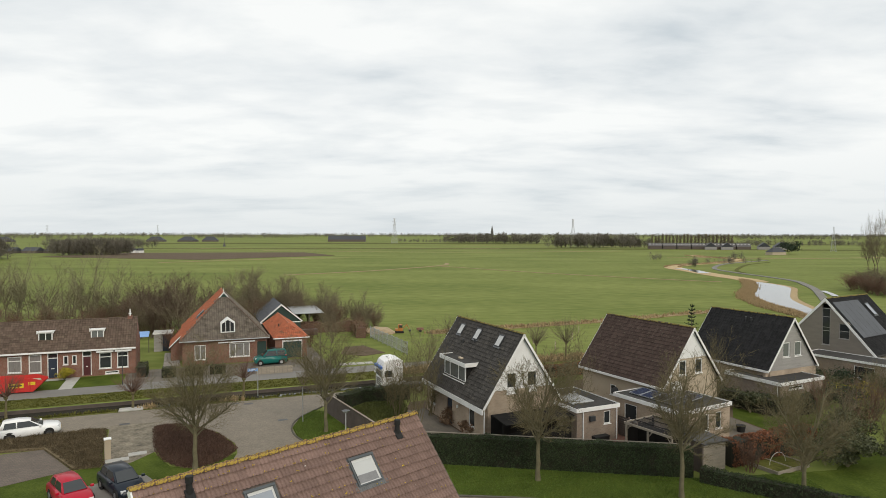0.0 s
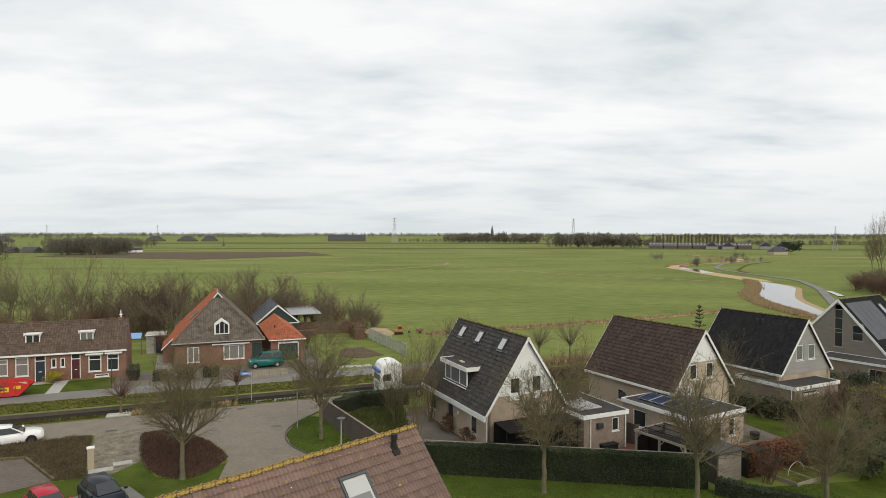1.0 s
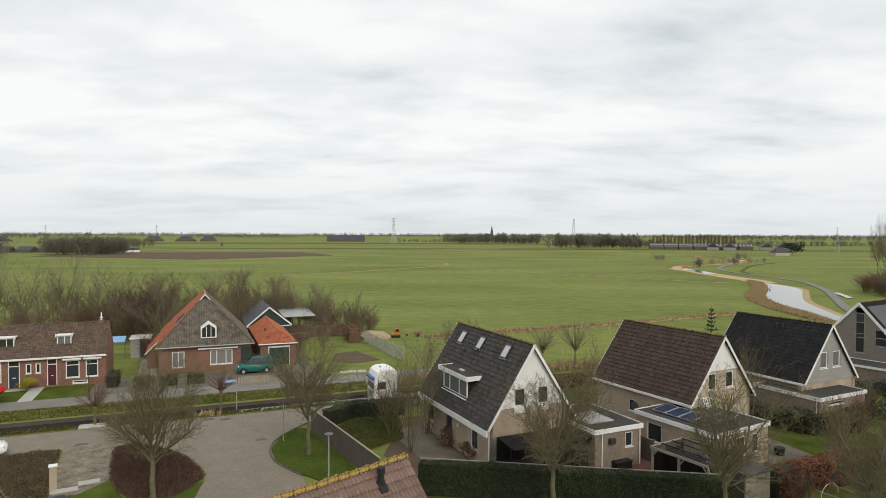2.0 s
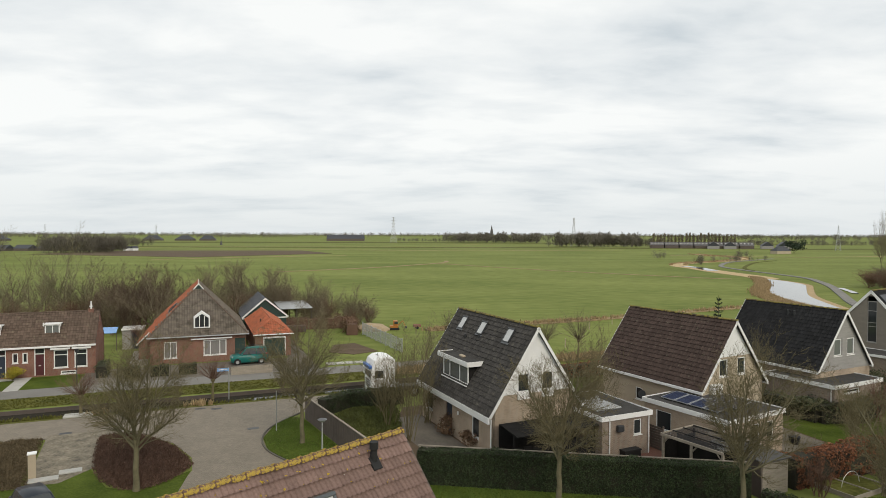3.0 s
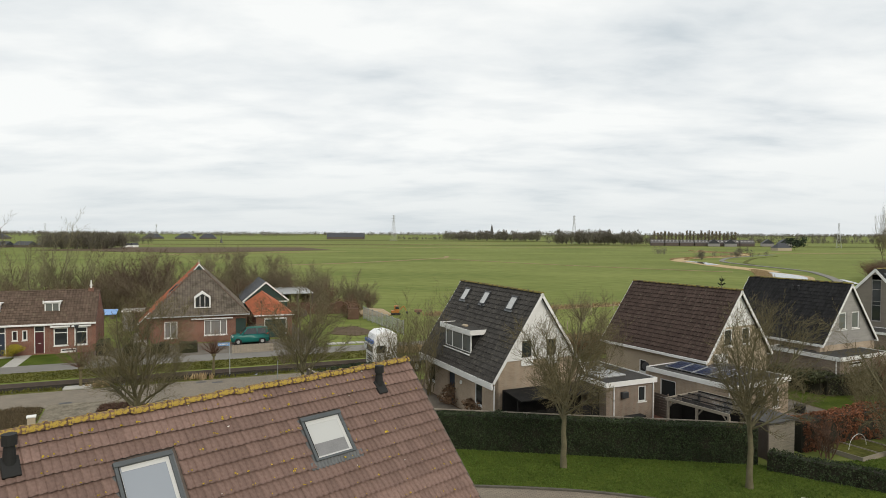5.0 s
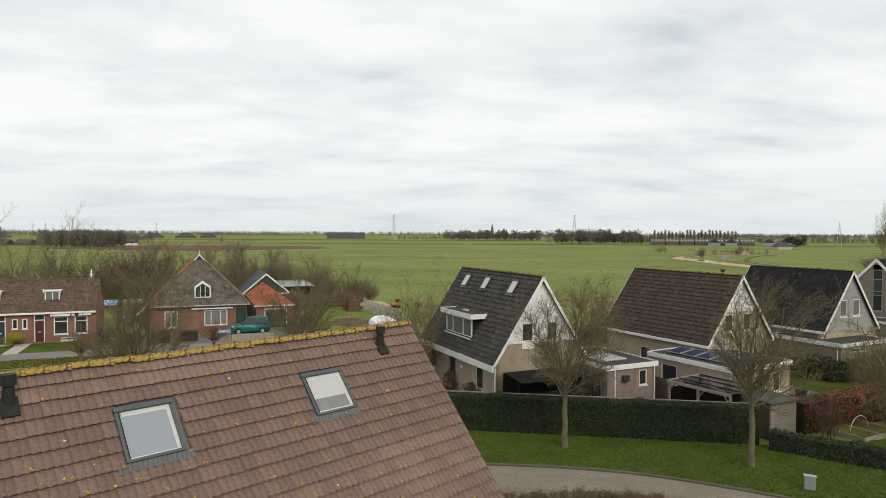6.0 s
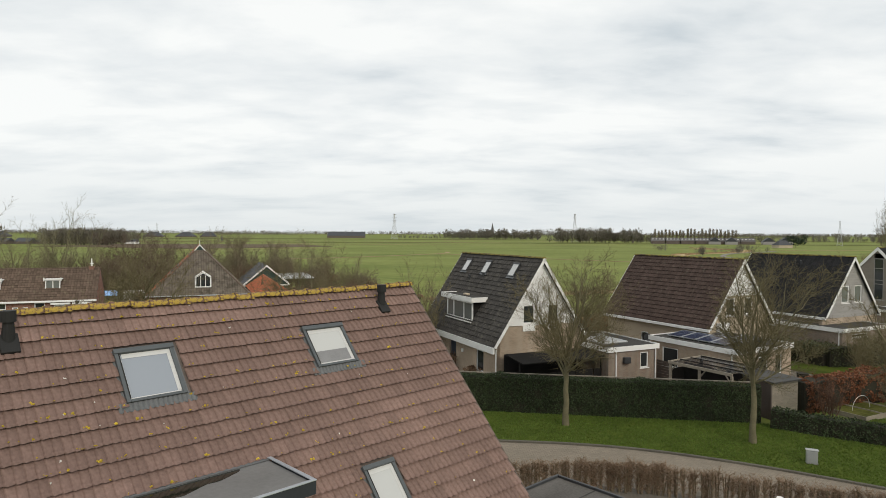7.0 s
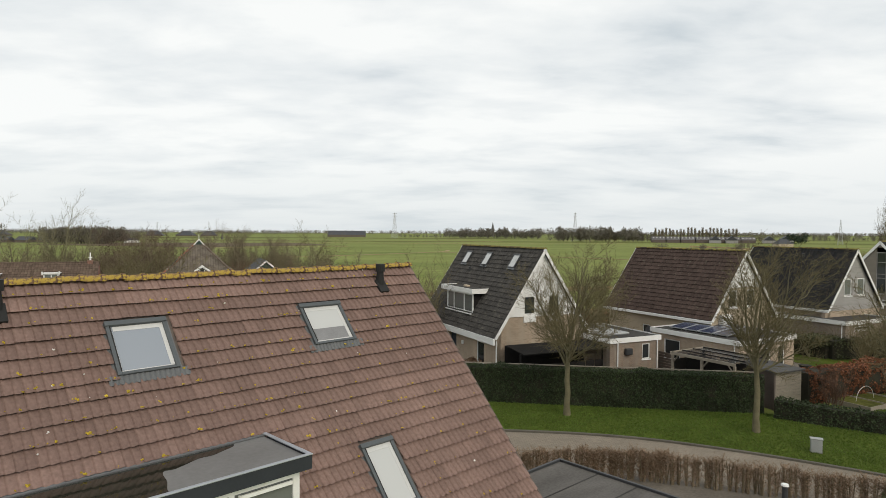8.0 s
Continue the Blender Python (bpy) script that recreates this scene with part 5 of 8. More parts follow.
for q in ((0, -0.1, FE - 0.05), (FW, -0.1, FE - 0.05)):
    ridge_caps("hip_tiling", TILE_R, hF, tuple(c + Vector((0, 0, 0.03))), q, 0.11)
# white gablet with finial at the top of the front slope
gb = part("gablet", add_solid(bmesh.new(), [(FW / 2 - 0.45, FA - 0.5, FR - 0.45), (FW / 2 + 0.45, FA - 0.5, FR - 0.45), (FW / 2, FA - 0.5, FR + 0.1), (FW / 2 - 0.45, FA + 0.2, FR - 0.45), (FW / 2 + 0.45, FA + 0.2, FR - 0.45), (FW / 2, FA + 0.2, FR + 0.1)], [(0, 1, 2), (0, 2, 5, 3), (1, 4, 5, 2), (3, 5, 4), (0, 3, 4, 1)]), GREEN, hF, "small dark gablet with white boards")
for sx in (-1, 1):
    bm = bmesh.new()
    add_cyl(bm, (FW / 2 + sx * 0.62, FA - 0.54, FR - 0.6), (FW / 2, FA - 0.54, FR + 0.14), 0.06, 0.06, 4)
    part("bargeboard", bm, WHITE, gb)
part("finial", cyl((FW / 2, FA - 0.54, FR), (FW / 2, FA - 0.54, FR + 0.7), 0.04, 0.025, 6), WHITE, gb)
# attic dormer window
wz, wy_ = 3.75, 0.45
dw = part("dormer", add_solid(bmesh.new(), [(4.6, wy_, wz), (6.3, wy_, wz), (6.3, wy_, wz + 1.15), (5.45, wy_, wz + 1.75), (4.6, wy_, wz + 1.15), (4.6, 2.4, wz), (6.3, 2.4, wz), (6.3, 2.4, wz + 1.15), (5.45, 2.4, wz + 1.75), (4.6, 2.4, wz + 1.15)], [(0, 1, 2, 3, 4), (5, 9, 8, 7, 6), (0, 4, 9, 5), (1, 6, 7, 2), (4, 3, 8, 9), (2, 7, 8, 3), (0, 5, 6, 1)]), WHITE, hF, "white attic dormer with pointed head")
part("pane", add_solid(bmesh.new(), [(4.75, wy_ - 0.02, wz + 0.12), (6.15, wy_ - 0.02, wz + 0.12), (6.15, wy_ - 0.02, wz + 1.08), (5.45, wy_ - 0.02, wz + 1.55), (4.75, wy_ - 0.02, wz + 1.08)], [(0, 1, 2, 3, 4)]), GLASS, dw)
for x in (5.2, 5.7):
    part("mullion", box(x - 0.035, x + 0.035, wy_ - 0.05, wy_ - 0.021, wz + 0.12, wz + 1.3), WHITE, dw)
# lean-to aisle under the run-on of the orange slope
AS = (FR - FE + 0.1) / (FW / 2)
az = lambda x: FE - 0.1 + x * AS
part("aisle_wall", prism([(-1.15, 0), (0.2, 0), (0.2, az(0.2) - 0.15), (-1.15, az(-1.15) - 0.15)], 0, 7.5, pose(0, 11.5, 0, 90, 0, 0)), REDBRICK, hF, "brick side aisle")
ma = frame_uvw((0, 4.0, FE - 0.06), (0, 1, 0), (-1, 0, -AS))
tile_field("aisle_tiling", TILE_O, hF, ma, -0.3, 7.7, 6, 0.27, 0.31, seed=77)
part("aisle_board", cyl((0.0, 3.68, FE - 0.05), (-1.35, 3.68, FE - 0.05 - 1.35 * AS), 0.07, 0.07, 4), WHITE, hF, "white bargeboard")
part("aisle_roof", add_solid(bmesh.new(), [(0, 3.75, FE - 0.14), (-1.3, 3.75, FE - 0.14 - 1.3 * AS), (0, 11.6, FE - 0.14), (-1.3, 11.6, FE - 0.14 - 1.3 * AS), (0, 3.75, FE - 0.22), (-1.3, 3.75, FE - 0.22 - 1.3 * AS), (0, 11.6, FE - 0.22), (-1.3, 11.6, FE - 0.22 - 1.3 * AS)], [(0, 1, 3, 2), (4, 6, 7, 5), (0, 4, 5, 1), (2, 3, 7, 6), (1, 5, 7, 3), (0, 2, 6, 4)]), BITUMEN2, hF)
part("cornice", box(4.3, 8.6, 0.0, 0.25, 2.52, 2.66, 0.02), WHITE, hF)
part("gutter", box(-0.1, FW + 0.1, -0.26, -0.12, FE - 0.22, FE - 0.1, 0.02), GALV, hF)

# ---- orange-roofed garage ----
hG = thing("garage_orange_roof", lane_pose(8.2, 78.9), "brick garage with bright orange hipped roof and dark door", "garage")
GE, GR, GW, GD, GA = 2.62, 4.15, 4.2, 14.0, 2.2
bm = bmesh.new()
add_wall(bm, 0.1, 4.1, GE, [(1.1, 3.4, 0.02, 2.1)], 0.25, pose(0, 0.1, 0))
add_wall(bm, 0.354, GD - 0.1, GE, [], 0.25, pose(4.1, 0, 0, 0, 0, 90))
add_wall(bm, 0.354, GD - 0.1, GE, [], 0.25, pose(0.35, 0, 0, 0, 0, 90))
part("wall", bm, REDBRICK, hG)
part("garage_door", box(1.1, 3.4, 0.2, 0.26, 0.02, 2.1), GREEN, hG, "dark green garage door")
bm = bmesh.new()
for b in ((1.0, 1.1, 0, 2.1), (3.4, 3.5, 0, 2.1), (1.0, 3.5, 2.1, 2.28)):
    add_box(bm, b[0], b[1], 0.06, 0.1, b[2], b[3])
part("door_frame", bm, WHITE, hG)
gx = GW / 2
part("roof", add_solid(bmesh.new(), [(-0.1, -0.1, GE), (GW + 0.1, -0.1, GE), (gx, GA, GR), (gx, GD, GR), (-0.1, GD, GE), (GW + 0.1, GD, GE)], [(0, 1, 2), (0, 2, 3, 4), (1, 5, 3, 2), (3, 5, 4), (0, 4, 5, 1)]), BITUMEN2, hG)
lf_ = math.hypot(GA + 0.1, GR - GE)
ls_ = math.hypot(gx + 0.1, GR - GE)
mg = frame_uvw((gx, GA, GR), (1, 0, 0), (0, -(GA + 0.1), -(GR - GE)))
tile_field("front_tiling", TILE_G, hG, mg, -2.4, 2.4, int(lf_ / 0.3), 0.25, lf_ / int(lf_ / 0.3), inside=lambda u, v: abs(u) < (gx + 0.1) * v / lf_ + 0.1, seed=81)
for side in (-1, 1):
    ms = frame_uvw((gx, GA, GR), (0, 1, 0), (side * (gx + 0.1), 0, -(GR - GE)))
    tile_field("side_tiling", TILE_G, hG, ms, -2.4, GD - GA, int(ls_ / 0.3), 0.25, ls_ / int(ls_ / 0.3), inside=lambda u, v: u > -(GA + 0.1) * v / ls_ - 0.1, seed=83 + side)
    ridge_caps("hip_capping", TILE_G, hG, (gx, GA, GR + 0.03), (gx + side * (gx + 0.1), -0.1, GE + 0.05), 0.1)
ridge_caps("ridge_capping", TILE_G, hG, (gx, GA, GR + 0.03), (gx, GD, GR + 0.03), 0.11)
part("roof_vent", cyl((1.1, 4.6, 3.4), (1.1, 4.5, 3.85), 0.09, 0.07, 8), TILE_R, hG)
part("gutter", box(-0.15, GW + 0.2, -0.24, -0.11, GE - 0.1, GE + 0.02, 0.02), WHITE, hG)

# ---- green barn, sheet canopy ----
hS = thing("green_barn", lane_pose(10.9, 93.6, 0, 90), "dark green boarded barn with grey sheet roof and white bargeboards", "barn")
bz = lambda y: 5.15 - abs(y) * 0.83
bm = bmesh.new()
add_wall(bm, -2.85, 2.85, bz, [(-2.2, -0.6, 0, 2.1)], 0.2, pose(0.2, 0, 0, 0, 0, 90), peak=0.0)
add_wall(bm, -2.85, 2.85, bz, [], 0.2, pose(10, 0, 0, 0, 0, 90), peak=0.0)
add_wall(bm, 0.21, 9.79, 2.65, [], 0.2, pose(0, -2.85, 0))
add_wall(bm, 0.21, 9.79, 2.65, [], 0.2, pose(0, 2.65, 0))
part("wall", bm, GREEN, hS)
for side in (-1, 1):
    m, ln = slope_frame(0, 5.3, 3.1, 2.7, side)
    rf = part("roof", box(-0.2, 10.2, 0.0, ln, -0.05, 0.03, 0, m), SLATE, hS)
    for i in range(14):
        part("sheet_rib", box(-0.2 + i * 0.79, -0.14 + i * 0.79, 0.0, ln, 0.031, 0.06, 0, m), SLATE, rf)
    part("bargeboard", box(-0.26, -0.2, 0, ln + 0.02, -0.14, 0.06, 0, m), WHITE, hS, "white bargeboard")
part("tie_board", box(-0.06, -0.004, -3.0, 3.0, 2.5, 2.66), WHITE, hS)
cs = thing("sheet_canopy", pose(-21.5, 98.2, 0, 0, 0, 21.5), "open shelter with pale corrugated sheet roof on posts", "shelter")
part("roof_sheet", box(-2.4, 2.4, 0, 8.0, 3.0, 3.06, 0, pose(0, 0, 0, 2.5, 0, 0)), GALV, cs)
for x in (-2.3, 0, 2.2):
    for y in (0.1, 7.6):
        part("post", box(x, x + 0.12, y, y + 0.12, 0, 3.05), BROWNWOOD, cs)
tagged(obj("timber_stack", box(-1.6, 1.2, 0, 1.2, 0, 0.9, 0.05, pose(-20.6, 95.0, 0, 0, 0, 21.5)), BROWNWOOD), "stacked dark timber beside the shelter", "timber stack")


# ---- vehicles ----
def loft(sections):
    """A closed skin through cross-sections: each x and a ring of (y, z)."""
    bm = bmesh.new()
    rings = [[bm.verts.new((x, y, z)) for y, z in ring] for x, ring in sections]
    n = len(rings[0])
    for a, b in zip(rings, rings[1:]):
        for i in range(n):
            bm.faces.new((a[i], a[(i + 1) % n], b[(i + 1) % n], b[i]))
    bm.faces.new(rings[0])
    bm.faces.new(rings[-1][::-1])
    bmesh.ops.recalc_face_normals(bm, faces=bm.faces)
    for f in bm.faces:
        f.smooth = True
    return bm


def ring(w, z0, z1, tum=0.12):
    """Body cross-section, half-width w, from z0 to z1, tucked in at top and bottom."""
    return [(-w + 0.1, z0), (-w + 0.02, z0 + 0.12), (-w, z0 + (z1 - z0) * 0.5), (-w + 0.03, z1 - 0.1), (-w + tum, z1), (w - tum, z1), (w - 0.03, z1 - 0.1), (w, z0 + (z1 - z0) * 0.5), (w - 0.02, z0 + 0.12), (w - 0.1, z0)]


def car(name, m, label, category, body_mat, length, width, height, base, belt=0.92, nose=0.72, tail=0.92, cabin=(-1.75, -1.35, 0.15, 0.95), rim_mat=None, group=""):
    """A small car; x is forward, the origin lies on the ground under its middle. cabin: foot and top of the rear screen, top and foot of the windscreen."""
    e = thing(name, m, label, category, group)
    h, w = length / 2, width / 2
    c0, c1, c2, c3 = cabin
    part("body", loft([(-h, ring(w - 0.12, 0.35, tail - 0.15)), (-h + 0.12, ring(w - 0.04, 0.24, tail)), (c0, ring(w, 0.22, belt)), (0, ring(w, 0.2, belt)), (c3, ring(w, 0.2, belt)), (h - 0.65, ring(w - 0.03, 0.22, (belt + nose) / 2 + 0.03)), (h - 0.2, ring(w - 0.1, 0.24, nose)), (h, ring(w - 0.22, 0.32, nose - 0.18))]), body_mat, e)
    g = w - 0.14
    z0, z1 = belt - 0.04, height - 0.05
    xm = (c1 + c2) / 2 + 0.05
    bm = add_solid(bmesh.new(), [(c0, -g, z0), (c0, g, z0), (c1, g - 0.16, z1 - 0.02), (c1, -g + 0.16, z1 - 0.02), (c3, -g, z0), (c3, g, z0), (c2, g - 0.16, z1 - 0.03), (c2, -g + 0.16, z1 - 0.03), (xm, -g, z0), (xm, g, z0), (xm, g - 0.16, z1 + 0.05), (xm, -g + 0.16, z1 + 0.05)],
                   [(0, 1, 2, 3), (4, 7, 6, 5), (0, 3, 11, 8), (8, 11, 7, 4), (1, 9, 10, 2), (9, 5, 6, 10), (3, 2, 10, 11), (11, 10, 6, 7), (0, 8, 9, 1), (8, 4, 5, 9)])
    bmesh.ops.bevel(bm, geom=bm.edges[:], offset=0.06, segments=3, affect="EDGES")
    for f in bm.faces:
        f.smooth = True
    part("cabin", bm, body_mat, e)
    zl, zh = z0 + 0.07, z1 - 0.06
    rx = lambda z: c0 + (c1 - c0) * (z - z0) / (z1 - z0)
    wx = lambda z: c3 + (c2 - c3) * (z - z0) / (z1 - z0)

    def slab(pts, off):
        k = len(pts)
        o = Vector(off)
        return add_solid(bmesh.new(), [tuple(Vector(p) + o) for p in pts] + [tuple(Vector(p) - o * 2) for p in pts], [tuple(range(k)), tuple(range(2 * k - 1, k - 1, -1))] + [(i, (i + 1) % k, k + (i + 1) % k, k + i) for i in range(k)])
    part("windscreen", slab([(wx(zl), -g + 0.1, zl), (wx(zl), g - 0.1, zl), (wx(zh), g - 0.22, zh), (wx(zh), -g + 0.22, zh)], (0.012, 0, 0.012)), GLASS, e)
    part("rear_window", slab([(rx(zl), -g + 0.1, zl), (rx(zl), g - 0.1, zl), (rx(zh), g - 0.22, zh), (rx(zh), -g + 0.22, zh)], (-0.012, 0, 0.01)), GLASS, e)
    for y in (-1, 1):
        sp = lambda x, z: (x, y * (g - 0.16 * (z - z0) / (z1 - z0)), z)
        part("side_window", slab([sp(xm + 0.04, zl), sp(wx(zl) - 0.22, zl), sp(wx(zh) - 0.1, zh), sp(xm + 0.04, zh)], (0, y * 0.01, 0.003)), GLASS, e)
        part("side_window", slab([sp(rx(zl) + 0.3, zl), sp(xm - 0.04, zl), sp(xm - 0.04, zh), sp(rx(zh) + 0.2, zh)], (0, y * 0.01, 0.003)), GLASS, e)
        for x in (-base / 2, base / 2):
            part("wheel_arch", cyl((x, y * (w - 0.16), 0.33), (x, y * (w - 0.004), 0.33), 0.37, 0.37, 20), RUBBER, e)
        part("headlight", box(h - 0.42, h - 0.1, y * (w - 0.3) - 0.15, y * (w - 0.3) + 0.15, nose - 0.22, nose - 0.02, 0.05), LAMP_CLEAR, e)
        part("tail_light", box(-h - 0.005, -h + 0.2, y * (w - 0.2) - 0.13, y * (w - 0.2) + 0.13, tail - 0.3, tail - 0.05, 0.04), LAMP_RED, e)
        part("mirror", box(c3 - 0.35, c3 - 0.2, y * (w + 0.08) - 0.1, y * (w + 0.08) + 0.1, belt, belt + 0.15, 0.04), body_mat, e)
        for x in (-base / 2, base / 2):
            wh = part("wheel", cyl((x, y * (w - 0.2), 0.31), (x, y * (w + 0.005), 0.31), 0.31, 0.31, 20), RUBBER, e)
            part("rim", cyl((x, y * (w - 0.02), 0.31), (x, y * (w + 0.012), 0.31), 0.2, 0.18, 10), rim_mat or RIM, wh)
    part("grille", box(h - 0.12, h - 0.02, -w + 0.45, w - 0.45, 0.36, 0.5, 0.03), RUBBER, e)
    part("number_plate", box(h + 0.002, h + 0.02, -0.26, 0.26, 0.42, 0.53), PLATE, e)
    part("number_plate", box(-h - 0.02, -h - 0.002, -0.26, 0.26, 0.6, 0.71), PLATE, e)
    return e


car("hatchback_white", pose(-32.35, 45.75, 0.025, 0, 0, 31.5), "white hatchback car with black wheels parked on the road", "car", CAR_WHITE, 4.2, 1.78, 1.47, 2.58, belt=0.9, nose=0.8, tail=1.0, cabin=(-2.02, -1.75, 0.0, 1.0), rim_mat=DARKMETAL)
car("hatchback_red", pose(-21.9, 33.5, 0.045, 0, 0, -44), "bright red hatchback car in the parking bay", "car", CAR_RED, 3.95, 1.68, 1.46, 2.47, cabin=(-1.88, -1.58, 0.1, 1.0))
car("hatchback_blue", pose(-19.75, 35.2, 0.045, 0, 0, -44), "dark blue hatchback car in the parking bay", "car", CAR_BLUE, 4.0, 1.72, 1.47, 2.54, cabin=(-1.9, -1.58, 0.15, 1.15))
vx = car("van_teal", pose(-21.0, 73.3, 0.022, 0, 0, 204), "teal green small van parked before the farm garage", "van", CAR_TEAL, 3.85, 1.66, 1.8, 2.5, belt=1.05, nose=0.95, tail=1.2, cabin=(-1.95, -1.85, 0.3, 1.05), rim_mat=GALV)
part("roof_rail", cyl((-1.6, -0.62, 1.86), (0.1, -0.62, 1.86), 0.025), DARKMETAL, vx)
part("bumper", box(-2.07, -1.95, -0.78, 0.78, 0.3, 0.6, 0.04), RUBBER, vx)

# white lorry cab; x is forward
lr = thing("lorry", lane_pose(17.75, 57.3, 0.025, 179.5) @ Matrix.Diagonal((0.84, 1, 0.95, 1)), "white lorry tractor with high sleeper cab and blue sun visor", "lorry")
W = 1.22


def cabring(w, z0, z1, r=0.16):
    return [(-w, z0), (-w, z1 - r), (-w + r * 0.35, z1 - r * 0.3), (-w + r, z1), (w - r, z1), (w - r * 0.35, z1 - r * 0.3), (w, z1 - r), (w, z0)]


cab = loft([(0.0, cabring(W, 0.75, 3.7)), (0.6, cabring(W, 0.75, 3.85)), (1.5, cabring(W, 0.75, 3.82)), (2.0, cabring(W - 0.02, 0.75, 3.55)), (2.2, cabring(W - 0.05, 0.75, 3.1)), (2.24, cabring(W - 0.06, 0.75, 2.75)), (2.3, cabring(W - 0.1, 0.45, 1.95))])
for f in cab.faces:
    f.smooth = False
part("cab", cab, CAR_WHITE, lr)
part("windscreen", add_solid(bmesh.new(), [(2.315, -1.05, 1.95), (2.315, 1.05, 1.95), (2.235, 1.0, 2.72), (2.235, -1.0, 2.72), (2.2, -1.05, 1.95), (2.2, 1.05, 1.95), (2.12, 1.0, 2.72), (2.12, -1.0, 2.72)], [(0, 1, 2, 3), (4, 7, 6, 5), (0, 4, 5, 1), (1, 5, 6, 2), (2, 6, 7, 3), (3, 7, 4, 0)]), GLASS, lr)
part("sun_visor", box(2.12, 2.5, -1.12, 1.12, 2.78, 3.05, 0.04), BLUEPAINT, lr, "blue sun visor")
for y in (-1, 1):
    sw = part("side_window", add_solid(bmesh.new(), [(1.05, y * 1.228, 1.95), (2.0, y * 1.228, 1.95), (1.9, y * 1.228, 2.6), (1.05, y * 1.228, 2.6), (1.05, y * 1.2, 1.95), (2.0, y * 1.2, 1.95), (1.9, y * 1.2, 2.6), (1.05, y * 1.2, 2.6)], [(0, 1, 2, 3), (4, 7, 6, 5), (0, 4, 5, 1), (1, 5, 6, 2), (2, 6, 7, 3), (3, 7, 4, 0)]), GLASS, lr)
    part("mirror", box(2.2, 2.4, y * 1.42 - 0.1, y * 1.42 + 0.1, 1.95, 2.6, 0.03), CAR_WHITE, lr)
    part("side_fairing", box(-0.22, -0.02, y * 1.2 - 0.03, y * 1.2 + 0.03, 0.7, 3.6, 0.02), CAR_WHITE, lr)
    part("door_line", box(0.98, 1.0, y * 1.222 - 0.006, y * 1.222 + 0.006, 0.9, 2.65), DARKMETAL, lr)
    part("marker_lamp", box(1.9, 2.0, y * 1.1 - 0.06, y * 1.1 + 0.06, 3.35, 3.5, 0.02), ORANGE, lr)
    part("headlight", box(2.28, 2.34, y * 0.9 - 0.18, y * 0.9 + 0.18, 0.62, 0.85, 0.03), LAMP_CLEAR, lr)
    for x in (1.45, -2.3):
        wh = part("wheel", cyl((x, y * 0.9, 0.5), (x, y * 1.235, 0.5), 0.5, 0.5, 20), RUBBER, lr)
        part("rim", cyl((x, y * 1.2, 0.5), (x, y * 1.245, 0.5), 0.3, 0.26, 12), GALV, wh)
for i in range(4):
    part("grille_slat", box(2.3, 2.345, -0.75, 0.75, 0.98 + i * 0.2, 1.1 + i * 0.2, 0.02), DARKMETAL, lr)
part("roof_hatch", box(0.9, 1.4, -0.35, 0.35, 3.76, 3.83, 0.02), DARKMETAL, lr)
part("chassis", box(-3.6, 1.9, -0.5, 0.5, 0.55, 0.85), DARKMETAL, lr)
part("tank", box(-1.4, -0.2, -1.15, -0.6, 0.4, 0.95, 0.1), GALV, lr)

# red open skip beside the lane
sk = thing("waste_skip", lane_pose(-18.1, 71.1, 0.03, -3), "red steel waste skip with a yellow sign, filled with rubble", "skip")
bm = bmesh.new()
for y in (-1.0, 0.94):
    add_prism(bm, [(-1.9, 0.12), (1.9, 0.12), (2.75, 0.95), (2.75, 1.15), (1.8, 1.45), (-2.6, 1.45), (-2.6, 0.9)], 0, 0.06, pose(0, y + 0.06, 0, 90, 0, 0))
part("side", bm, SKIP_RED, sk)
bm = add_solid(bmesh.new(), [(-1.9, -0.93, 0.12), (1.9, -0.93, 0.12), (2.75, -0.93, 0.95), (2.75, 0.93, 0.95), (1.9, 0.93, 0.12), (-1.9, 0.93, 0.12), (-2.6, 0.93, 0.9), (-2.6, -0.93, 0.9), (-1.9, -0.93, 0.16), (1.9, -0.93, 0.16), (2.7, -0.93, 0.99), (2.7, 0.93, 0.99), (1.9, 0.93, 0.16), (-1.9, 0.93, 0.16), (-2.56, 0.93, 0.94), (-2.56, -0.93, 0.94)], [(0, 1, 4, 5), (1, 2, 3, 4), (0, 5, 6, 7), (8, 13, 12, 9), (9, 12, 11, 10), (8, 15, 14, 13)])
part("floor", bm, SKIP_RED, sk)
part("rubble", box(-2.3, 2.2, -0.9, 0.9, 0.5, 1.1, 0.15), CREAM, sk, "pale rubble and boards")
part("sign", box(-0.3, 1.1, -1.018, -1.008, 0.55, 1.0), YELLOW, sk, "yellow sign with an unreadable line")
part("sign_bar", box(-0.15, 0.95, -1.026, -1.019, 0.72, 0.84), DARKMETAL, sk)
part("sign", box(1.5, 2.1, -1.018, -1.008, 0.8, 1.1), YELLOW, sk)
for i in range(5):
    part("rib", box(-2.2 + i * 0.95, -2.12 + i * 0.95, -1.06, -1.004, 0.35, 1.4), SKIP_RED, sk)

# orange excavator in the field
dg = thing("mini_excavator", pose(-6.9, 97.5, 0, 0, 0, 10) @ Matrix.Scale(0.65, 4), "orange tracked mini excavator standing in the field", "excavator")
for y in (-0.75, 0.45):
    part("track", box(-1.1, 1.1, y, y + 0.3, 0, 0.5, 0.15), RUBBER, dg)
part("platform", box(-1.0, 0.8, -0.7, 0.7, 0.55, 1.05, 0.08), ORANGE, dg)
part("cab", box(-0.3, 0.7, -0.65, 0.15, 1.05, 2.2, 0.1), ORANGE, dg)
part("cab_window", box(-0.1, 0.72, -0.67, 0.17, 1.35, 2.0, 0.04), GLASS, dg)
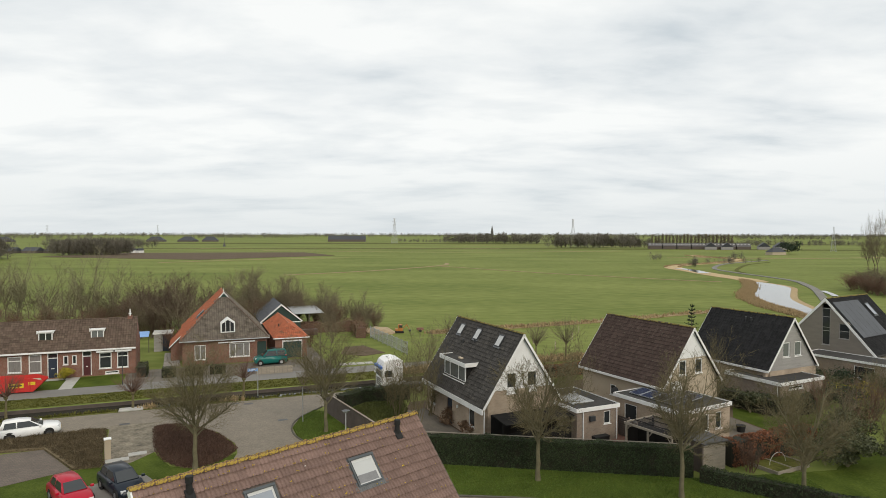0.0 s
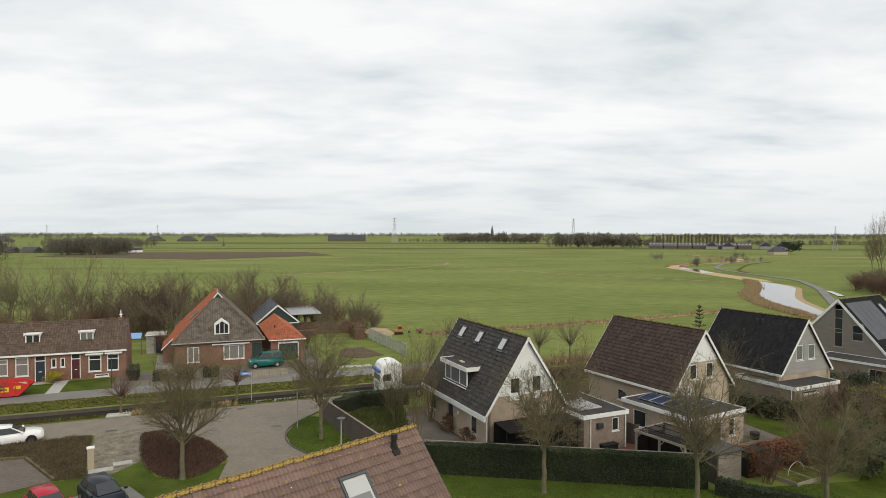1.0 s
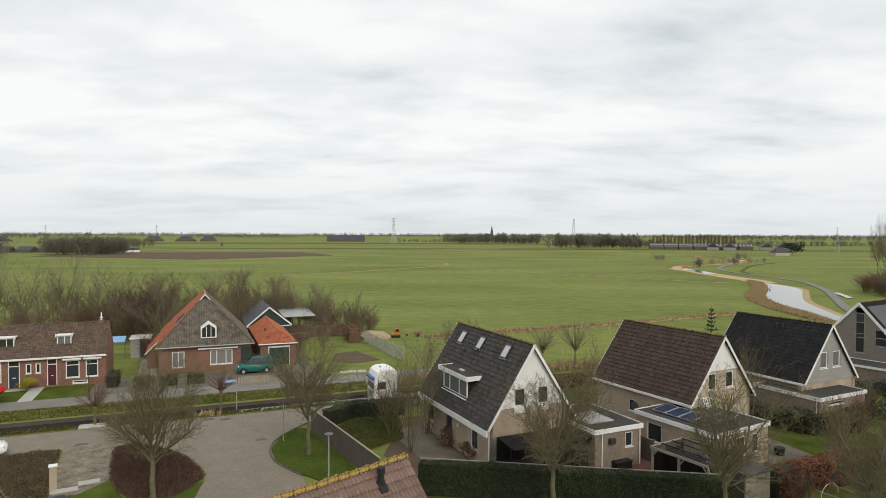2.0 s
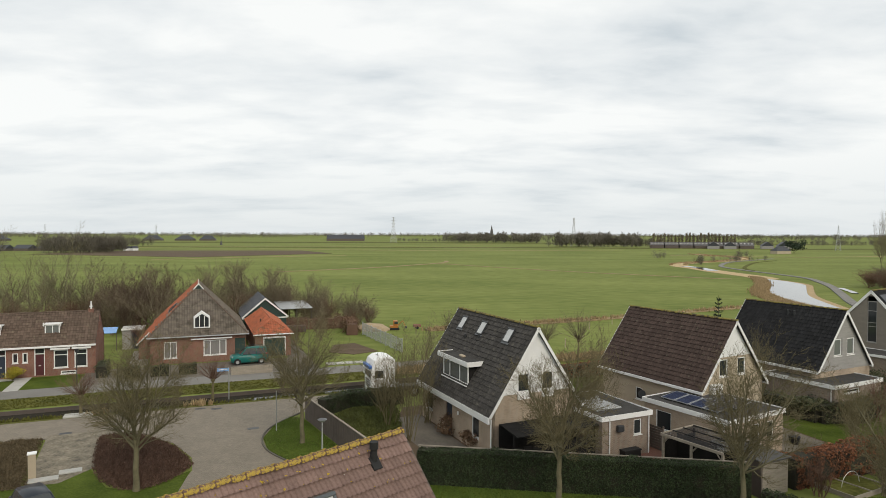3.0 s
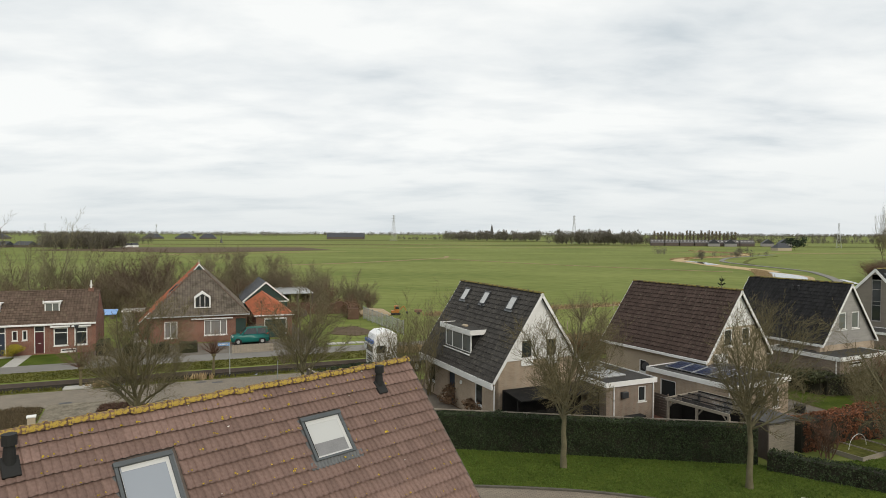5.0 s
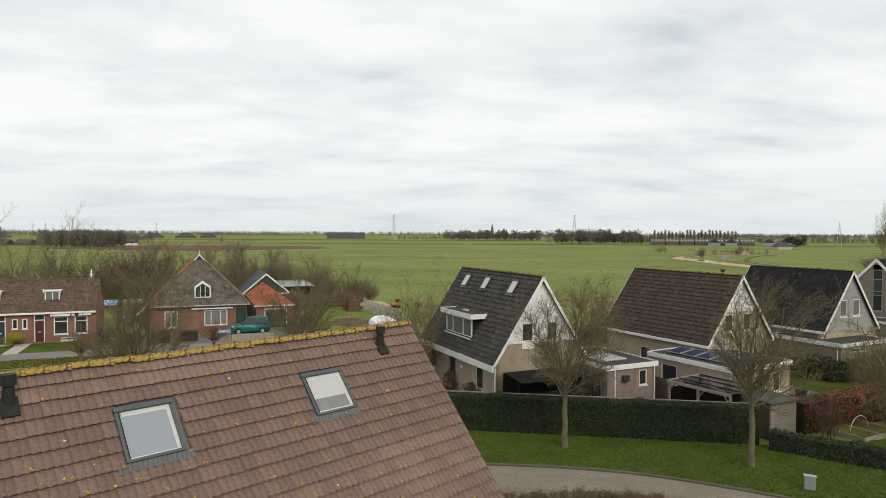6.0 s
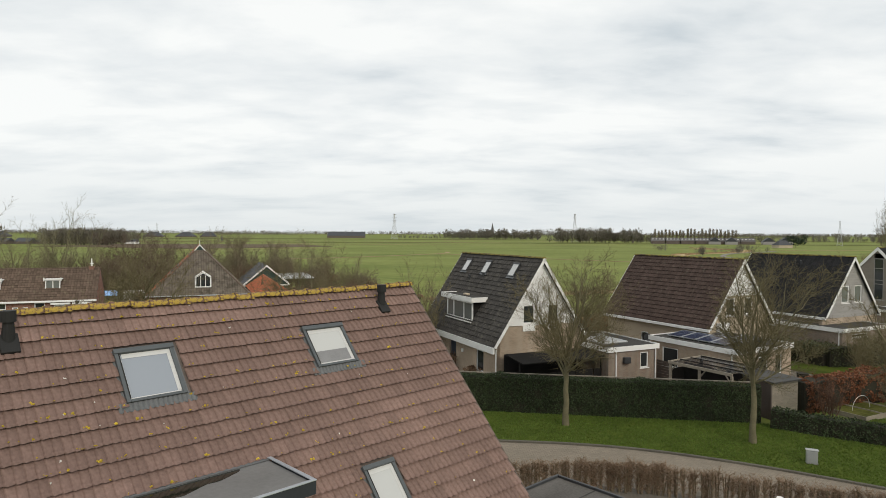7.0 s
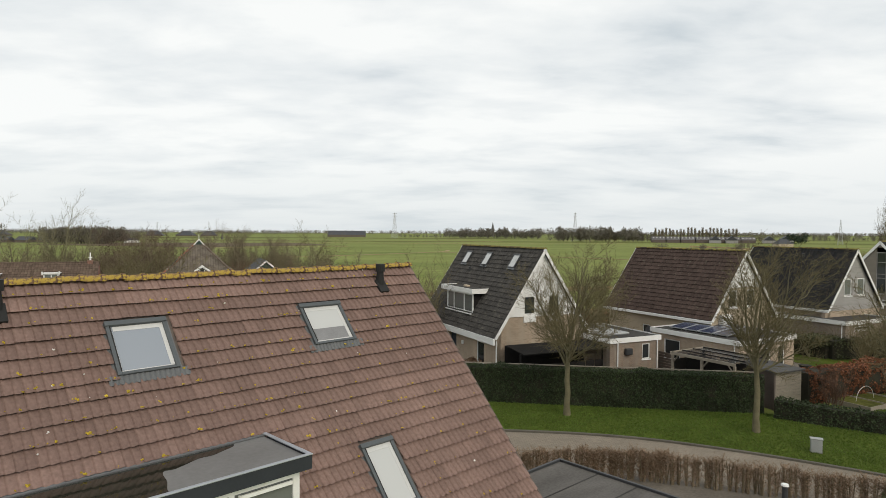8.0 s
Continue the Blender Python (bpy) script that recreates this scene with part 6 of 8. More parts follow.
part("boom", add_cyl(cyl((0.8, 0.35, 0.9), (1.9, 0.35, 2.0), 0.12, 0.1, 6), (1.9, 0.35, 2.0), (2.6, 0.35, 0.7), 0.09, 0.07, 6), ORANGE, dg)
part("bucket", box(2.4, 2.9, 0.05, 0.65, 0.25, 0.75, 0.08), DARKMETAL, dg)
tr = thing("farm_trailer", pose(-3.6, 98.6, 0, 0, 0, 10) @ Matrix.Scale(0.6, 4), "small rust-red farm trailer in the field", "trailer")
part("bed", box(-0.9, 0.9, -0.6, 0.6, 0.5, 1.1, 0.03), REDBRICK, tr)
for y in (-0.65, 0.55):
    part("wheel", cyl((0, y, 0.35), (0, y + 0.12, 0.35), 0.35, 0.35, 14), RUBBER, tr)
sd = bmesh.new()
bmesh.ops.create_icosphere(sd, subdivisions=4, radius=1.0)
for v in sd.verts:
    v.co = Vector((v.co.x * 2.6, v.co.y * 1.6, max(v.co.z, -0.05) * 1.0)) * (1 + 0.16 * noise.noise(v.co * 2.3))
bmesh.ops.transform(sd, matrix=pose(-10.2, 97.3, 0, 0, 0, -15), verts=sd.verts)
tagged(obj("sand_heap", sd, SAND), "heap of pale tan sand at the field edge", "sand heap")


# ---- vegetation ----
class Sticks:
    """Collects tapered twigs as one mesh."""

    def __init__(self):
        self.v, self.f = [], []

    def add(self, p, q, r0, r1, n=3):
        d = (q - p)
        if d.length < 1e-6:
            return
        d = d.normalized()
        a = d.orthogonal().normalized()
        if n == 1:
            a = (a * math.sin(len(self.v)) + d.cross(a) * math.cos(len(self.v)))
        b = d.cross(a)
        k = len(self.v)
        if n == 1:
            self.v += [tuple(p - a * r0), tuple(p + a * r0), tuple(q + a * r1), tuple(q - a * r1)]
            self.f.append((k, k + 1, k + 2, k + 3))
            return
        for e, r in ((p, r0), (q, r1)):
            for i in range(n):
                t = 2 * math.pi * i / n
                self.v.append(tuple(e + (a * math.cos(t) + b * math.sin(t)) * r))
        for i in range(n):
            j = (i + 1) % n
            self.f.append((k + i, k + j, k + n + j, k + n + i))

    def make(self, name, mat, parent=None, smooth=False):
        return raw(name, self.v, self.f, mat, parent, smooth=smooth)


def turned(d, rng, angle):
    """d bent by about that angle to a random side."""
    side = d.orthogonal().normalized()
    side.rotate(Matrix.Rotation(rng.uniform(0, 2 * math.pi), 3, d))
    return (d * math.cos(angle) + side * math.sin(angle)).normalized()


FINE = [3, 0.0082]  # level from which twigs are single blades, and their least radius


def limb(st, rng, p, d, length, r, level, spec):
    """One limb and what grows on it. spec: for each level children, share of length, spread, sides."""
    segs = (5, 4, 3, 2, 1)[min(level, 4)]
    pts = [p]
    for i in range(segs):
        d = (d + Vector((rng.gauss(0, 1), rng.gauss(0, 1), rng.gauss(0, 0.7))) * 0.13 + Vector((0, 0, 0.075))).normalized()
        q = pts[-1] + d * length / segs
        st[0 if level < 2 else 1].add(pts[-1], q, r * (1 - 0.75 * i / segs), r * (1 - 0.75 * (i + 1) / segs), 6 if level < 1 else 4 if level < 2 else 3 if level < FINE[0] else 1)
        pts.append(q)
    if level >= len(spec):
        return
    n, share, spread, first = spec[level]
    for k in range(n):
        t = first + (1 - first) * (k + rng.random()) / n
        x = t * segs
        i = min(int(x), segs - 1)
        o = pts[i].lerp(pts[i + 1], x - i)
        dd = turned((pts[i + 1] - pts[i]).normalized(), rng, radians(rng.uniform(spread * 0.6, spread * 1.25)))
        limb(st, rng, o, dd, length * share * rng.uniform(0.7, 1.2) * (1.15 - 0.5 * t), max(r * (1 - 0.7 * t) * 0.55, FINE[1]), level + 1, spec)


def bare_tree(x, y, height, fork, spread, r, seed, label, limbs=8, spec=None, group="", lean=0.0, mats=None):
    rng = random.Random(seed)
    e = thing("bare_tree", pose(x, y, 0), label, "tree", group)
    st = (Sticks(), Sticks())
    top = Vector((lean, 0, fork))
    p = Vector((0, 0, -0.05))
    for i in range(4):
        q = Vector((0, 0, 0)).lerp(top, (i + 1) / 4) + Vector((rng.gauss(0, 0.02), rng.gauss(0, 0.02), 0))
        st[0].add(p, q, r * (1.35 if i == 0 else 1.1 - 0.08 * i), r * (1.1 - 0.08 * (i + 1)), 9)
        p = q
    spec = spec or [(12, 0.46, 44, 0.14), (9, 0.5, 46, 0.12), (6, 0.6, 46, 0.1)]
    ln = height - fork
    limb(st, rng, p, Vector((rng.gauss(0, 0.08), rng.gauss(0, 0.08), 1)).normalized(), ln * 0.92, r * 0.75, 0, spec)
    for k in range(limbs):
        az = 2 * math.pi * (k + rng.uniform(-0.3, 0.3)) / limbs
        el = rng.uniform(0.3, 1.28)
        d = Vector((math.cos(az) * math.cos(el), math.sin(az) * math.cos(el), math.sin(el)))
        reach = spread / 2 / max(math.cos(el), 0.35) * rng.uniform(0.75, 1.0)
        limb(st, rng, p + Vector((0, 0, rng.uniform(-0.25, ln * 0.22))), d, min(reach, ln * 0.9), r * rng.uniform(0.34, 0.5), 0, spec)
    st[0].make("trunk", (mats or (BARK, TWIG))[0], e, True)
    st[1].make("crown", (mats or (BARK, TWIG))[1], e)
    return e


STREET = "street trees"
bare_tree(6.27, 37.0, 7.8, 2.4, 6.2, 0.15, 11, "bare street tree with spreading crown on the lawn", 11, group=STREET)
bare_tree(14.6, 34.4, 8.2, 2.6, 5.6, 0.145, 12, "tall bare street tree on the lawn by the ivy fence", 10, group=STREET)
bare_tree(-16.7, 39.0, 8.2, 2.4, 7.0, 0.16, 13, "bare street tree rising from the shrub island", 12, group=STREET)
bare_tree(-9.3, 46.9, 8.4, 2.3, 6.6, 0.15, 14, "bare street tree on the small lawn", 11, group=STREET)
bare_tree(22.1, 34.6, 7.0, 2.0, 5.8, 0.14, 15, "wide bare garden tree above the lawn", 9, group=STREET)
# many-stemmed bushes
BUSHY = [(8, 0.5, 30, 0.15), (6, 0.5, 36, 0.1), (3, 0.5, 36, 0.1)]


def bush(x, y, height, width, stems, seed, label, mat, name="bare_bush", category="bush", spec=None, group=""):
    rng = random.Random(seed)
    e = thing(name, pose(x, y, 0), label, category, group)
    st = (Sticks(), Sticks())
    for k in range(stems):
        az, out = rng.uniform(0, 2 * math.pi), rng.uniform(0.1, 1) * width / 2 / height
        d = Vector((math.cos(az) * out, math.sin(az) * out, 1)).normalized()
        limb(st, rng, Vector((rng.gauss(0, 0.12), rng.gauss(0, 0.12), -0.03)), d, height * rng.uniform(0.7, 1.0), 0.035, 0, spec or BUSHY)
    st[0].make("stem", mat, e)
    st[1].make("branchwork", mat, e)
    return e


bush(-2.0, 47.6, 7.4, 4.2, 9, 21, "tall bare multi-stemmed shrub before the dormer house", TWIG)
bush(-3.8, 50.6, 5.2, 3.6, 8, 22, "bare multi-stemmed shrub beside the drive", TWIG)
bush(-4.6, 53.6, 4.2, 3.6, 8, 25, "bare shrub behind the dark hedge", TWIG)
bush(-0.9, 51.6, 5.0, 3.4, 8, 26, "bare shrub at the house corner", TWIG)
bush(10.2, 47.8, 7.2, 3.2, 8, 23, "tall bare shrub between house and garage", TWIG)
bush(24.8, 53.6, 6.4, 3.4, 9, 24, "bare shrub beside the brown-roofed house", TWIG)
for i, (x, y, h, w) in enumerate(((28.5, 47.2, 3.6, 3.6), (31.5, 45.5, 4.2, 4.2), (34.6, 47.2, 4.5, 4.4), (33.0, 42.6, 3.4, 3.8), (37.2, 50.2, 4.4, 4.6), (36.4, 45.0, 3.8, 4.4), (30.5, 50.6, 3.4, 3.6), (24.4, 38.6, 2.2, 2.2), (20.8, 38.6, 2.0, 2.0), (40.5, 55.0, 3.6, 4.0), (28.6, 41.4, 3.0, 3.0), (33.6, 52.2, 3.6, 3.2), (40.2, 47.5, 5.0, 5.0))):
    bush(x, y, h, w, 8, 30 + i, "bare brown garden shrub", (TWIG, TWIG2, TWIG3)[i % 3], spec=[(7, 0.5, 34, 0.1), (6, 0.5, 38, 0.1), (3, 0.5, 36, 0.1)], group="garden shrubs")
for i, (x, y, h) in enumerate(((4.2, 83, 4.2), (1.2, 79, 5.0), (-1.5, 72, 4.5), (-14.5, 62.5, 1.4))):
    bush(x, y, h, h * 0.75, 7, 50 + i, "bare bush beside the canal", TWIG2, group="canal bushes")


def pollard(x, y, trunk, total, spread, seed, mat=None, group="pollards"):
    rng = random.Random(seed)
    e = thing("pollard_tree", pose(x, y, 0), "small pollarded tree with a knobbly head of shoots", "tree", group)
    bm = cyl((0, 0, -0.05), (0.03, 0, trunk), 0.11, 0.085, 9)
    bmesh.ops.create_icosphere(bm, subdivisions=2, radius=0.19, matrix=pose(0.03, 0, trunk))
    for v in bm.verts:
        v.co += Vector((noise.noise(v.co * 5), noise.noise(v.co * 5 + Vector((9, 0, 0))), 0)) * 0.06
    part("trunk", bm, TWIG, e)
    s = (Sticks(), Sticks())
    for k in range(64):
        az, el = rng.uniform(0, 2 * math.pi), rng.uniform(0.5, 1.5)
        d = Vector((math.cos(az) * math.cos(el) * spread, math.sin(az) * math.cos(el) * spread, math.sin(el))).normalized()
        limb(s, rng, Vector((0.03, 0, trunk)) + d * 0.2, d, (total - trunk) * rng.uniform(0.7, 1.15), 0.022, 2, [(), (), (3, 0.5, 22, 0.2), (2, 0.5, 24, 0.2)])
    s[1].make("regrowth", mat or TWIG3, e)
    return e


pollard(-28.0, 53.4, 1.5, 3.2, 1.3, 61)
pollard(-37.8, 50.9, 1.7, 3.5, 1.4, 62)
pollard(-19.6, 58.6, 1.6, 3.3, 1.3, 63)
pollard(15.6, 75.8, 2.2, 5.0, 1.3, 64, TWIG2)
pollard(12.0, 77.0, 1.8, 4.2, 1.3, 65, TWIG2)


# leaf masses -------------------------------------------------------------
def leaves(name, mat, parent, places, size, rng, flat=0.0):
    """Small bent leaves at the given places, each with its outward way."""
    vs, fs = [], []
    for p, out in places:
        w = Vector((rng.gauss(0, 1), rng.gauss(0, 1), rng.gauss(0, 1))) * 0.7 + out
        w.normalize()
        a = w.orthogonal().normalized()
        a.rotate(Matrix.Rotation(rng.uniform(0, 6.3), 3, w))
        b = w.cross(a)
        s = size * rng.uniform(0.6, 1.3)
        k = len(vs)
        vs += [tuple(p - a * s * 0.5), tuple(p + b * s * 0.32 + w * s * 0.1), tuple(p + a * s * 0.5), tuple(p - b * s * 0.32 + w * s * 0.1)]
        fs.append((k, k + 1, k + 2, k + 3))
    return raw(name, vs, fs, mat, parent)


def hedge_row(name, pts, width, height, count, size, leaf, label, seed, core=None, rough=0.12, category="hedge", base=0.0):
    """A clipped hedge along a line: shaded core and leaves over its skin."""
    rng = random.Random(seed)
    e = thing(name, Matrix(), label, category)
    P = [Vector((*p, 0)) for p in pts]
    lens = [(b - a).length for a, b in zip(P, P[1:])]
    bm = bmesh.new()
    for a, b in zip(P, P[1:]):
        d = (b - a).normalized()
        n = Vector((-d.y, d.x, 0)) * (width / 2 - 0.06)
        a2 = a - d * 0.04
        b2 = b + d * 0.04
        k = max(2, int((b - a).length / 0.5))
        rows = []
        for i in range(k + 1):
            c = a2.lerp(b2, i / k)
            hh = height - 0.06 + rough * 0.6 * noise.noise(c * 0.8)
            rows.append([bm.verts.new(c + n * s + Vector((0, 0, z))) for s, z in ((-1, base), (-1.0, base + (hh - base) * 0.5), (-0.95, hh), (0.95, hh), (1.0, base + (hh - base) * 0.5), (1, base))])
        for r0, r1 in zip(rows, rows[1:]):
            for j in range(5):
                bm.faces.new((r0[j], r0[j + 1], r1[j + 1], r1[j]))
        bm.faces.new(rows[0])
        bm.faces.new(rows[-1][::-1])
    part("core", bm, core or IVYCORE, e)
    places = []
    tot = sum(lens)
    for _ in range(count):
        t = rng.random() * tot
        i = 0
        while i < len(lens) - 1 and t > lens[i]:
            t -= lens[i]
            i += 1
        d = (P[i + 1] - P[i]).normalized()
        n = Vector((-d.y, d.x, 0))
        c = P[i] + d * t
        hh = height + rough * 0.6 * noise.noise(c * 0.8)
        u = rng.random() * (2 * (hh - base) + width)
        if u < hh - base:
            p, out = c - n * width / 2 + Vector((0, 0, base + u)), -n
        elif u < 2 * (hh - base):
            p, out = c + n * width / 2 + Vector((0, 0, u - (hh - base) + base)), n
        else:
            p, out = c + n * (u - 2 * (hh - base) - width / 2) + Vector((0, 0, hh)), Vector((0, 0, 1))
        bul = noise.noise(p * 1.4) * rough + rng.gauss(0, 0.03)
        places.append((p + out * bul, out))
    leaves("leaves", leaf, e, places, size, rng)
    return e


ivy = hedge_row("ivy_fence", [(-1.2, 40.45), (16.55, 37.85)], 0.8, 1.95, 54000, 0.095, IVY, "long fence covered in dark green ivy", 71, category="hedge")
part("top_rail", prism([(-1.2, 40.72), (16.6, 38.12), (16.62, 38.2), (-1.2, 40.8)], 2.0, 2.05), WOOD, ivy, "pale timber top rail")
for i in range(10):
    f = i / 9
    part("post", box(-0.05, 0.05, -0.05, 0.05, 0, 2.02, 0, pose(-1.1 + 17.6 * f, 40.78 - 2.58 * f, 0)), WOOD, ivy)
hedge_row("low_hedge", [(16.8, 36.9), (18.2, 35.9), (21.2, 33.9), (25, 31.2)], 0.7, 0.95, 7000, 0.11, IVY, "low clipped dark evergreen hedge", 72)
hedge_row("beech_hedge", [(19.7, 39.9), (24.5, 41.9), (27.5, 43.3)], 1.2, 1.7, 9000, 0.13, BEECH, "hedge holding rust-brown dry beech leaves", 73, rough=0.3)
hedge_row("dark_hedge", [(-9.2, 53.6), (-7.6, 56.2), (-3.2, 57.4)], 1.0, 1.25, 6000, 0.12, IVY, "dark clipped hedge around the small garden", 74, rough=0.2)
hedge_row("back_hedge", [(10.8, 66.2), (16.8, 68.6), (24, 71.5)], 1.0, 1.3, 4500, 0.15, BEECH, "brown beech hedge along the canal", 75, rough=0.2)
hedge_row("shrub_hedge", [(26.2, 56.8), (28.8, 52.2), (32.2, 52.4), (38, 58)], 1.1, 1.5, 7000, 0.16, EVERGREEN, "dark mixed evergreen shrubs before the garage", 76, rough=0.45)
hedge_row("farm_hedge", [lane(-6.7, 73.6)[:2], lane(-6.7, 76.4)[:2]], 1.0, 1.2, 1500, 0.13, EVERGREEN, "clipped evergreen shrub by the farm drive", 77, rough=0.2)
for a0, a1 in ((-4.6, -3.2), (-2.2, -0.6), (0.4, 2.0)):
    hedge_row("box_hedge", [lane(a0, 72.7)[:2], lane(a1, 72.7)[:2]], 0.9, 1.05, 900, 0.12, EVERGREEN, "clipped dark box hedge before the farmhouse", 130 + int(a0 * 10), rough=0.15)
hedge_row("wild_hedge", [(-26, 97), (-13.8, 99.8), (-12.4, 92.5)], 1.6, 1.6, 9000, 0.16, DRYLEAF, "tangled brown hedge behind the vegetable plot", 78, core=TWIG3, rough=0.9)


def ground_cover(name, poly, height, count, size, leaf, label, seed, category="shrub bed", rough=0.1):
    """A soft bed of low shrubs over a polygon: low core, small leaves and upright twigs that sink towards the rim."""
    rng = random.Random(seed)
    e = thing(name, Matrix(), label, category)
    xs, ys = [p[0] for p in poly], [p[1] for p in poly]
    cx, cy = sum(xs) / len(xs), sum(ys) / len(ys)
    sides = list(zip(poly, poly[1:] + poly[:1]))
    part("core", prism([(cx + (x - cx) * 0.95, cy + (y - cy) * 0.95) for x, y in poly], 0.0, height * 0.4), leaf, e)

    def rim(x, y):
        c, best = False, 9.0
        for (x0, y0), (x1, y1) in sides:
            if (y0 > y) != (y1 > y) and x < (x1 - x0) * (y - y0) / (y1 - y0) + x0:
                c = not c
            dx, dy = x1 - x0, y1 - y0
            t = min(1, max(0, ((x - x0) * dx + (y - y0) * dy) / max(dx * dx + dy * dy, 1e-9)))
            best = min(best, math.hypot(x - x0 - t * dx, y - y0 - t * dy))
        return best if c else -best
    places, st = [], Sticks()
    while len(places) < count * 1.5:
        x, y = rng.uniform(min(xs), max(xs)), rng.uniform(min(ys), max(ys))
        d = rim(x, y)
        if d < -0.12 or (d < 0 and rng.random() < 0.6):
            continue
        h = height * (0.3 + 0.75 * (1 - math.exp(-max(d, 0) / 0.3))) * (1 + 0.25 * noise.noise(Vector((x, y, 0)) * 1.3)) + rough * noise.noise(Vector((x, y, 5)) * 2.6)
        z = h * (0.5 + 0.5 * rng.random())
        places.append((Vector((x, y, z)), Vector((rng.gauss(0, 0.4), rng.gauss(0, 0.4), 0.6))))
        if rng.random() < 0.3:
            p = Vector((x, y, h * 0.5))
            st.add(p, p + Vector((rng.gauss(0, 0.1), rng.gauss(0, 0.1), h * rng.uniform(0.5, 0.95))), 0.012, 0.005, 1)
    leaves("leaves", leaf, e, places, size * 0.75, rng)
    st.make("branchwork", leaf, e)
    return e


ground_cover("shrub_island", arc([(-23.6, 48.0), (-21.3, 48.5), (-18.2, 46.6), (-15.9, 44.0), (-15.1, 42.0), (-16.4, 39.2), (-18.6, 39.7), (-20.9, 42.4), (-23.6, 48.0)], 4)[:-1], 0.38, 16000, 0.13, HEATH, "low dark red-brown ground cover in a rounded bed", 81)
ground_cover("shrub_bed", [(-37, 42.2), (-33.6, 44.4), (-27.2, 47.4), (-24.2, 41.2), (-23.0, 39.2), (-24.7, 38.6), (-29.3, 42.7), (-31.9, 42.0), (-36.5, 39.6)], 0.4, 14000, 0.14, BEDCOVER, "low brown winter shrubs in a roadside bed", 82)
ground_cover("moss_bed", [(-9.0, 52.0), (-6.4, 46.4), (-2.8, 50.6), (-3.6, 56.3), (-7.2, 55.4)], 0.3, 7000, 0.14, material("mossy_green_plants", (0.075, 0.085, 0.02), 0.95, 0.4, 0.8, 8, 0, island=0.4), "mossy green planting behind the board fence", 83)


def leafy(name, x, y, height, width, count, size, leaf, label, seed, category="shrub"):
    """A rounded but uneven evergreen shrub."""
    rng = random.Random(seed)
    e = thing(name, pose(x, y, 0), label, category)
    st = (Sticks(), Sticks())
    for k in range(6):
        az = rng.uniform(0, 6.3)
        limb(st, rng, Vector((0, 0, -0.02)), Vector((math.cos(az) * 0.5, math.sin(az) * 0.5, 1)).normalized(), height * 0.75, 0.04, 1, [(), (4, 0.5, 35, 0.2)])
    for s in st:
        if s.v:
            s.make("stem", BARK, e)
    places = []
    lobes = [(Vector((rng.gauss(0, 0.24) * width, rng.gauss(0, 0.24) * width, height * rng.uniform(0.3, 0.8))), rng.uniform(0.2, 0.36)) for _ in range(11)]
    for _ in range(count):
        c, r = rng.choice(lobes)
        o = Vector((rng.gauss(0, 1), rng.gauss(0, 1), rng.gauss(0, 1))).normalized()
        p = c + Vector((o.x * width * r, o.y * width * r, o.z * height * r * 0.8)) * rng.uniform(0.6, 1.0)
        if p.z > 0.02:
            places.append((p, o))
    leaves("foliage", leaf, e, places, size, rng)
    return e


leafy("evergreen_shrub", 27.8, 39.4, 2.6, 4.0, 6000, 0.17, EVERGREEN, "broad dark evergreen shrub on the corner lawn", 91)
leafy("evergreen_shrub", 30.6, 43.6, 2.6, 3.4, 4000, 0.17, EVERGREEN, "olive green garden shrub", 92)
for i, (x, y, h, w) in enumerate(((27.6, 52.6, 2.0, 2.6), (30.2, 53.6, 1.9, 2.8), (33.4, 55.6, 2.2, 3.0), (36.6, 53.6, 2.4, 3.4), (35.0, 49.6, 2.0, 2.8), (33.0, 39.0, 2.2, 3.4), (38.2, 60.2, 2.3, 3.2), (41.2, 61.6, 2.4, 3.4), (43.6, 60.0, 2.2, 3.0), (44.6, 56.6, 2.0, 3.0), (41.0, 52.0, 2.2, 3.2))):
    leafy("evergreen_shrub", x, y, h, w, 2200, 0.16, (EVERGREEN, NEEDLE)[i % 2], "dark evergreen shrub in the corner garden", 120 + i)
leafy("yellow_shrub", 39.6, 56.0, 2.2, 3.2, 3500, 0.15, YELLOWLEAF, "bright yellow-leaved evergreen garden shrub", 93)
leafy("yellow_shrub", *lane(-14.4, 75.3)[:2], 1.3, 1.9, 2500, 0.1, YELLOWLEAF, "small yellow-green shrub before the terrace", 94)
leafy("dry_shrub", 1.0, 49.3, 1.6, 2.2, 1800, 0.16, DRYLEAF, "brown dried shrub against the house wall", 95)
leafy("dry_shrub", 2.1, 46.6, 1.3, 1.8, 1500, 0.16, DRYLEAF, "low brown dried shrub against the house wall", 96)
leafy("ivy_shrub", 26.0, 58.0, 1.8, 2.4, 2200, 0.16, NEEDLE, "dark ivy mound at the garage corner", 97)
leafy("green_shrub", 14.6, 24.6, 1.1, 2.4, 3000, 0.1, EVERGREEN, "small leafy green shrub by the path hedge", 98)

# conifer
cf_ = thing("conifer", pose(31.3, 75.5, 0), "slender dark green conifer behind the houses", "tree")
st = Sticks()
st.add(Vector((0, 0, 0)), Vector((0, 0, 7.4)), 0.12, 0.02, 7)
st.make("trunk", BARK, cf_)
rng = random.Random(5)
pl = []
for k in range(15):
    z = 0.6 + 6.7 * k / 15
    for j in range(8):
        az = rng.uniform(0, 6.3)
        ln = (8.0 - z) * 0.27 * rng.uniform(0.6, 1.1)
        for i in range(16):
            t = (i + rng.random()) / 16
            pl.append((Vector((math.cos(az) * ln * t, math.sin(az) * ln * t, z - 0.12 * ln * t + 0.25 * t * t + rng.gauss(0, 0.04))), Vector((0, 0, 0.4))))
leaves("needles", NEEDLE, cf_, pl, 0.15, rng)

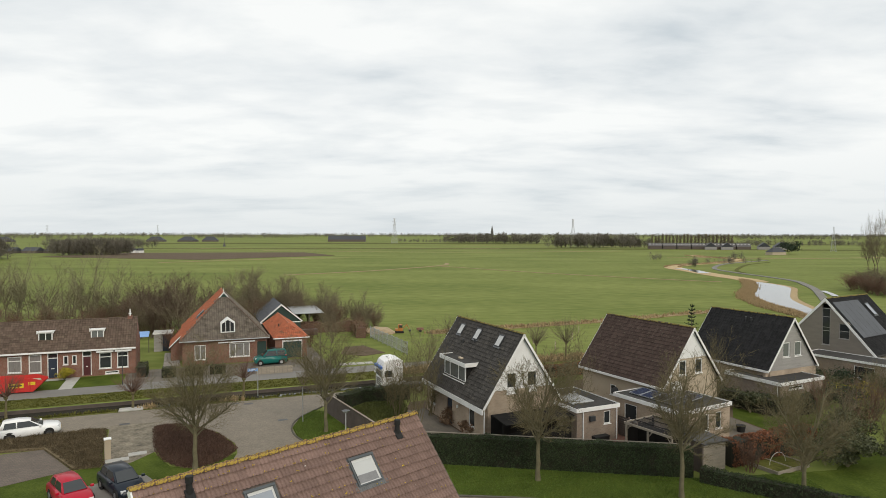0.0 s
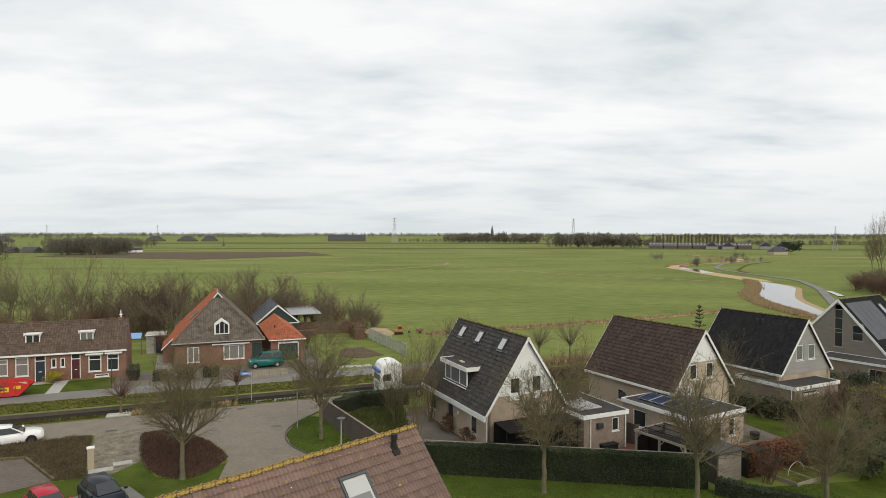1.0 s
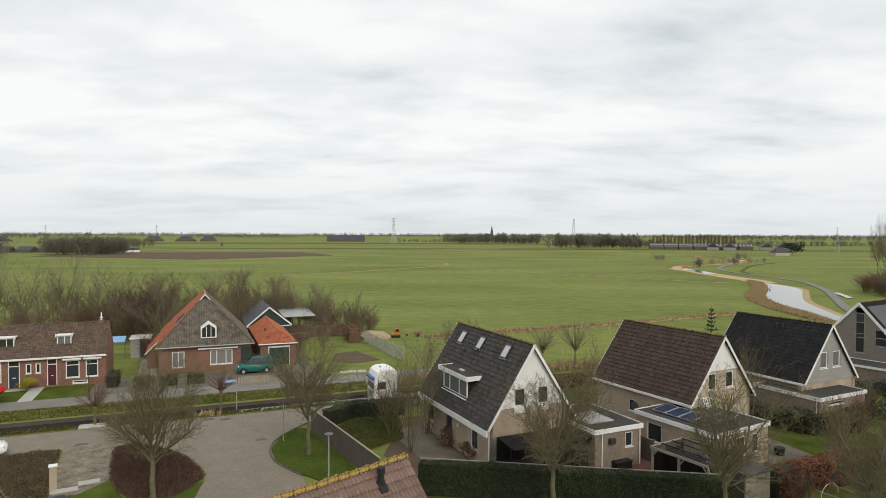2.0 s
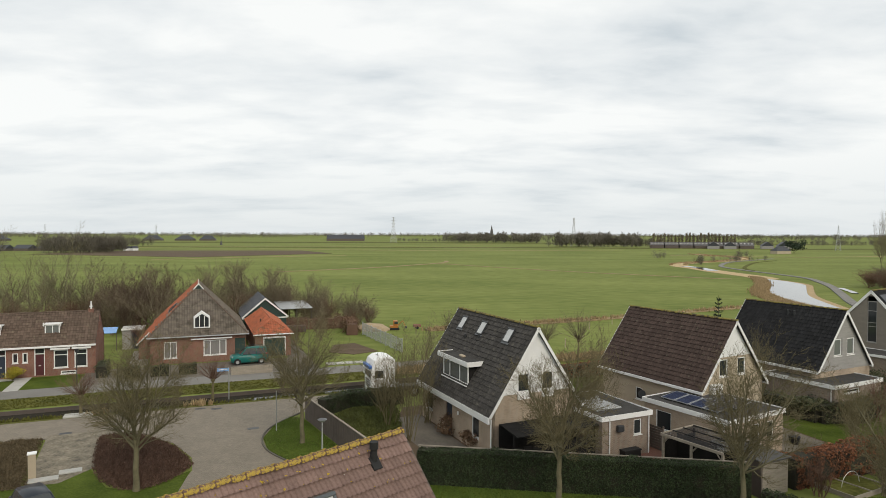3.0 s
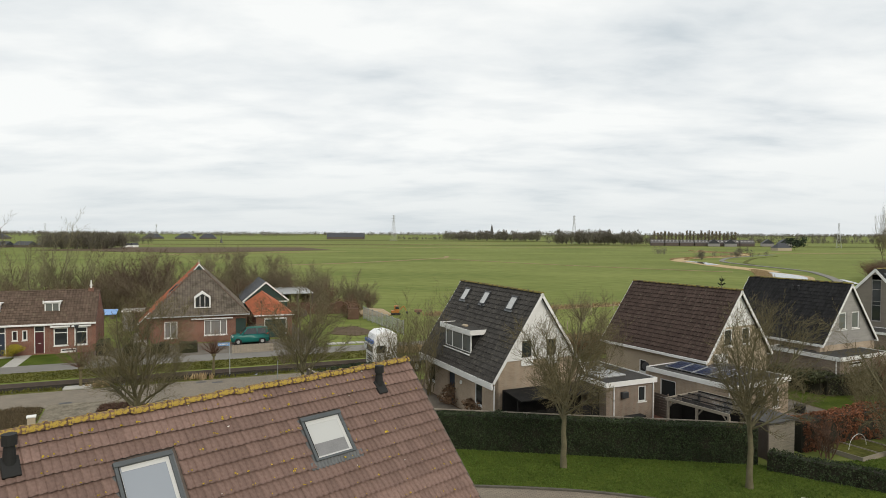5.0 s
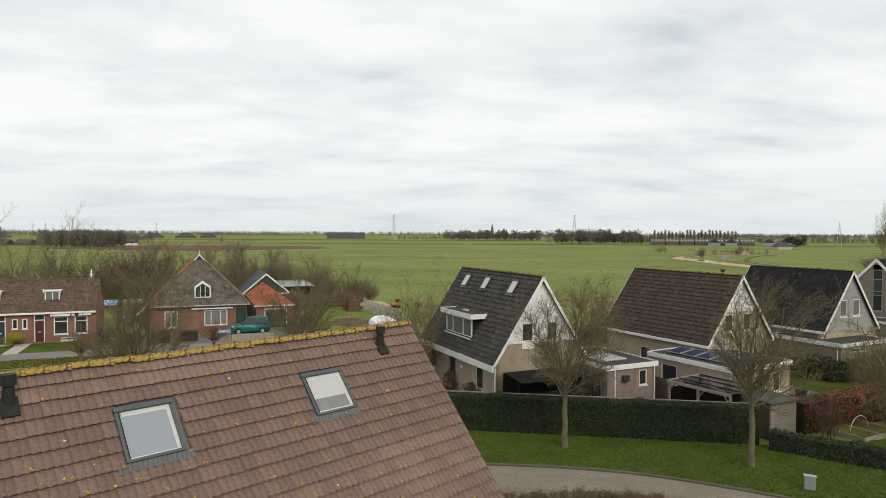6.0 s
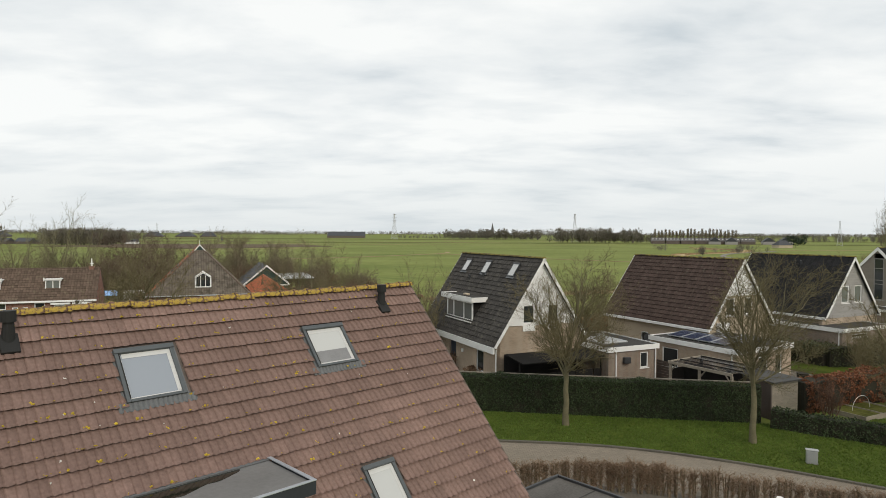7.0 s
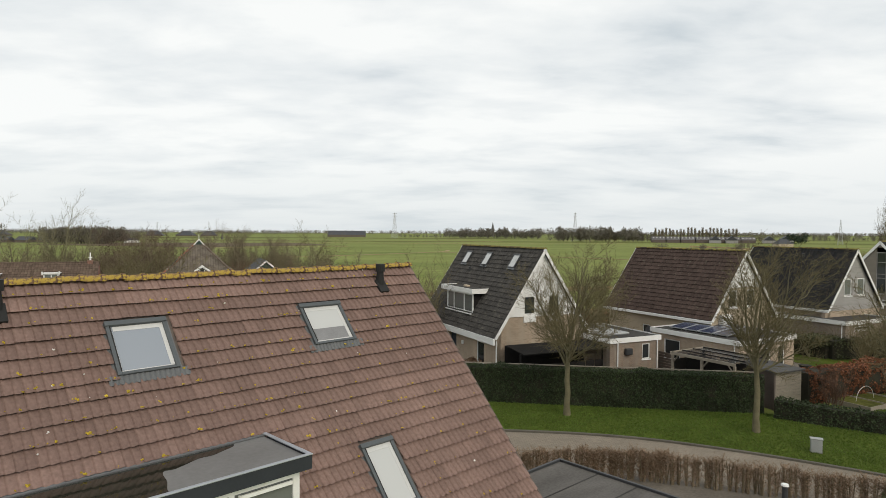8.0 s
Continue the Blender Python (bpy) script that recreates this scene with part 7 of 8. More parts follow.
# thin bare hedge along the near path: upright stems with few dry leaves
ph = thing("path_hedge", Matrix(), "thin bare hornbeam hedge of upright stems along the path", "hedge")
rng = random.Random(44)
HL = arc([(-0.5, 28.6), (2.4, 28.7), (6.6, 28.7), (10.4, 27.6), (14.6, 25.9), (19, 23)], 60)
st, lf = (Sticks(), Sticks()), []
hl = [Vector((x, y, 0)) for x, y in HL]
run = 0.0
for a, b in zip(hl, hl[1:]):
    run += (b - a).length
    if run < 0.21:
        continue
    run -= 0.21
    o = b + Vector((rng.gauss(0, 0.05), rng.gauss(0, 0.04), 0))
    tall, full = rng.uniform(0.98, 1.2), 1.9 if 5.4 < b.x < 8.2 else rng.uniform(0.8, 1.2)
    for k in range(4):
        p = o + Vector((rng.gauss(0, 0.035), rng.gauss(0, 0.035), 0))
        top = p + Vector((rng.gauss(0, 0.05), rng.gauss(0, 0.05), tall * rng.uniform(0.85, 1.0)))
        st[0].add(p, top, 0.026, 0.014, 4)
        for j in range(int(52 * full)):
            t = rng.random() ** 0.65
            c = p.lerp(top, t)
            d = Vector((rng.gauss(0, 1), rng.gauss(0, 1), 0.9)).normalized()
            q = c + d * rng.uniform(0.06, 0.12 + 0.16 * t)
            st[1].add(c, q, 0.008, 0.005, 1)
            for m_ in range(2):
                st[1].add(q, q + Vector((rng.gauss(0, 1), rng.gauss(0, 1), rng.gauss(0.5, 0.7))).normalized() * 0.1, 0.006, 0.003, 1)
            if rng.random() < 0.22 * full:
                lf.append((q, d))
st[0].make("stem", TWIG2, ph)
st[1].make("branchwork", TWIG6, ph)
leaves("dry_leaves", DRYLEAF, ph, lf, 0.06, rng)
sheet("hedge_bed", [(x, y + 0.45) for x, y in HL[::12]] + [(x - 0.6, y - 5.5) for x, y in HL[::12]][::-1], 0, 0.03, YARD, "strip of bare soil under the path hedge", "soil")

# background thicket behind the terrace and farm
FINE[:] = [2, 0.014]
BACK = "thicket behind the farm"
proto = [bare_tree(-80, 112, 9.5, 1.6, 7.0, 0.14, 101, "bare leafless tree in the thicket", 9, [(8, 0.45, 38, 0.15), (7, 0.5, 42, 0.1), (3, 0.55, 40, 0.1)], BACK, mats=(TWIG2, TWIG2)),
         bare_tree(-70, 108, 8.0, 1.2, 6.5, 0.12, 102, "bare leafless tree in the thicket", 9, [(8, 0.45, 38, 0.15), (7, 0.5, 42, 0.1), (3, 0.55, 40, 0.1)], BACK, mats=(TWIG2, TWIG2)),
         bush(-60, 106, 6.0, 6.0, 10, 103, "bare spreading bush in the thicket", TWIG2, spec=[(8, 0.5, 32, 0.1), (6, 0.5, 36, 0.1), (3, 0.55, 36, 0.1)], group=BACK),
         bush(-52, 104, 4.6, 5.5, 10, 104, "dense reddish bare bush in the thicket", TWIG3, spec=[(8, 0.5, 34, 0.1), (6, 0.5, 38, 0.1), (3, 0.55, 36, 0.1)], group=BACK)]
SLIM = [(9, 0.36, 34, 0.15), (7, 0.5, 40, 0.1), (4, 0.55, 40, 0.1)]
slim = [bare_tree(-84, 108, 12.5, 1.5, 4.6, 0.11, 105 + i, "tall slender bare olive sapling in the thicket", 6, SLIM, BACK, mats=(TWIG4, TWIG4)) for i in range(2)]
dusk = [bare_tree(-43, 96, 8.6, 1.0, 8.0, 0.13, 107, "dense dark bare tree behind the sheds", 13, [(9, 0.45, 40, 0.12), (8, 0.5, 44, 0.1), (4, 0.55, 40, 0.1)], BACK, mats=(TWIG5, TWIG5)),
        bush(-47, 101, 6.4, 7.0, 14, 108, "dark purple-brown bare bush in the thicket", TWIG5, spec=[(9, 0.5, 34, 0.1), (7, 0.5, 38, 0.1), (4, 0.55, 36, 0.1)], group=BACK)]
rng = random.Random(7)
for i in range(34):
    x = -94 + 36 * i / 34 + rng.uniform(-1.5, 1.5)
    c = copy_thing(rng.choice(slim), pose(x, 105 + rng.uniform(-9, 12), 0, 0, 0, rng.uniform(0, 360)))
    k = rng.uniform(0.75, 1.1)
    c.scale = (k, k, k * rng.uniform(0.85, 1.1))
for i in range(30):
    x = -95 + 50 * i / 30 + rng.uniform(-2, 2)
    c = copy_thing(proto[rng.choice((2, 3, 3))], pose(x, 100 + rng.uniform(-8, 8), 0, 0, 0, rng.uniform(0, 360)))
    k = rng.uniform(0.6, 0.9)
    c.scale = (k, k, k * 0.8)
for i in range(22):
    x = -60 + 16 * i / 22 + rng.uniform(-2, 2)
    c = copy_thing(proto[rng.choice((1, 2, 3, 3))], pose(x, 100 + rng.uniform(-9, 10), 0, 0, 0, rng.uniform(0, 360)))
    k = rng.uniform(0.7, 1.0)
    c.scale = (k, k, k)
for x, y, k, q in ((-49.5, 100, 1.0, 0), (-45, 104, 0.95, 0), (-41, 98, 0.95, 0), (-48, 95, 0.9, 1), (-43.5, 92, 0.8, 1), (-38.5, 103, 0.9, 0), (-40, 108, 1.0, 1), (-51, 106, 0.9, 1), (-36, 97, 0.75, 1)):
    c = copy_thing(dusk[q], pose(x, y, 0, 0, 0, x * 53 % 360))
    c.scale = (k, k, k)
for i in range(20):
    x = -37 + 11 * i / 20 + rng.uniform(-1.5, 1.5)
    c = copy_thing(proto[rng.choice((0, 1, 2, 3))], pose(x, 107 + rng.uniform(-4, 7), 0, 0, 0, rng.uniform(0, 360)))
    k = rng.uniform(0.7, 1.0)
    c.scale = (k, k, k)
for i in range(44):
    x = -30 + 20 * i / 44 + rng.uniform(-1.5, 1.5)
    y = 108 - 0.35 * (x + 30) + rng.uniform(-3, 5)
    s = rng.uniform(0.5, 0.85) * (1.15 - 0.3 * i / 44)
    c = copy_thing(proto[rng.choice((2, 2, 3, 1))], pose(x, y, 0, 0, 0, rng.uniform(0, 360)))
    c.scale = (s, s, s)
for x, y, s, k in ((-35.5, 86, 0.95, 2), (-33, 92, 1.0, 0), (-39, 90, 1.05, 1), (-30, 97, 0.95, 1), (-44, 92, 0.95, 2), (-36.5, 81, 0.7, 3), (-16, 88, 0.75, 2), (-18.5, 84.5, 0.7, 3)):
    c = copy_thing(proto[k], pose(x, y, 0, 0, 0, x * 37 % 360))
    c.scale = (s, s, s)
# thicket and tall trees at the field road
for i in range(26):
    a = rng.random()
    c = copy_thing(proto[(2, 3)[i % 2]], pose(118 - 10 * a + rng.uniform(0, 11), 183 - 33 * a + rng.uniform(-3, 3), 0, 0, 0, rng.uniform(0, 360)))
    s = rng.uniform(0.75, 1.05)
    c.scale = (s * 1.5, s * 1.5, s)
for x, y, s in ((164.5, 237, 2.1), (167.5, 240, 2.4), (171, 237, 2.2), (168, 246, 2.0), (174, 243, 2.2)):
    c = copy_thing(proto[0], pose(x, y, 0, 0, 0, x * 7 % 360))
    c.scale = (s * 0.5, s * 0.5, s)


# ---- street furniture, fences, small things ----
pl_ = thing("cabinet_pillar", pose(-23.55, 40.7, 0, 0, 0, 30), "pale concrete pillar with a capped top at the shrub bed", "pillar")
part("shaft", box(-0.2, 0.2, -0.2, 0.2, 0, 1.45, 0.02), CREAM, pl_)
part("cap", box(-0.24, 0.24, -0.24, 0.24, 1.45, 1.53, 0.02), WHITE, pl_)
ub = thing("utility_cabinet", pose(15.8, 31.7, 0.02, 0, 0, -22) @ Matrix.Scale(0.75, 4), "light grey utility cabinet on the lawn", "cabinet")
part("plinth", box(-0.3, 0.3, -0.16, 0.16, 0, 0.08), KERB, ub)
part("body", box(-0.29, 0.29, -0.15, 0.15, 0.08, 0.8, 0.015), GALV, ub)
part("lid", box(-0.33, 0.33, -0.19, 0.19, 0.8, 0.86, 0.02), GALV, ub)
part("door", box(-0.25, 0.25, -0.163, -0.152, 0.12, 0.76, 0.004), GALV, ub)


def street_lamp(x, y, h, disc=True):
    e = thing("street_lamp", pose(x, y, 0), "grey street lamp post with a flat disc head", "street lamp", "street lamps")
    part("post", cyl((0, 0, 0), (0, 0, h), 0.06, 0.04, 10), GALV, e)
    bm = cyl((0, 0, h - 0.06), (0, 0, h + 0.06), 0.14, 0.27, 18)
    part("head", bm, GALV, e)
    part("cap", cyl((0, 0, h + 0.061), (0, 0, h + 0.1), 0.26, 0.1, 18), LEAD, e, "grey lamp cap")
    return e


street_lamp(-6.7, 40.4, 3.55)
po = thing("sign_post", pose(-11.7, 49.4, 0), "thin grey steel post on the small lawn", "post")
part("post", cyl((0, 0, 0), (0, 0, 3.0), 0.035, 0.035, 8), GALV, po)
sg = thing("street_sign", pose(-18.1, 58.3, 0, 0, 0, 15), "small blue street name sign on a grey post", "sign")
part("post", cyl((0, 0, 0), (0, 0, 2.75), 0.04, 0.04, 8), GALV, sg)
part("plate", box(-0.95, 0.0, -0.06, -0.041, 2.45, 2.72), PALEBLUE, sg)
part("lettering_bar", box(-0.8, -0.15, -0.066, -0.061, 2.55, 2.63), WHITE, sg)
gp = thing("garden_post", pose(11.5, 26.2, 0), "short dark post with a pale cap", "post")
part("post", cyl((0, 0, 0), (0, 0, 0.82), 0.09, 0.09, 12), DARKMETAL, gp)
part("cap", cyl((0, 0, 0.82), (0, 0, 0.88), 0.13, 0.11, 14), WHITE, gp)
tl = thing("lawn_lamp", pose(-33.6, 62.6, 0), "old style lamp post before the terrace", "street lamp")
part("post", cyl((0, 0, 0), (0, 0, 3.2), 0.05, 0.04, 8), DARKMETAL, tl)
part("head", cyl((0, 0, 3.2), (0, 0, 3.5), 0.12, 0.2, 8), DARKMETAL, tl)

# brown board fence along the square
bf = thing("board_fence", Matrix(), "brown board fence with a pale capping rail beside the square", "fence")
F0, F1, F2 = Vector((-10.3, 52.5, 0)), Vector((-6.05, 45.3, 0)), Vector((-3.7, 41.3, 0))
for a, b in ((F0, F1), (F1, F2)):
    d = b - a
    n = int(d.length / 0.3)
    ang = math.degrees(math.atan2(d.y, d.x))
    for i in range(n):
        p = a + d * (i / n)
        part("board", box(0, 0.285, -0.02, 0.02 + 0.008 * (i % 2), 0.05, 1.78, 0, pose(p.x, p.y, 0, 0, 0, ang)), BROWNWOOD, bf)
    part("capping_rail", box(0, d.length, -0.06, 0.07, 1.78, 1.84, 0, pose(a.x, a.y, 0, 0, 0, ang)), WOOD, bf)
    for i in range(0, n + 1, 6):
        p = a + d * (i / n)
        part("post", box(-0.05, 0.05, 0.04, 0.14, 0, 1.85, 0, pose(p.x, p.y, 0, 0, 0, ang)), BROWNWOOD, bf)

# galvanised field fence
gf_ = thing("field_fence", Matrix(), "grey galvanised bar fence along the vegetable plot", "fence")
a, b = Vector((-11.0, 93.0, 0)), Vector((-4.6, 79.2, 0))
d = b - a
ang = math.degrees(math.atan2(d.y, d.x))
for i in range(9):
    p = a + d * (i / 8)
    part("post", box(-0.06, 0.06, -0.06, 0.06, 0, 1.8, 0, pose(p.x, p.y, 0)), GALV, gf_)
bm = bmesh.new()
for i in range(110):
    p = a + d * ((i + 0.5) / 110)
    add_box(bm, -0.01, 0.012, -0.01, 0.01, 0.1, 1.7, 0, pose(p.x, p.y, 0, 0, 0, ang))
part("bars", bm, GALV, gf_)
for z in (0.2, 0.9, 1.6):
    part("rail", box(0, d.length, -0.025, 0.025, z, z + 0.06, 0, pose(a.x, a.y, 0, 0, 0, ang)), GALV, gf_)
sheet("vegetable_plot", [(-13.6, 84.6), (-11.2, 86.0), (-7.6, 80.6), (-10.2, 78.4), (-13.4, 79.6)], 0, 0.06, EARTH, "bare brown vegetable plot", "garden")
for i in range(4):
    tagged(obj("paving_slab", box(-0.45, 0.45, -0.6, 0.6, 0.0, 0.06, 0.01, pose(-12.0 + i * 1.0, 73.1 + i * 0.32, 0, 0, 0, 21)), CONCRETE), "grey concrete paving slab laid in grass", "slab", "garden slabs")
pr = thing("plank_edging", Matrix(), "low weathered plank fence at the lane edge", "fence")
for i in range(14):
    part("plank", box(0, 0.26, 0, 0.03, 0.0, 0.85, 0, lane_pose(5.2 + i * 0.29, 70.3)), WOOD, pr)
part("rail", box(0, 4.1, 0.032, 0.07, 0.6, 0.68, 0, lane_pose(5.2, 70.3)), WOOD, pr)
# pasture posts
for x, y in ((5.1, 84.1), (13.2, 87.6), (15.6, 83.4), (10.5, 94.8), (19.5, 91), (22, 98), (0.5, 86), (27, 104), (46, 66.8), (24, 87)):
    tagged(obj("pasture_post", cyl((x, y, 0), (x, y, 1.15), 0.06, 0.055, 7), CREAM), "pale wooden pasture post standing in the meadow", "post", "pasture posts")
# raised bed with hoops
rb = thing("raised_bed", pose(22.3, 37.9, 0, 0, 0, 28), "raised plank vegetable bed with a wire hoop", "raised bed")
for b in ((0, 3.4, 0, 0.06), (0, 3.4, 2.4, 2.46), (0, 0.06, 0.062, 2.398), (3.34, 3.4, 0.062, 2.398), (1.65, 1.71, 0.062, 2.398)):
    part("plank", box(b[0], b[1], b[2], b[3], 0, 0.26), WOOD, rb)
part("soil", box(0.065, 3.335, 0.065, 2.395, 0.0, 0.2), VERGE, rb, "soil overgrown with low green weeds")
for y in (1.2,):
    bm = bmesh.new()
    pts = [Vector((1.7 - 0.85 * math.cos(math.pi * i / 10), y, 0.2 + 0.75 * math.sin(math.pi * i / 10))) for i in range(11)]
    for p, q in zip(pts, pts[1:]):
        add_cyl(bm, p, q, 0.012, 0.012, 5)
    part("hoop", bm, WHITE, rb)
tagged(obj("patio_planter", cyl((24.2, 47.2, 0.03), (24.2, 47.2, 0.55), 0.3, 0.38, 14), RUBBER), "black round planter on the patio", "planter")

# canal landing
tagged(obj("canal_stones", box(-1.0, 1.0, -0.5, 0.5, 0, 0.16, 0.05, lane_pose(-6.6, 59.75)), CONCRETE), "pale stones lying at the canal edge", "stones")

# ---- tufts: reeds along water, grass on the lawns ----
def tufts(name, mat, places, label, h, w, seed, lean=0.25, category="grass"):
    rng = random.Random(seed)
    vs, fs = [], []
    for x, y, z in places:
        for _ in range(3):
            az = rng.uniform(0, 6.3)
            hh, ww = h * rng.uniform(0.6, 1.2), w * rng.uniform(0.7, 1.3)
            dx, dy = math.cos(az) * ww / 2, math.sin(az) * ww / 2
            lx, ly = rng.gauss(0, lean) * hh, rng.gauss(0, lean) * hh
            k = len(vs)
            vs += [(x - dx, y - dy, z), (x + dx, y + dy, z), (x + dx * 0.3 + lx, y + dy * 0.3 + ly, z + hh)]
            fs.append((k, k + 1, k + 2))
    ob = raw(name, vs, fs, mat)
    return tagged(ob, label, category, "", "stuff")


rng = random.Random(91)
pl = []
for (x0, y0), (x1, y1) in zip(RIVER, RIVER[1:]):
    for _ in range(90 if y0 > 292 else 0):
        t = rng.random()
        o = rng.choice((-1, 1)) * rng.uniform(2.4, 4.2)
        pl.append((x0 + (x1 - x0) * t + o, y0 + (y1 - y0) * t, 0))
for pa, pb in zip(arc(REEDS_WEST, 7), arc(SHORE_WEST[:7], 8)):
    for _ in range(190):
        t = 0.8 * rng.random()
        pl.append((pa[0] + (pb[0] - pa[0]) * t + rng.gauss(0, 0.4), pa[1] + (pb[1] - pa[1]) * t + rng.gauss(0, 1.0), 0))
for x, y in arc(SHORE_EAST):
    for _ in range(14):
        pl.append((x + rng.uniform(0.8, 2.2), y + rng.gauss(0, 1.0), -0.5))
tufts("reed_belt", REED, pl, "tall dry tan reeds along the river", 0.6, 0.2, 92, 0.2, "reeds")
pl = []
for _ in range(3600):
    a = rng.uniform(-70, 60)
    pl.append(lane(a, 60.0 + rng.gauss(0, 0.25), -0.1))
tufts("bank_grass", VERGE, pl, "rough grass hanging over the canal banks", 0.27, 0.12, 93)
pl = [lane(rng.uniform(-62, 22), rng.uniform(63.7, 67.3), 0.02) for _ in range(9000)]
tufts("verge_grass", VERGE, pl, "short rough grass on the canal verge", 0.1, 0.09, 97, 0.5)
pl = []
for _ in range(2600):
    a = rng.uniform(21, 60)
    pl.append(lane(a, 64.5 + abs(rng.gauss(0, 1.2)), 0))
for _ in range(60):
    pl.append(lane(rng.gauss(-5.2, 0.4) if rng.random() < 0.5 else rng.gauss(2.2, 0.5), 59.8 + rng.gauss(0, 0.2), -0.1))
for pts in ([(-2, 97), (9, 102), (27, 110), (60, 128)],):
    for (x0, y0), (x1, y1) in zip(pts, pts[1:]):
        for _ in range(350):
            t = rng.random()
            pl.append((x0 + (x1 - x0) * t + rng.gauss(0, 0.6), y0 + (y1 - y0) * t + rng.gauss(0, 0.6), 0))
tufts("canal_reed", REED, pl, "dry tan reeds along the canal and ditch", 0.6, 0.22, 94, 0.2, "reeds")


def scatter(poly, n, keep=None):
    xs, ys = [p[0] for p in poly], [p[1] for p in poly]
    out = []
    while len(out) < n:
        x, y = rng.uniform(min(xs), max(xs)), rng.uniform(min(ys), max(ys))
        c = False
        for (x0, y0), (x1, y1) in zip(poly, poly[1:] + poly[:1]):
            if (y0 > y) != (y1 > y) and x < (x1 - x0) * (y - y0) / (y1 - y0) + x0:
                c = not c
        if c and (keep is None or keep(x, y)):
            out.append((x, y, 0.04))
    return out


tufts("lawn_blades", BLADE, scatter(LAWNPOLY, 26000, lambda x, y: 0 < x < 24), "short grass blades on the mown lawn", 0.07, 0.05, 95, 0.4)
tufts("tongue_blades", BLADE, scatter(TONGUE, 3500), "short grass blades on the small lawn", 0.12, 0.07, 96, 0.4)

# ---- far distance ----
def far_wood(name, x0, y0, x1, y1, depth, height, n, seed, label, twigs=9, mat=None, thick=1.0):
    """A belt of bare far trees: a stem each and sprays of twigs that fill an uneven crown."""
    r = random.Random(seed)
    vs, fs = [], []

    def twig(p, d, ln, w):
        a = r.uniform(0, 6.3)
        side = Vector((math.cos(a), math.sin(a), 0)) * w
        k = len(vs)
        vs.extend([tuple(p - side), tuple(p + side), tuple(p + d * ln)])
        fs.append((k, k + 1, k + 2))
    for i in range(n):
        t = (i + r.random()) / n
        o = Vector((x0 + (x1 - x0) * t + r.gauss(0, depth), y0 + (y1 - y0) * t + r.gauss(0, depth), 0))
        h = height * r.uniform(0.55, 1.05)
        w = h * r.uniform(0.25, 0.4)
        twig(o, Vector((0, 0, 1)), h * 0.9, h * 0.022)
        for k in range(twigs * 5):
            q = Vector((r.gauss(0, 1), r.gauss(0, 1), r.gauss(0, 1))).normalized() * r.random() ** 0.4
            p = o + Vector((q.x * w, q.y * w, max(h * 0.5 + q.z * h * 0.44, 0)))
            d = (Vector((q.x, q.y, 0.9 + 0.4 * q.z)) + Vector((r.gauss(0, 0.3), r.gauss(0, 0.3), 0))).normalized()
            twig(p, d, h * r.uniform(0.08, 0.18), h * r.uniform(0.006, 0.016) * thick)
    return tagged(raw(name, vs, fs, mat or FARWOOD_HAZED), label, "woods", "", "stuff")


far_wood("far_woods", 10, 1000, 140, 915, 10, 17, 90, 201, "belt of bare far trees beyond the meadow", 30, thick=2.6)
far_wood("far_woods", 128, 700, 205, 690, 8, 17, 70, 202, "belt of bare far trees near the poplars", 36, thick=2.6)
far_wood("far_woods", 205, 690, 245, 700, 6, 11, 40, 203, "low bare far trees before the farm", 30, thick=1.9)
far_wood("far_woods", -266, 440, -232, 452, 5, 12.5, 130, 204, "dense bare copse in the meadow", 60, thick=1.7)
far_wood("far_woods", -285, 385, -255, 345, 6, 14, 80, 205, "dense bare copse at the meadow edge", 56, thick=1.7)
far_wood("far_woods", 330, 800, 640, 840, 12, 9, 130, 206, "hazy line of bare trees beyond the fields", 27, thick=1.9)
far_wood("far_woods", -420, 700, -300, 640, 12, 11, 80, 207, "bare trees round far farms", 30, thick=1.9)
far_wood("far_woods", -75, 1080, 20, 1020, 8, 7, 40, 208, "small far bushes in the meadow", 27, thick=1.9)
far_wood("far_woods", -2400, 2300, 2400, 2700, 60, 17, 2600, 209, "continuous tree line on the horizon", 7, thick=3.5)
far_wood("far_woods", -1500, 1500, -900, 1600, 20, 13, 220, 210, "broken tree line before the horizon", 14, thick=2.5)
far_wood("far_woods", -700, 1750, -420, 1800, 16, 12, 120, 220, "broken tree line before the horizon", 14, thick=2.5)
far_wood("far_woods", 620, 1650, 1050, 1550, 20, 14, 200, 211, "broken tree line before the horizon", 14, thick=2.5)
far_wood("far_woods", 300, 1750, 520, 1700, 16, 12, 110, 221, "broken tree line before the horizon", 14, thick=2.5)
far_wood("far_woods", 133, 330, 175, 345, 4, 4, 18, 212, "low bushes at the field road", 30)
for x, y in ((125, 372), (150, 330), (183, 395), (118, 300)):
    far_wood("far_bush", x, y, x + 4, y + 1, 1.2, 5, 10, int(x), "round bare bush at the river", 30)
# poplar row
pp = thing("poplar", pose(222, 668, 0), "slender bare poplar in a long row", "tree", "poplar row")
st = Sticks()
st.add(Vector((0, 0, 0)), Vector((0, 0, 14.5)), 0.25, 0.05, 6)
st.make("trunk", TWIG2, pp)
st = Sticks()
r = random.Random(3)
for k in range(520):
    z = r.uniform(1.5, 14.0)
    w = 1.4 * (1 - ((z - 7) / 9) ** 2) ** 0.5
    a = r.uniform(0, 6.3)
    o = Vector((math.cos(a) * w * r.random(), math.sin(a) * w * r.random(), z))
    st.add(o, o + Vector((math.cos(a) * 0.35, math.sin(a) * 0.35, r.uniform(1.0, 2.0))), 0.08, 0.03, 1)
st.make("crown", TWIG2, pp)
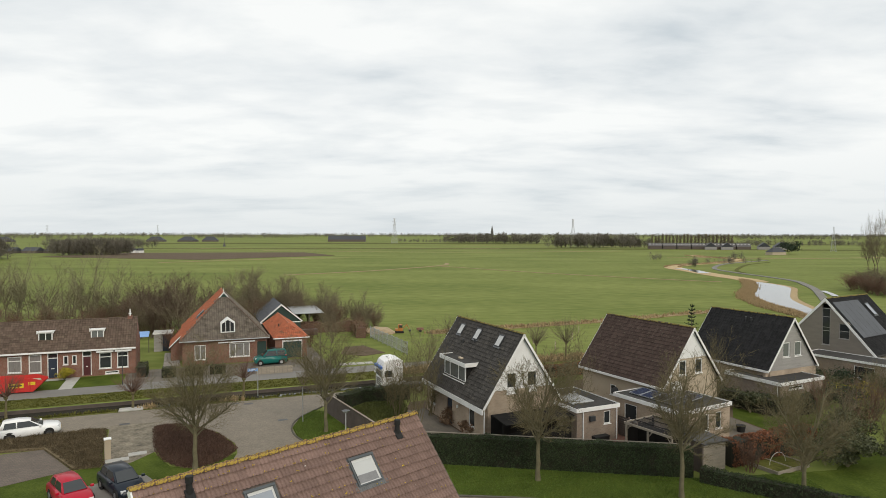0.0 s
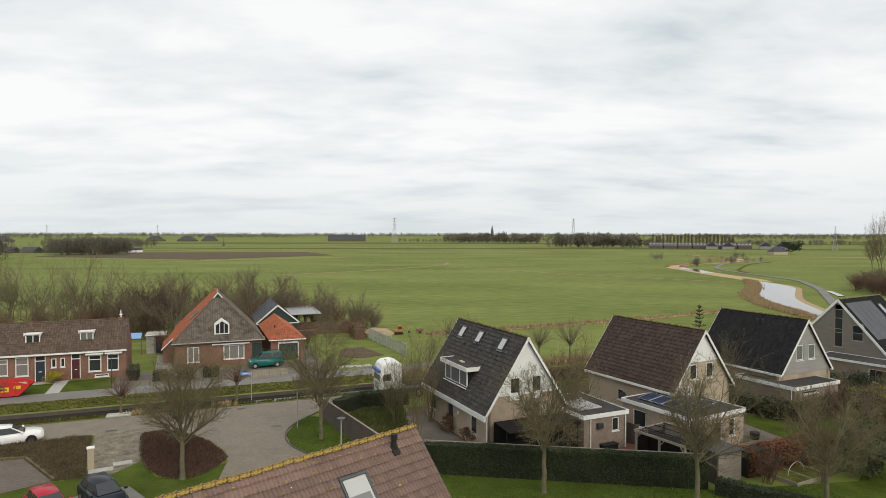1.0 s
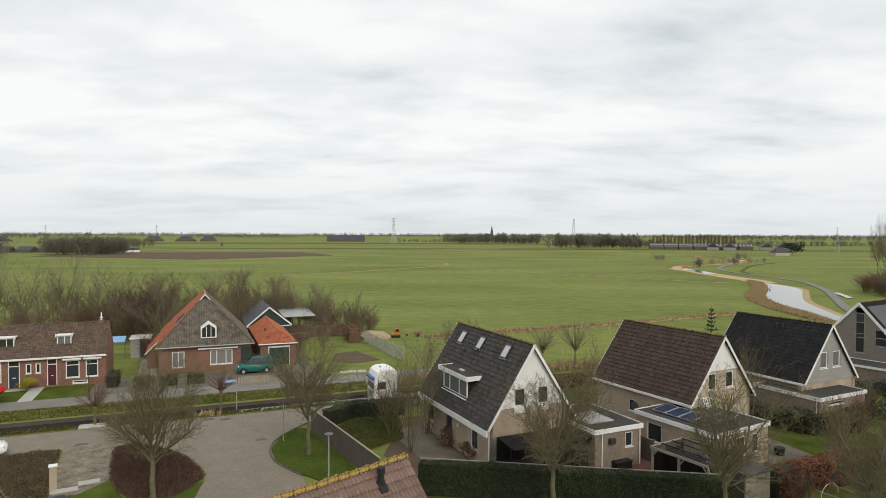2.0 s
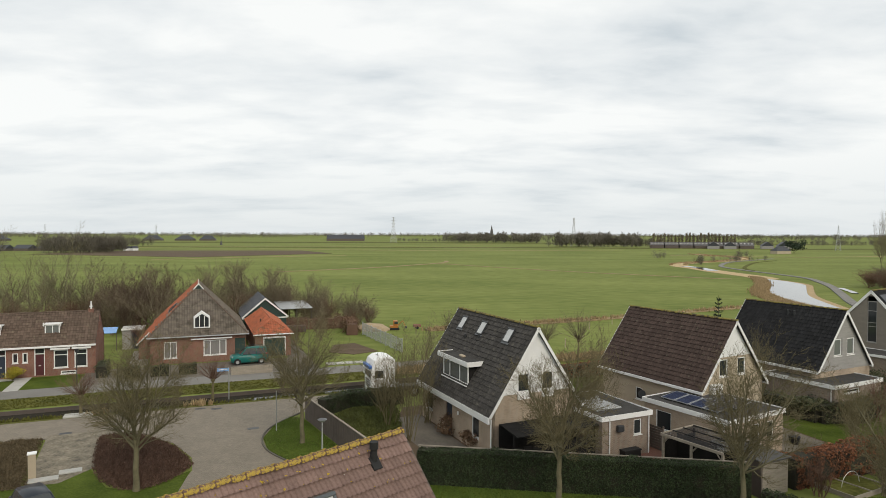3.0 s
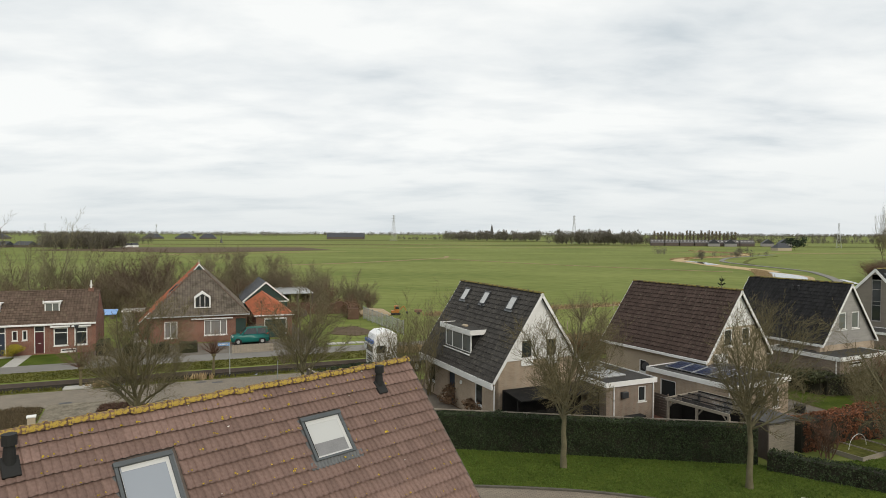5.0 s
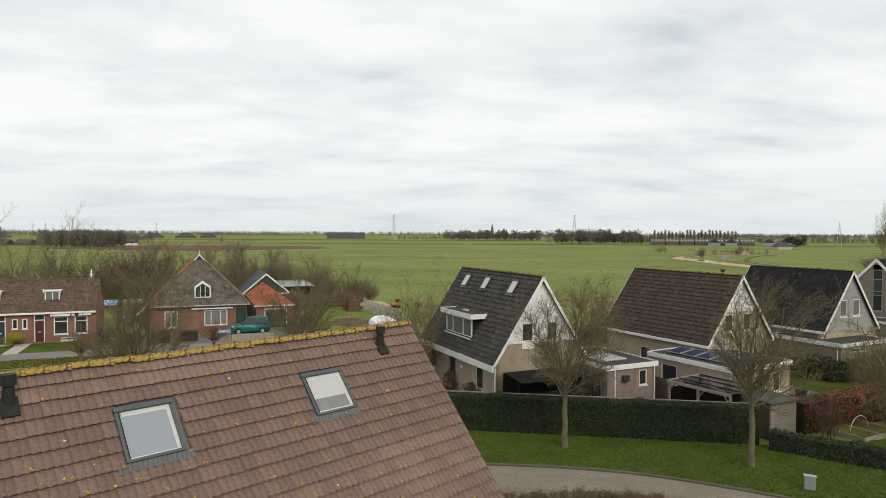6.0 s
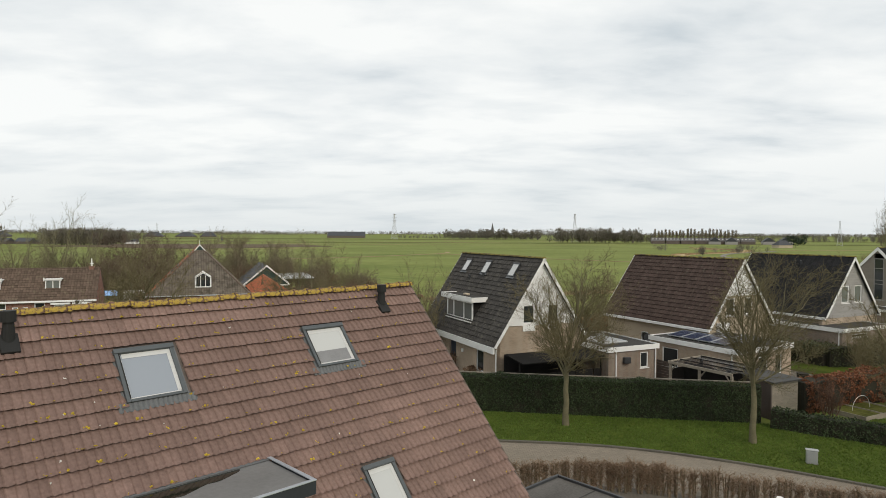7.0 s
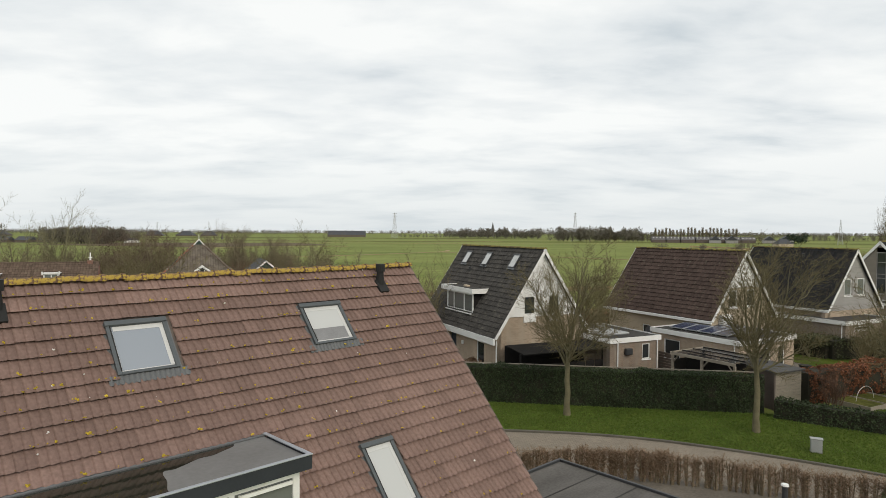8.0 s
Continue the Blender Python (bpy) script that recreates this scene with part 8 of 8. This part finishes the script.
for i in range(1, 23):
    c = copy_thing(pp, pose(222 + 3.35 * i + r.uniform(-0.4, 0.4), 668 - 1.1 * i, 0, 0, 0, r.uniform(0, 360)))
    s = r.uniform(0.85, 1.08)
    c.scale = (1.1, 1.1, s)


def far_barn(x, y, ang, length, width, eave, ridge, label, name="far_barn", roof=None, wall=None, lights=0, group=""):
    e = thing(name, pose(x, y, 0, 0, 0, ang), label, "barn", group)
    hip = length * 0.28 if name == "far_house" else 0.0
    part("wall", box(0.2, length - 0.2, -width / 2 + 0.2, width / 2 - 0.2, 0, eave), wall or BROWNWOOD, e)
    rf = part("roof", add_solid(bmesh.new(), [(0, -width / 2, eave - 0.1), (0, width / 2, eave - 0.1), (hip, 0, ridge), (length, -width / 2, eave - 0.1), (length, width / 2, eave - 0.1), (length - hip, 0, ridge)], [(0, 1, 2), (3, 5, 4), (0, 2, 5, 3), (1, 4, 5, 2), (0, 3, 4, 1)]), roof or FARDARK, e)
    for i in range(lights):
        t = (i + 0.5) / lights * length
        part("rooflight", box(t - 0.5, t + 0.5, -width * 0.3, -width * 0.2, (eave + ridge) / 2 - 0.1, (eave + ridge) / 2 + 0.6), WHITE, rf)
    return e


for i in range(7):
    far_barn(212 + i * 13.5, 650 - i * 3.4, -14, 13.2, 12, 3.0, 6.2, "long low grey-roofed stable shed with small rooflights", lights=4, roof=FARROOF, group="stable sheds")
for i, (x, y) in enumerate(((262, 615), (276, 610), (318, 622), (332, 618), (346, 640))):
    far_barn(x, y, 68, 20, 11, 3.0, 7.0, "grey-roofed shed with pale gable", wall=GREYBOARD, group="gabled sheds")
far_barn(244, 470, 10, 12, 8, 2.2, 5.6, "grey-roofed far house with pale walls beside dark trees", "far_house", wall=CREAM)
far_barn(-205, 1130, 4, 66, 22, 4, 11, "large grey-roofed far barn in the meadow")
for x, y, a, l in ((-512, 1090, 10, 34), (-455, 1090, -8, 34), (-420, 1100, 15, 30), (-720, 1000, 5, 40), (-330, 590, 20, 12)):
    far_barn(x, y, a, l * 0.9, 16, 2.4, 9, "dark-roofed far farmhouse among trees", "far_house", group="far farms")
for i, (x, y, l) in enumerate(((-352, 480, 15), (-335, 476, 13), (-319, 480, 12), (-304, 484, 13))):
    far_barn(x, y, 5 - 4 * i, l, 11, 1.9, 4.6, "low dark shed behind the copse", group="dark sheds")
for x, y in ((-243, 488), (-238, 489)):
    far_barn(x, y, 60, 5, 3.5, 2.0, 3.6, "small white-gabled hut beside the copse", "far_hut", wall=WHITE, group="white huts")
leafy("far_evergreen", 266, 482, 11, 14, 900, 1.3, NEEDLE, "dark round evergreen beside the far house", 99, "tree")
csp = thing("church", pose(115, 1480, 0), "distant church with a slender spire", "church")
part("tower", box(-3, 3, -3, 3, 0, 18), FARROOF, csp)
part("spire", cyl((0, 0, 18), (0, 0, 34), 3.4, 0.1, 8), FARROOF, csp)
wm = thing("small_windmill", pose(-250, 720, 0), "small grey drainage windmill in the meadow", "windmill")
part("tower", cyl((0, 0, 0), (0, 0, 4.5), 1.6, 0.7, 8), FARROOF, wm)
part("mast", cyl((0, 0, 4.5), (0, 0, 10), 0.25, 0.15, 6), FARROOF, wm)


def pylon(x, y, h, ang):
    e = thing("power_pylon", pose(x, y, 0, 0, 0, ang), "grey steel lattice power pylon in the fields", "pylon", "power pylons")
    st = Sticks()
    n = 9
    lvl = [(h * i / n, (3.2 - 2.6 * min(i / n / 0.85, 1)) * h / 34) for i in range(n + 1)]
    cs_ = ((-1, -1), (1, -1), (1, 1), (-1, 1))
    t = 0.13 * h / 34
    for (z0, w0), (z1, w1) in zip(lvl, lvl[1:]):
        for i in range(4):
            a, b = cs_[i], cs_[(i + 1) % 4]
            st.add(Vector((a[0] * w0, a[1] * w0, z0)), Vector((a[0] * w1, a[1] * w1, z1)), t, t, 3)
            st.add(Vector((a[0] * w0, a[1] * w0, z0)), Vector((b[0] * w1, b[1] * w1, z1)), t * 0.6, t * 0.6, 3)
            st.add(Vector((b[0] * w0, b[1] * w0, z0)), Vector((a[0] * w1, a[1] * w1, z1)), t * 0.6, t * 0.6, 3)
    st.make("lattice", GALV, e)
    for z in (0.74, 0.86, 0.97):
        s2 = Sticks()
        w = h * 0.16 if z != 0.86 else h * 0.2
        for s in (-1, 1):
            s2.add(Vector((0, 0, h * z + 0.9)), Vector((s * w, 0, h * z)), t, t * 0.6, 3)
            s2.add(Vector((0, 0, h * z)), Vector((s * w, 0, h * z)), t, t * 0.6, 3)
        s2.make("cross_arm", GALV, e)
    return e


for x, y, h in ((-73, 950, 38), (147, 712, 32), (348, 560, 22), (-1160, 2570, 44), (-1610, 2570, 44)):
    pylon(x, y, h, 62)

# ---- roof tiles of the near house, one by one ----
tv, tf = roll_tile(TW, G)
tile_me = bpy.data.meshes.new("tile")
tile_me.from_pydata(tv, [], tf)
tile_me.materials.append(TILE_N)
NCOL = int(round(N_L / TW))
STEP = N_L / NCOL
rng = random.Random(404)
vs, fs, k, singles = [], [], 0, 0
tva = np.array(tv)
nma = np.array(nm)
for row in range(ROWS):
    for col in range(NCOL):
        u, v = -N_L + (col + 0.5) * STEP, (row + 0.5) * G
        if not clear(u, v):
            continue
        off = (-N_L + col * STEP, row * G + rng.uniform(-0.007, 0.007), rng.uniform(-0.003, 0.004))
        tip = rng.uniform(-0.6, 0.6)
        if 2 <= row <= 12 and u > -11.2 and singles < 300 and (row < 11 or u > -6.0):
            t = new("tile", tile_me)
            t.parent = nroof
            t.matrix_basis = nm @ Matrix.Translation(off) @ Matrix.Scale(STEP / TW, 4, (1, 0, 0)) @ pose(0, 0, 0, 0, 0, tip * 0.3)
            singles += 1
        else:
            vs.append(tva * (STEP / TW, 1, 1) + off)
            fs += [tuple(i + k for i in f) for f in tf]
            k += len(tva)
pts = np.concatenate(vs) @ nma[:3, :3].T + nma[:3, 3]
rest = raw("tiling", pts, fs, TILE_N, nroof)
rest["kind"] = "stuff"
# ridge tiles, each a thing to lift
rng = random.Random(405)
rv, rf_ = [], []
for j in range(9):
    t = math.pi * j / 8
    for x, r in ((0, 0.14), (0.36, 0.138), (0.365, 0.168), (0.43, 0.17)):
        rv.append((x, math.cos(t) * r, math.sin(t) * r * 0.72))
for j in range(8):
    for q in range(3):
        rf_.append((4 * j + q, 4 * j + q + 1, 4 * j + q + 5, 4 * j + q + 4))
rf_ += [tuple(4 * j for j in range(9)), tuple(4 * j + 3 for j in range(9))]
ridge_me = bpy.data.meshes.new("ridge_tile")
ridge_me.from_pydata(rv, [], rf_)
ridge_me.materials.append(RIDGE_N)
n = int(N_L / 0.38)
for i in range(n):
    t = new("ridge_tile", ridge_me)
    t.parent = nroof
    t.matrix_basis = pose(-N_L - 0.06 + i * N_L / n, rng.uniform(-0.008, 0.008), N_R - 0.02 + rng.uniform(-0.012, 0.014), rng.uniform(-4, 4), rng.uniform(-1.4, 1.4), rng.uniform(-1.6, 1.6))
# lichen patches and bird droppings on the tiles
for name, mat, count, lo, hi in (("lichen", LICHEN, 640, 0.01, 0.028), ("droppings", DROPPING, 30, 0.008, 0.018)):
    vs, fs = [], []
    for _ in range(count):
        row = int(rng.random() ** 1.3 * ROWS)
        u = -N_L * rng.random() ** (0.75 if name == "lichen" else 1)
        v = (row + 1) * G - (abs(rng.gauss(0, 0.035)) if name == "lichen" else rng.uniform(0.02, 0.3))
        if not clear(u, v) or not clear(u, v + 0.1):
            continue
        s = rng.uniform(lo, hi) * (1.7 if rng.random() < 0.07 else 1)
        fx = ((u + N_L) / STEP) % 1
        w = 0.035 + 0.035 * (v / G % 1) + (0.018 if fx % 0.5 < 0.22 else 0.0)
        for b in range(rng.randint(1, 3)):
            du, dv = (rng.gauss(0, s), rng.gauss(0, s * 0.6)) if b else (0, 0)
            c = len(vs)
            vs.append(tuple(nm @ Vector((u + du, min(v + dv, (row + 1) * G + 0.0), w + 0.012))))
            m_ = 8
            for q in range(m_):
                a = 6.283 * q / m_
                rr = s * rng.uniform(0.65, 1.15)
                vs.append(tuple(nm @ Vector((u + du + math.cos(a) * rr, min(v + dv + math.sin(a) * rr, (row + 1) * G + 0.004), w - 0.012))))
            fs += [(c, c + 1 + q, c + 1 + (q + 1) % m_) for q in range(m_)]
    ob = raw(name, vs, fs, mat, nroof)
    ob["kind"] = "stuff"
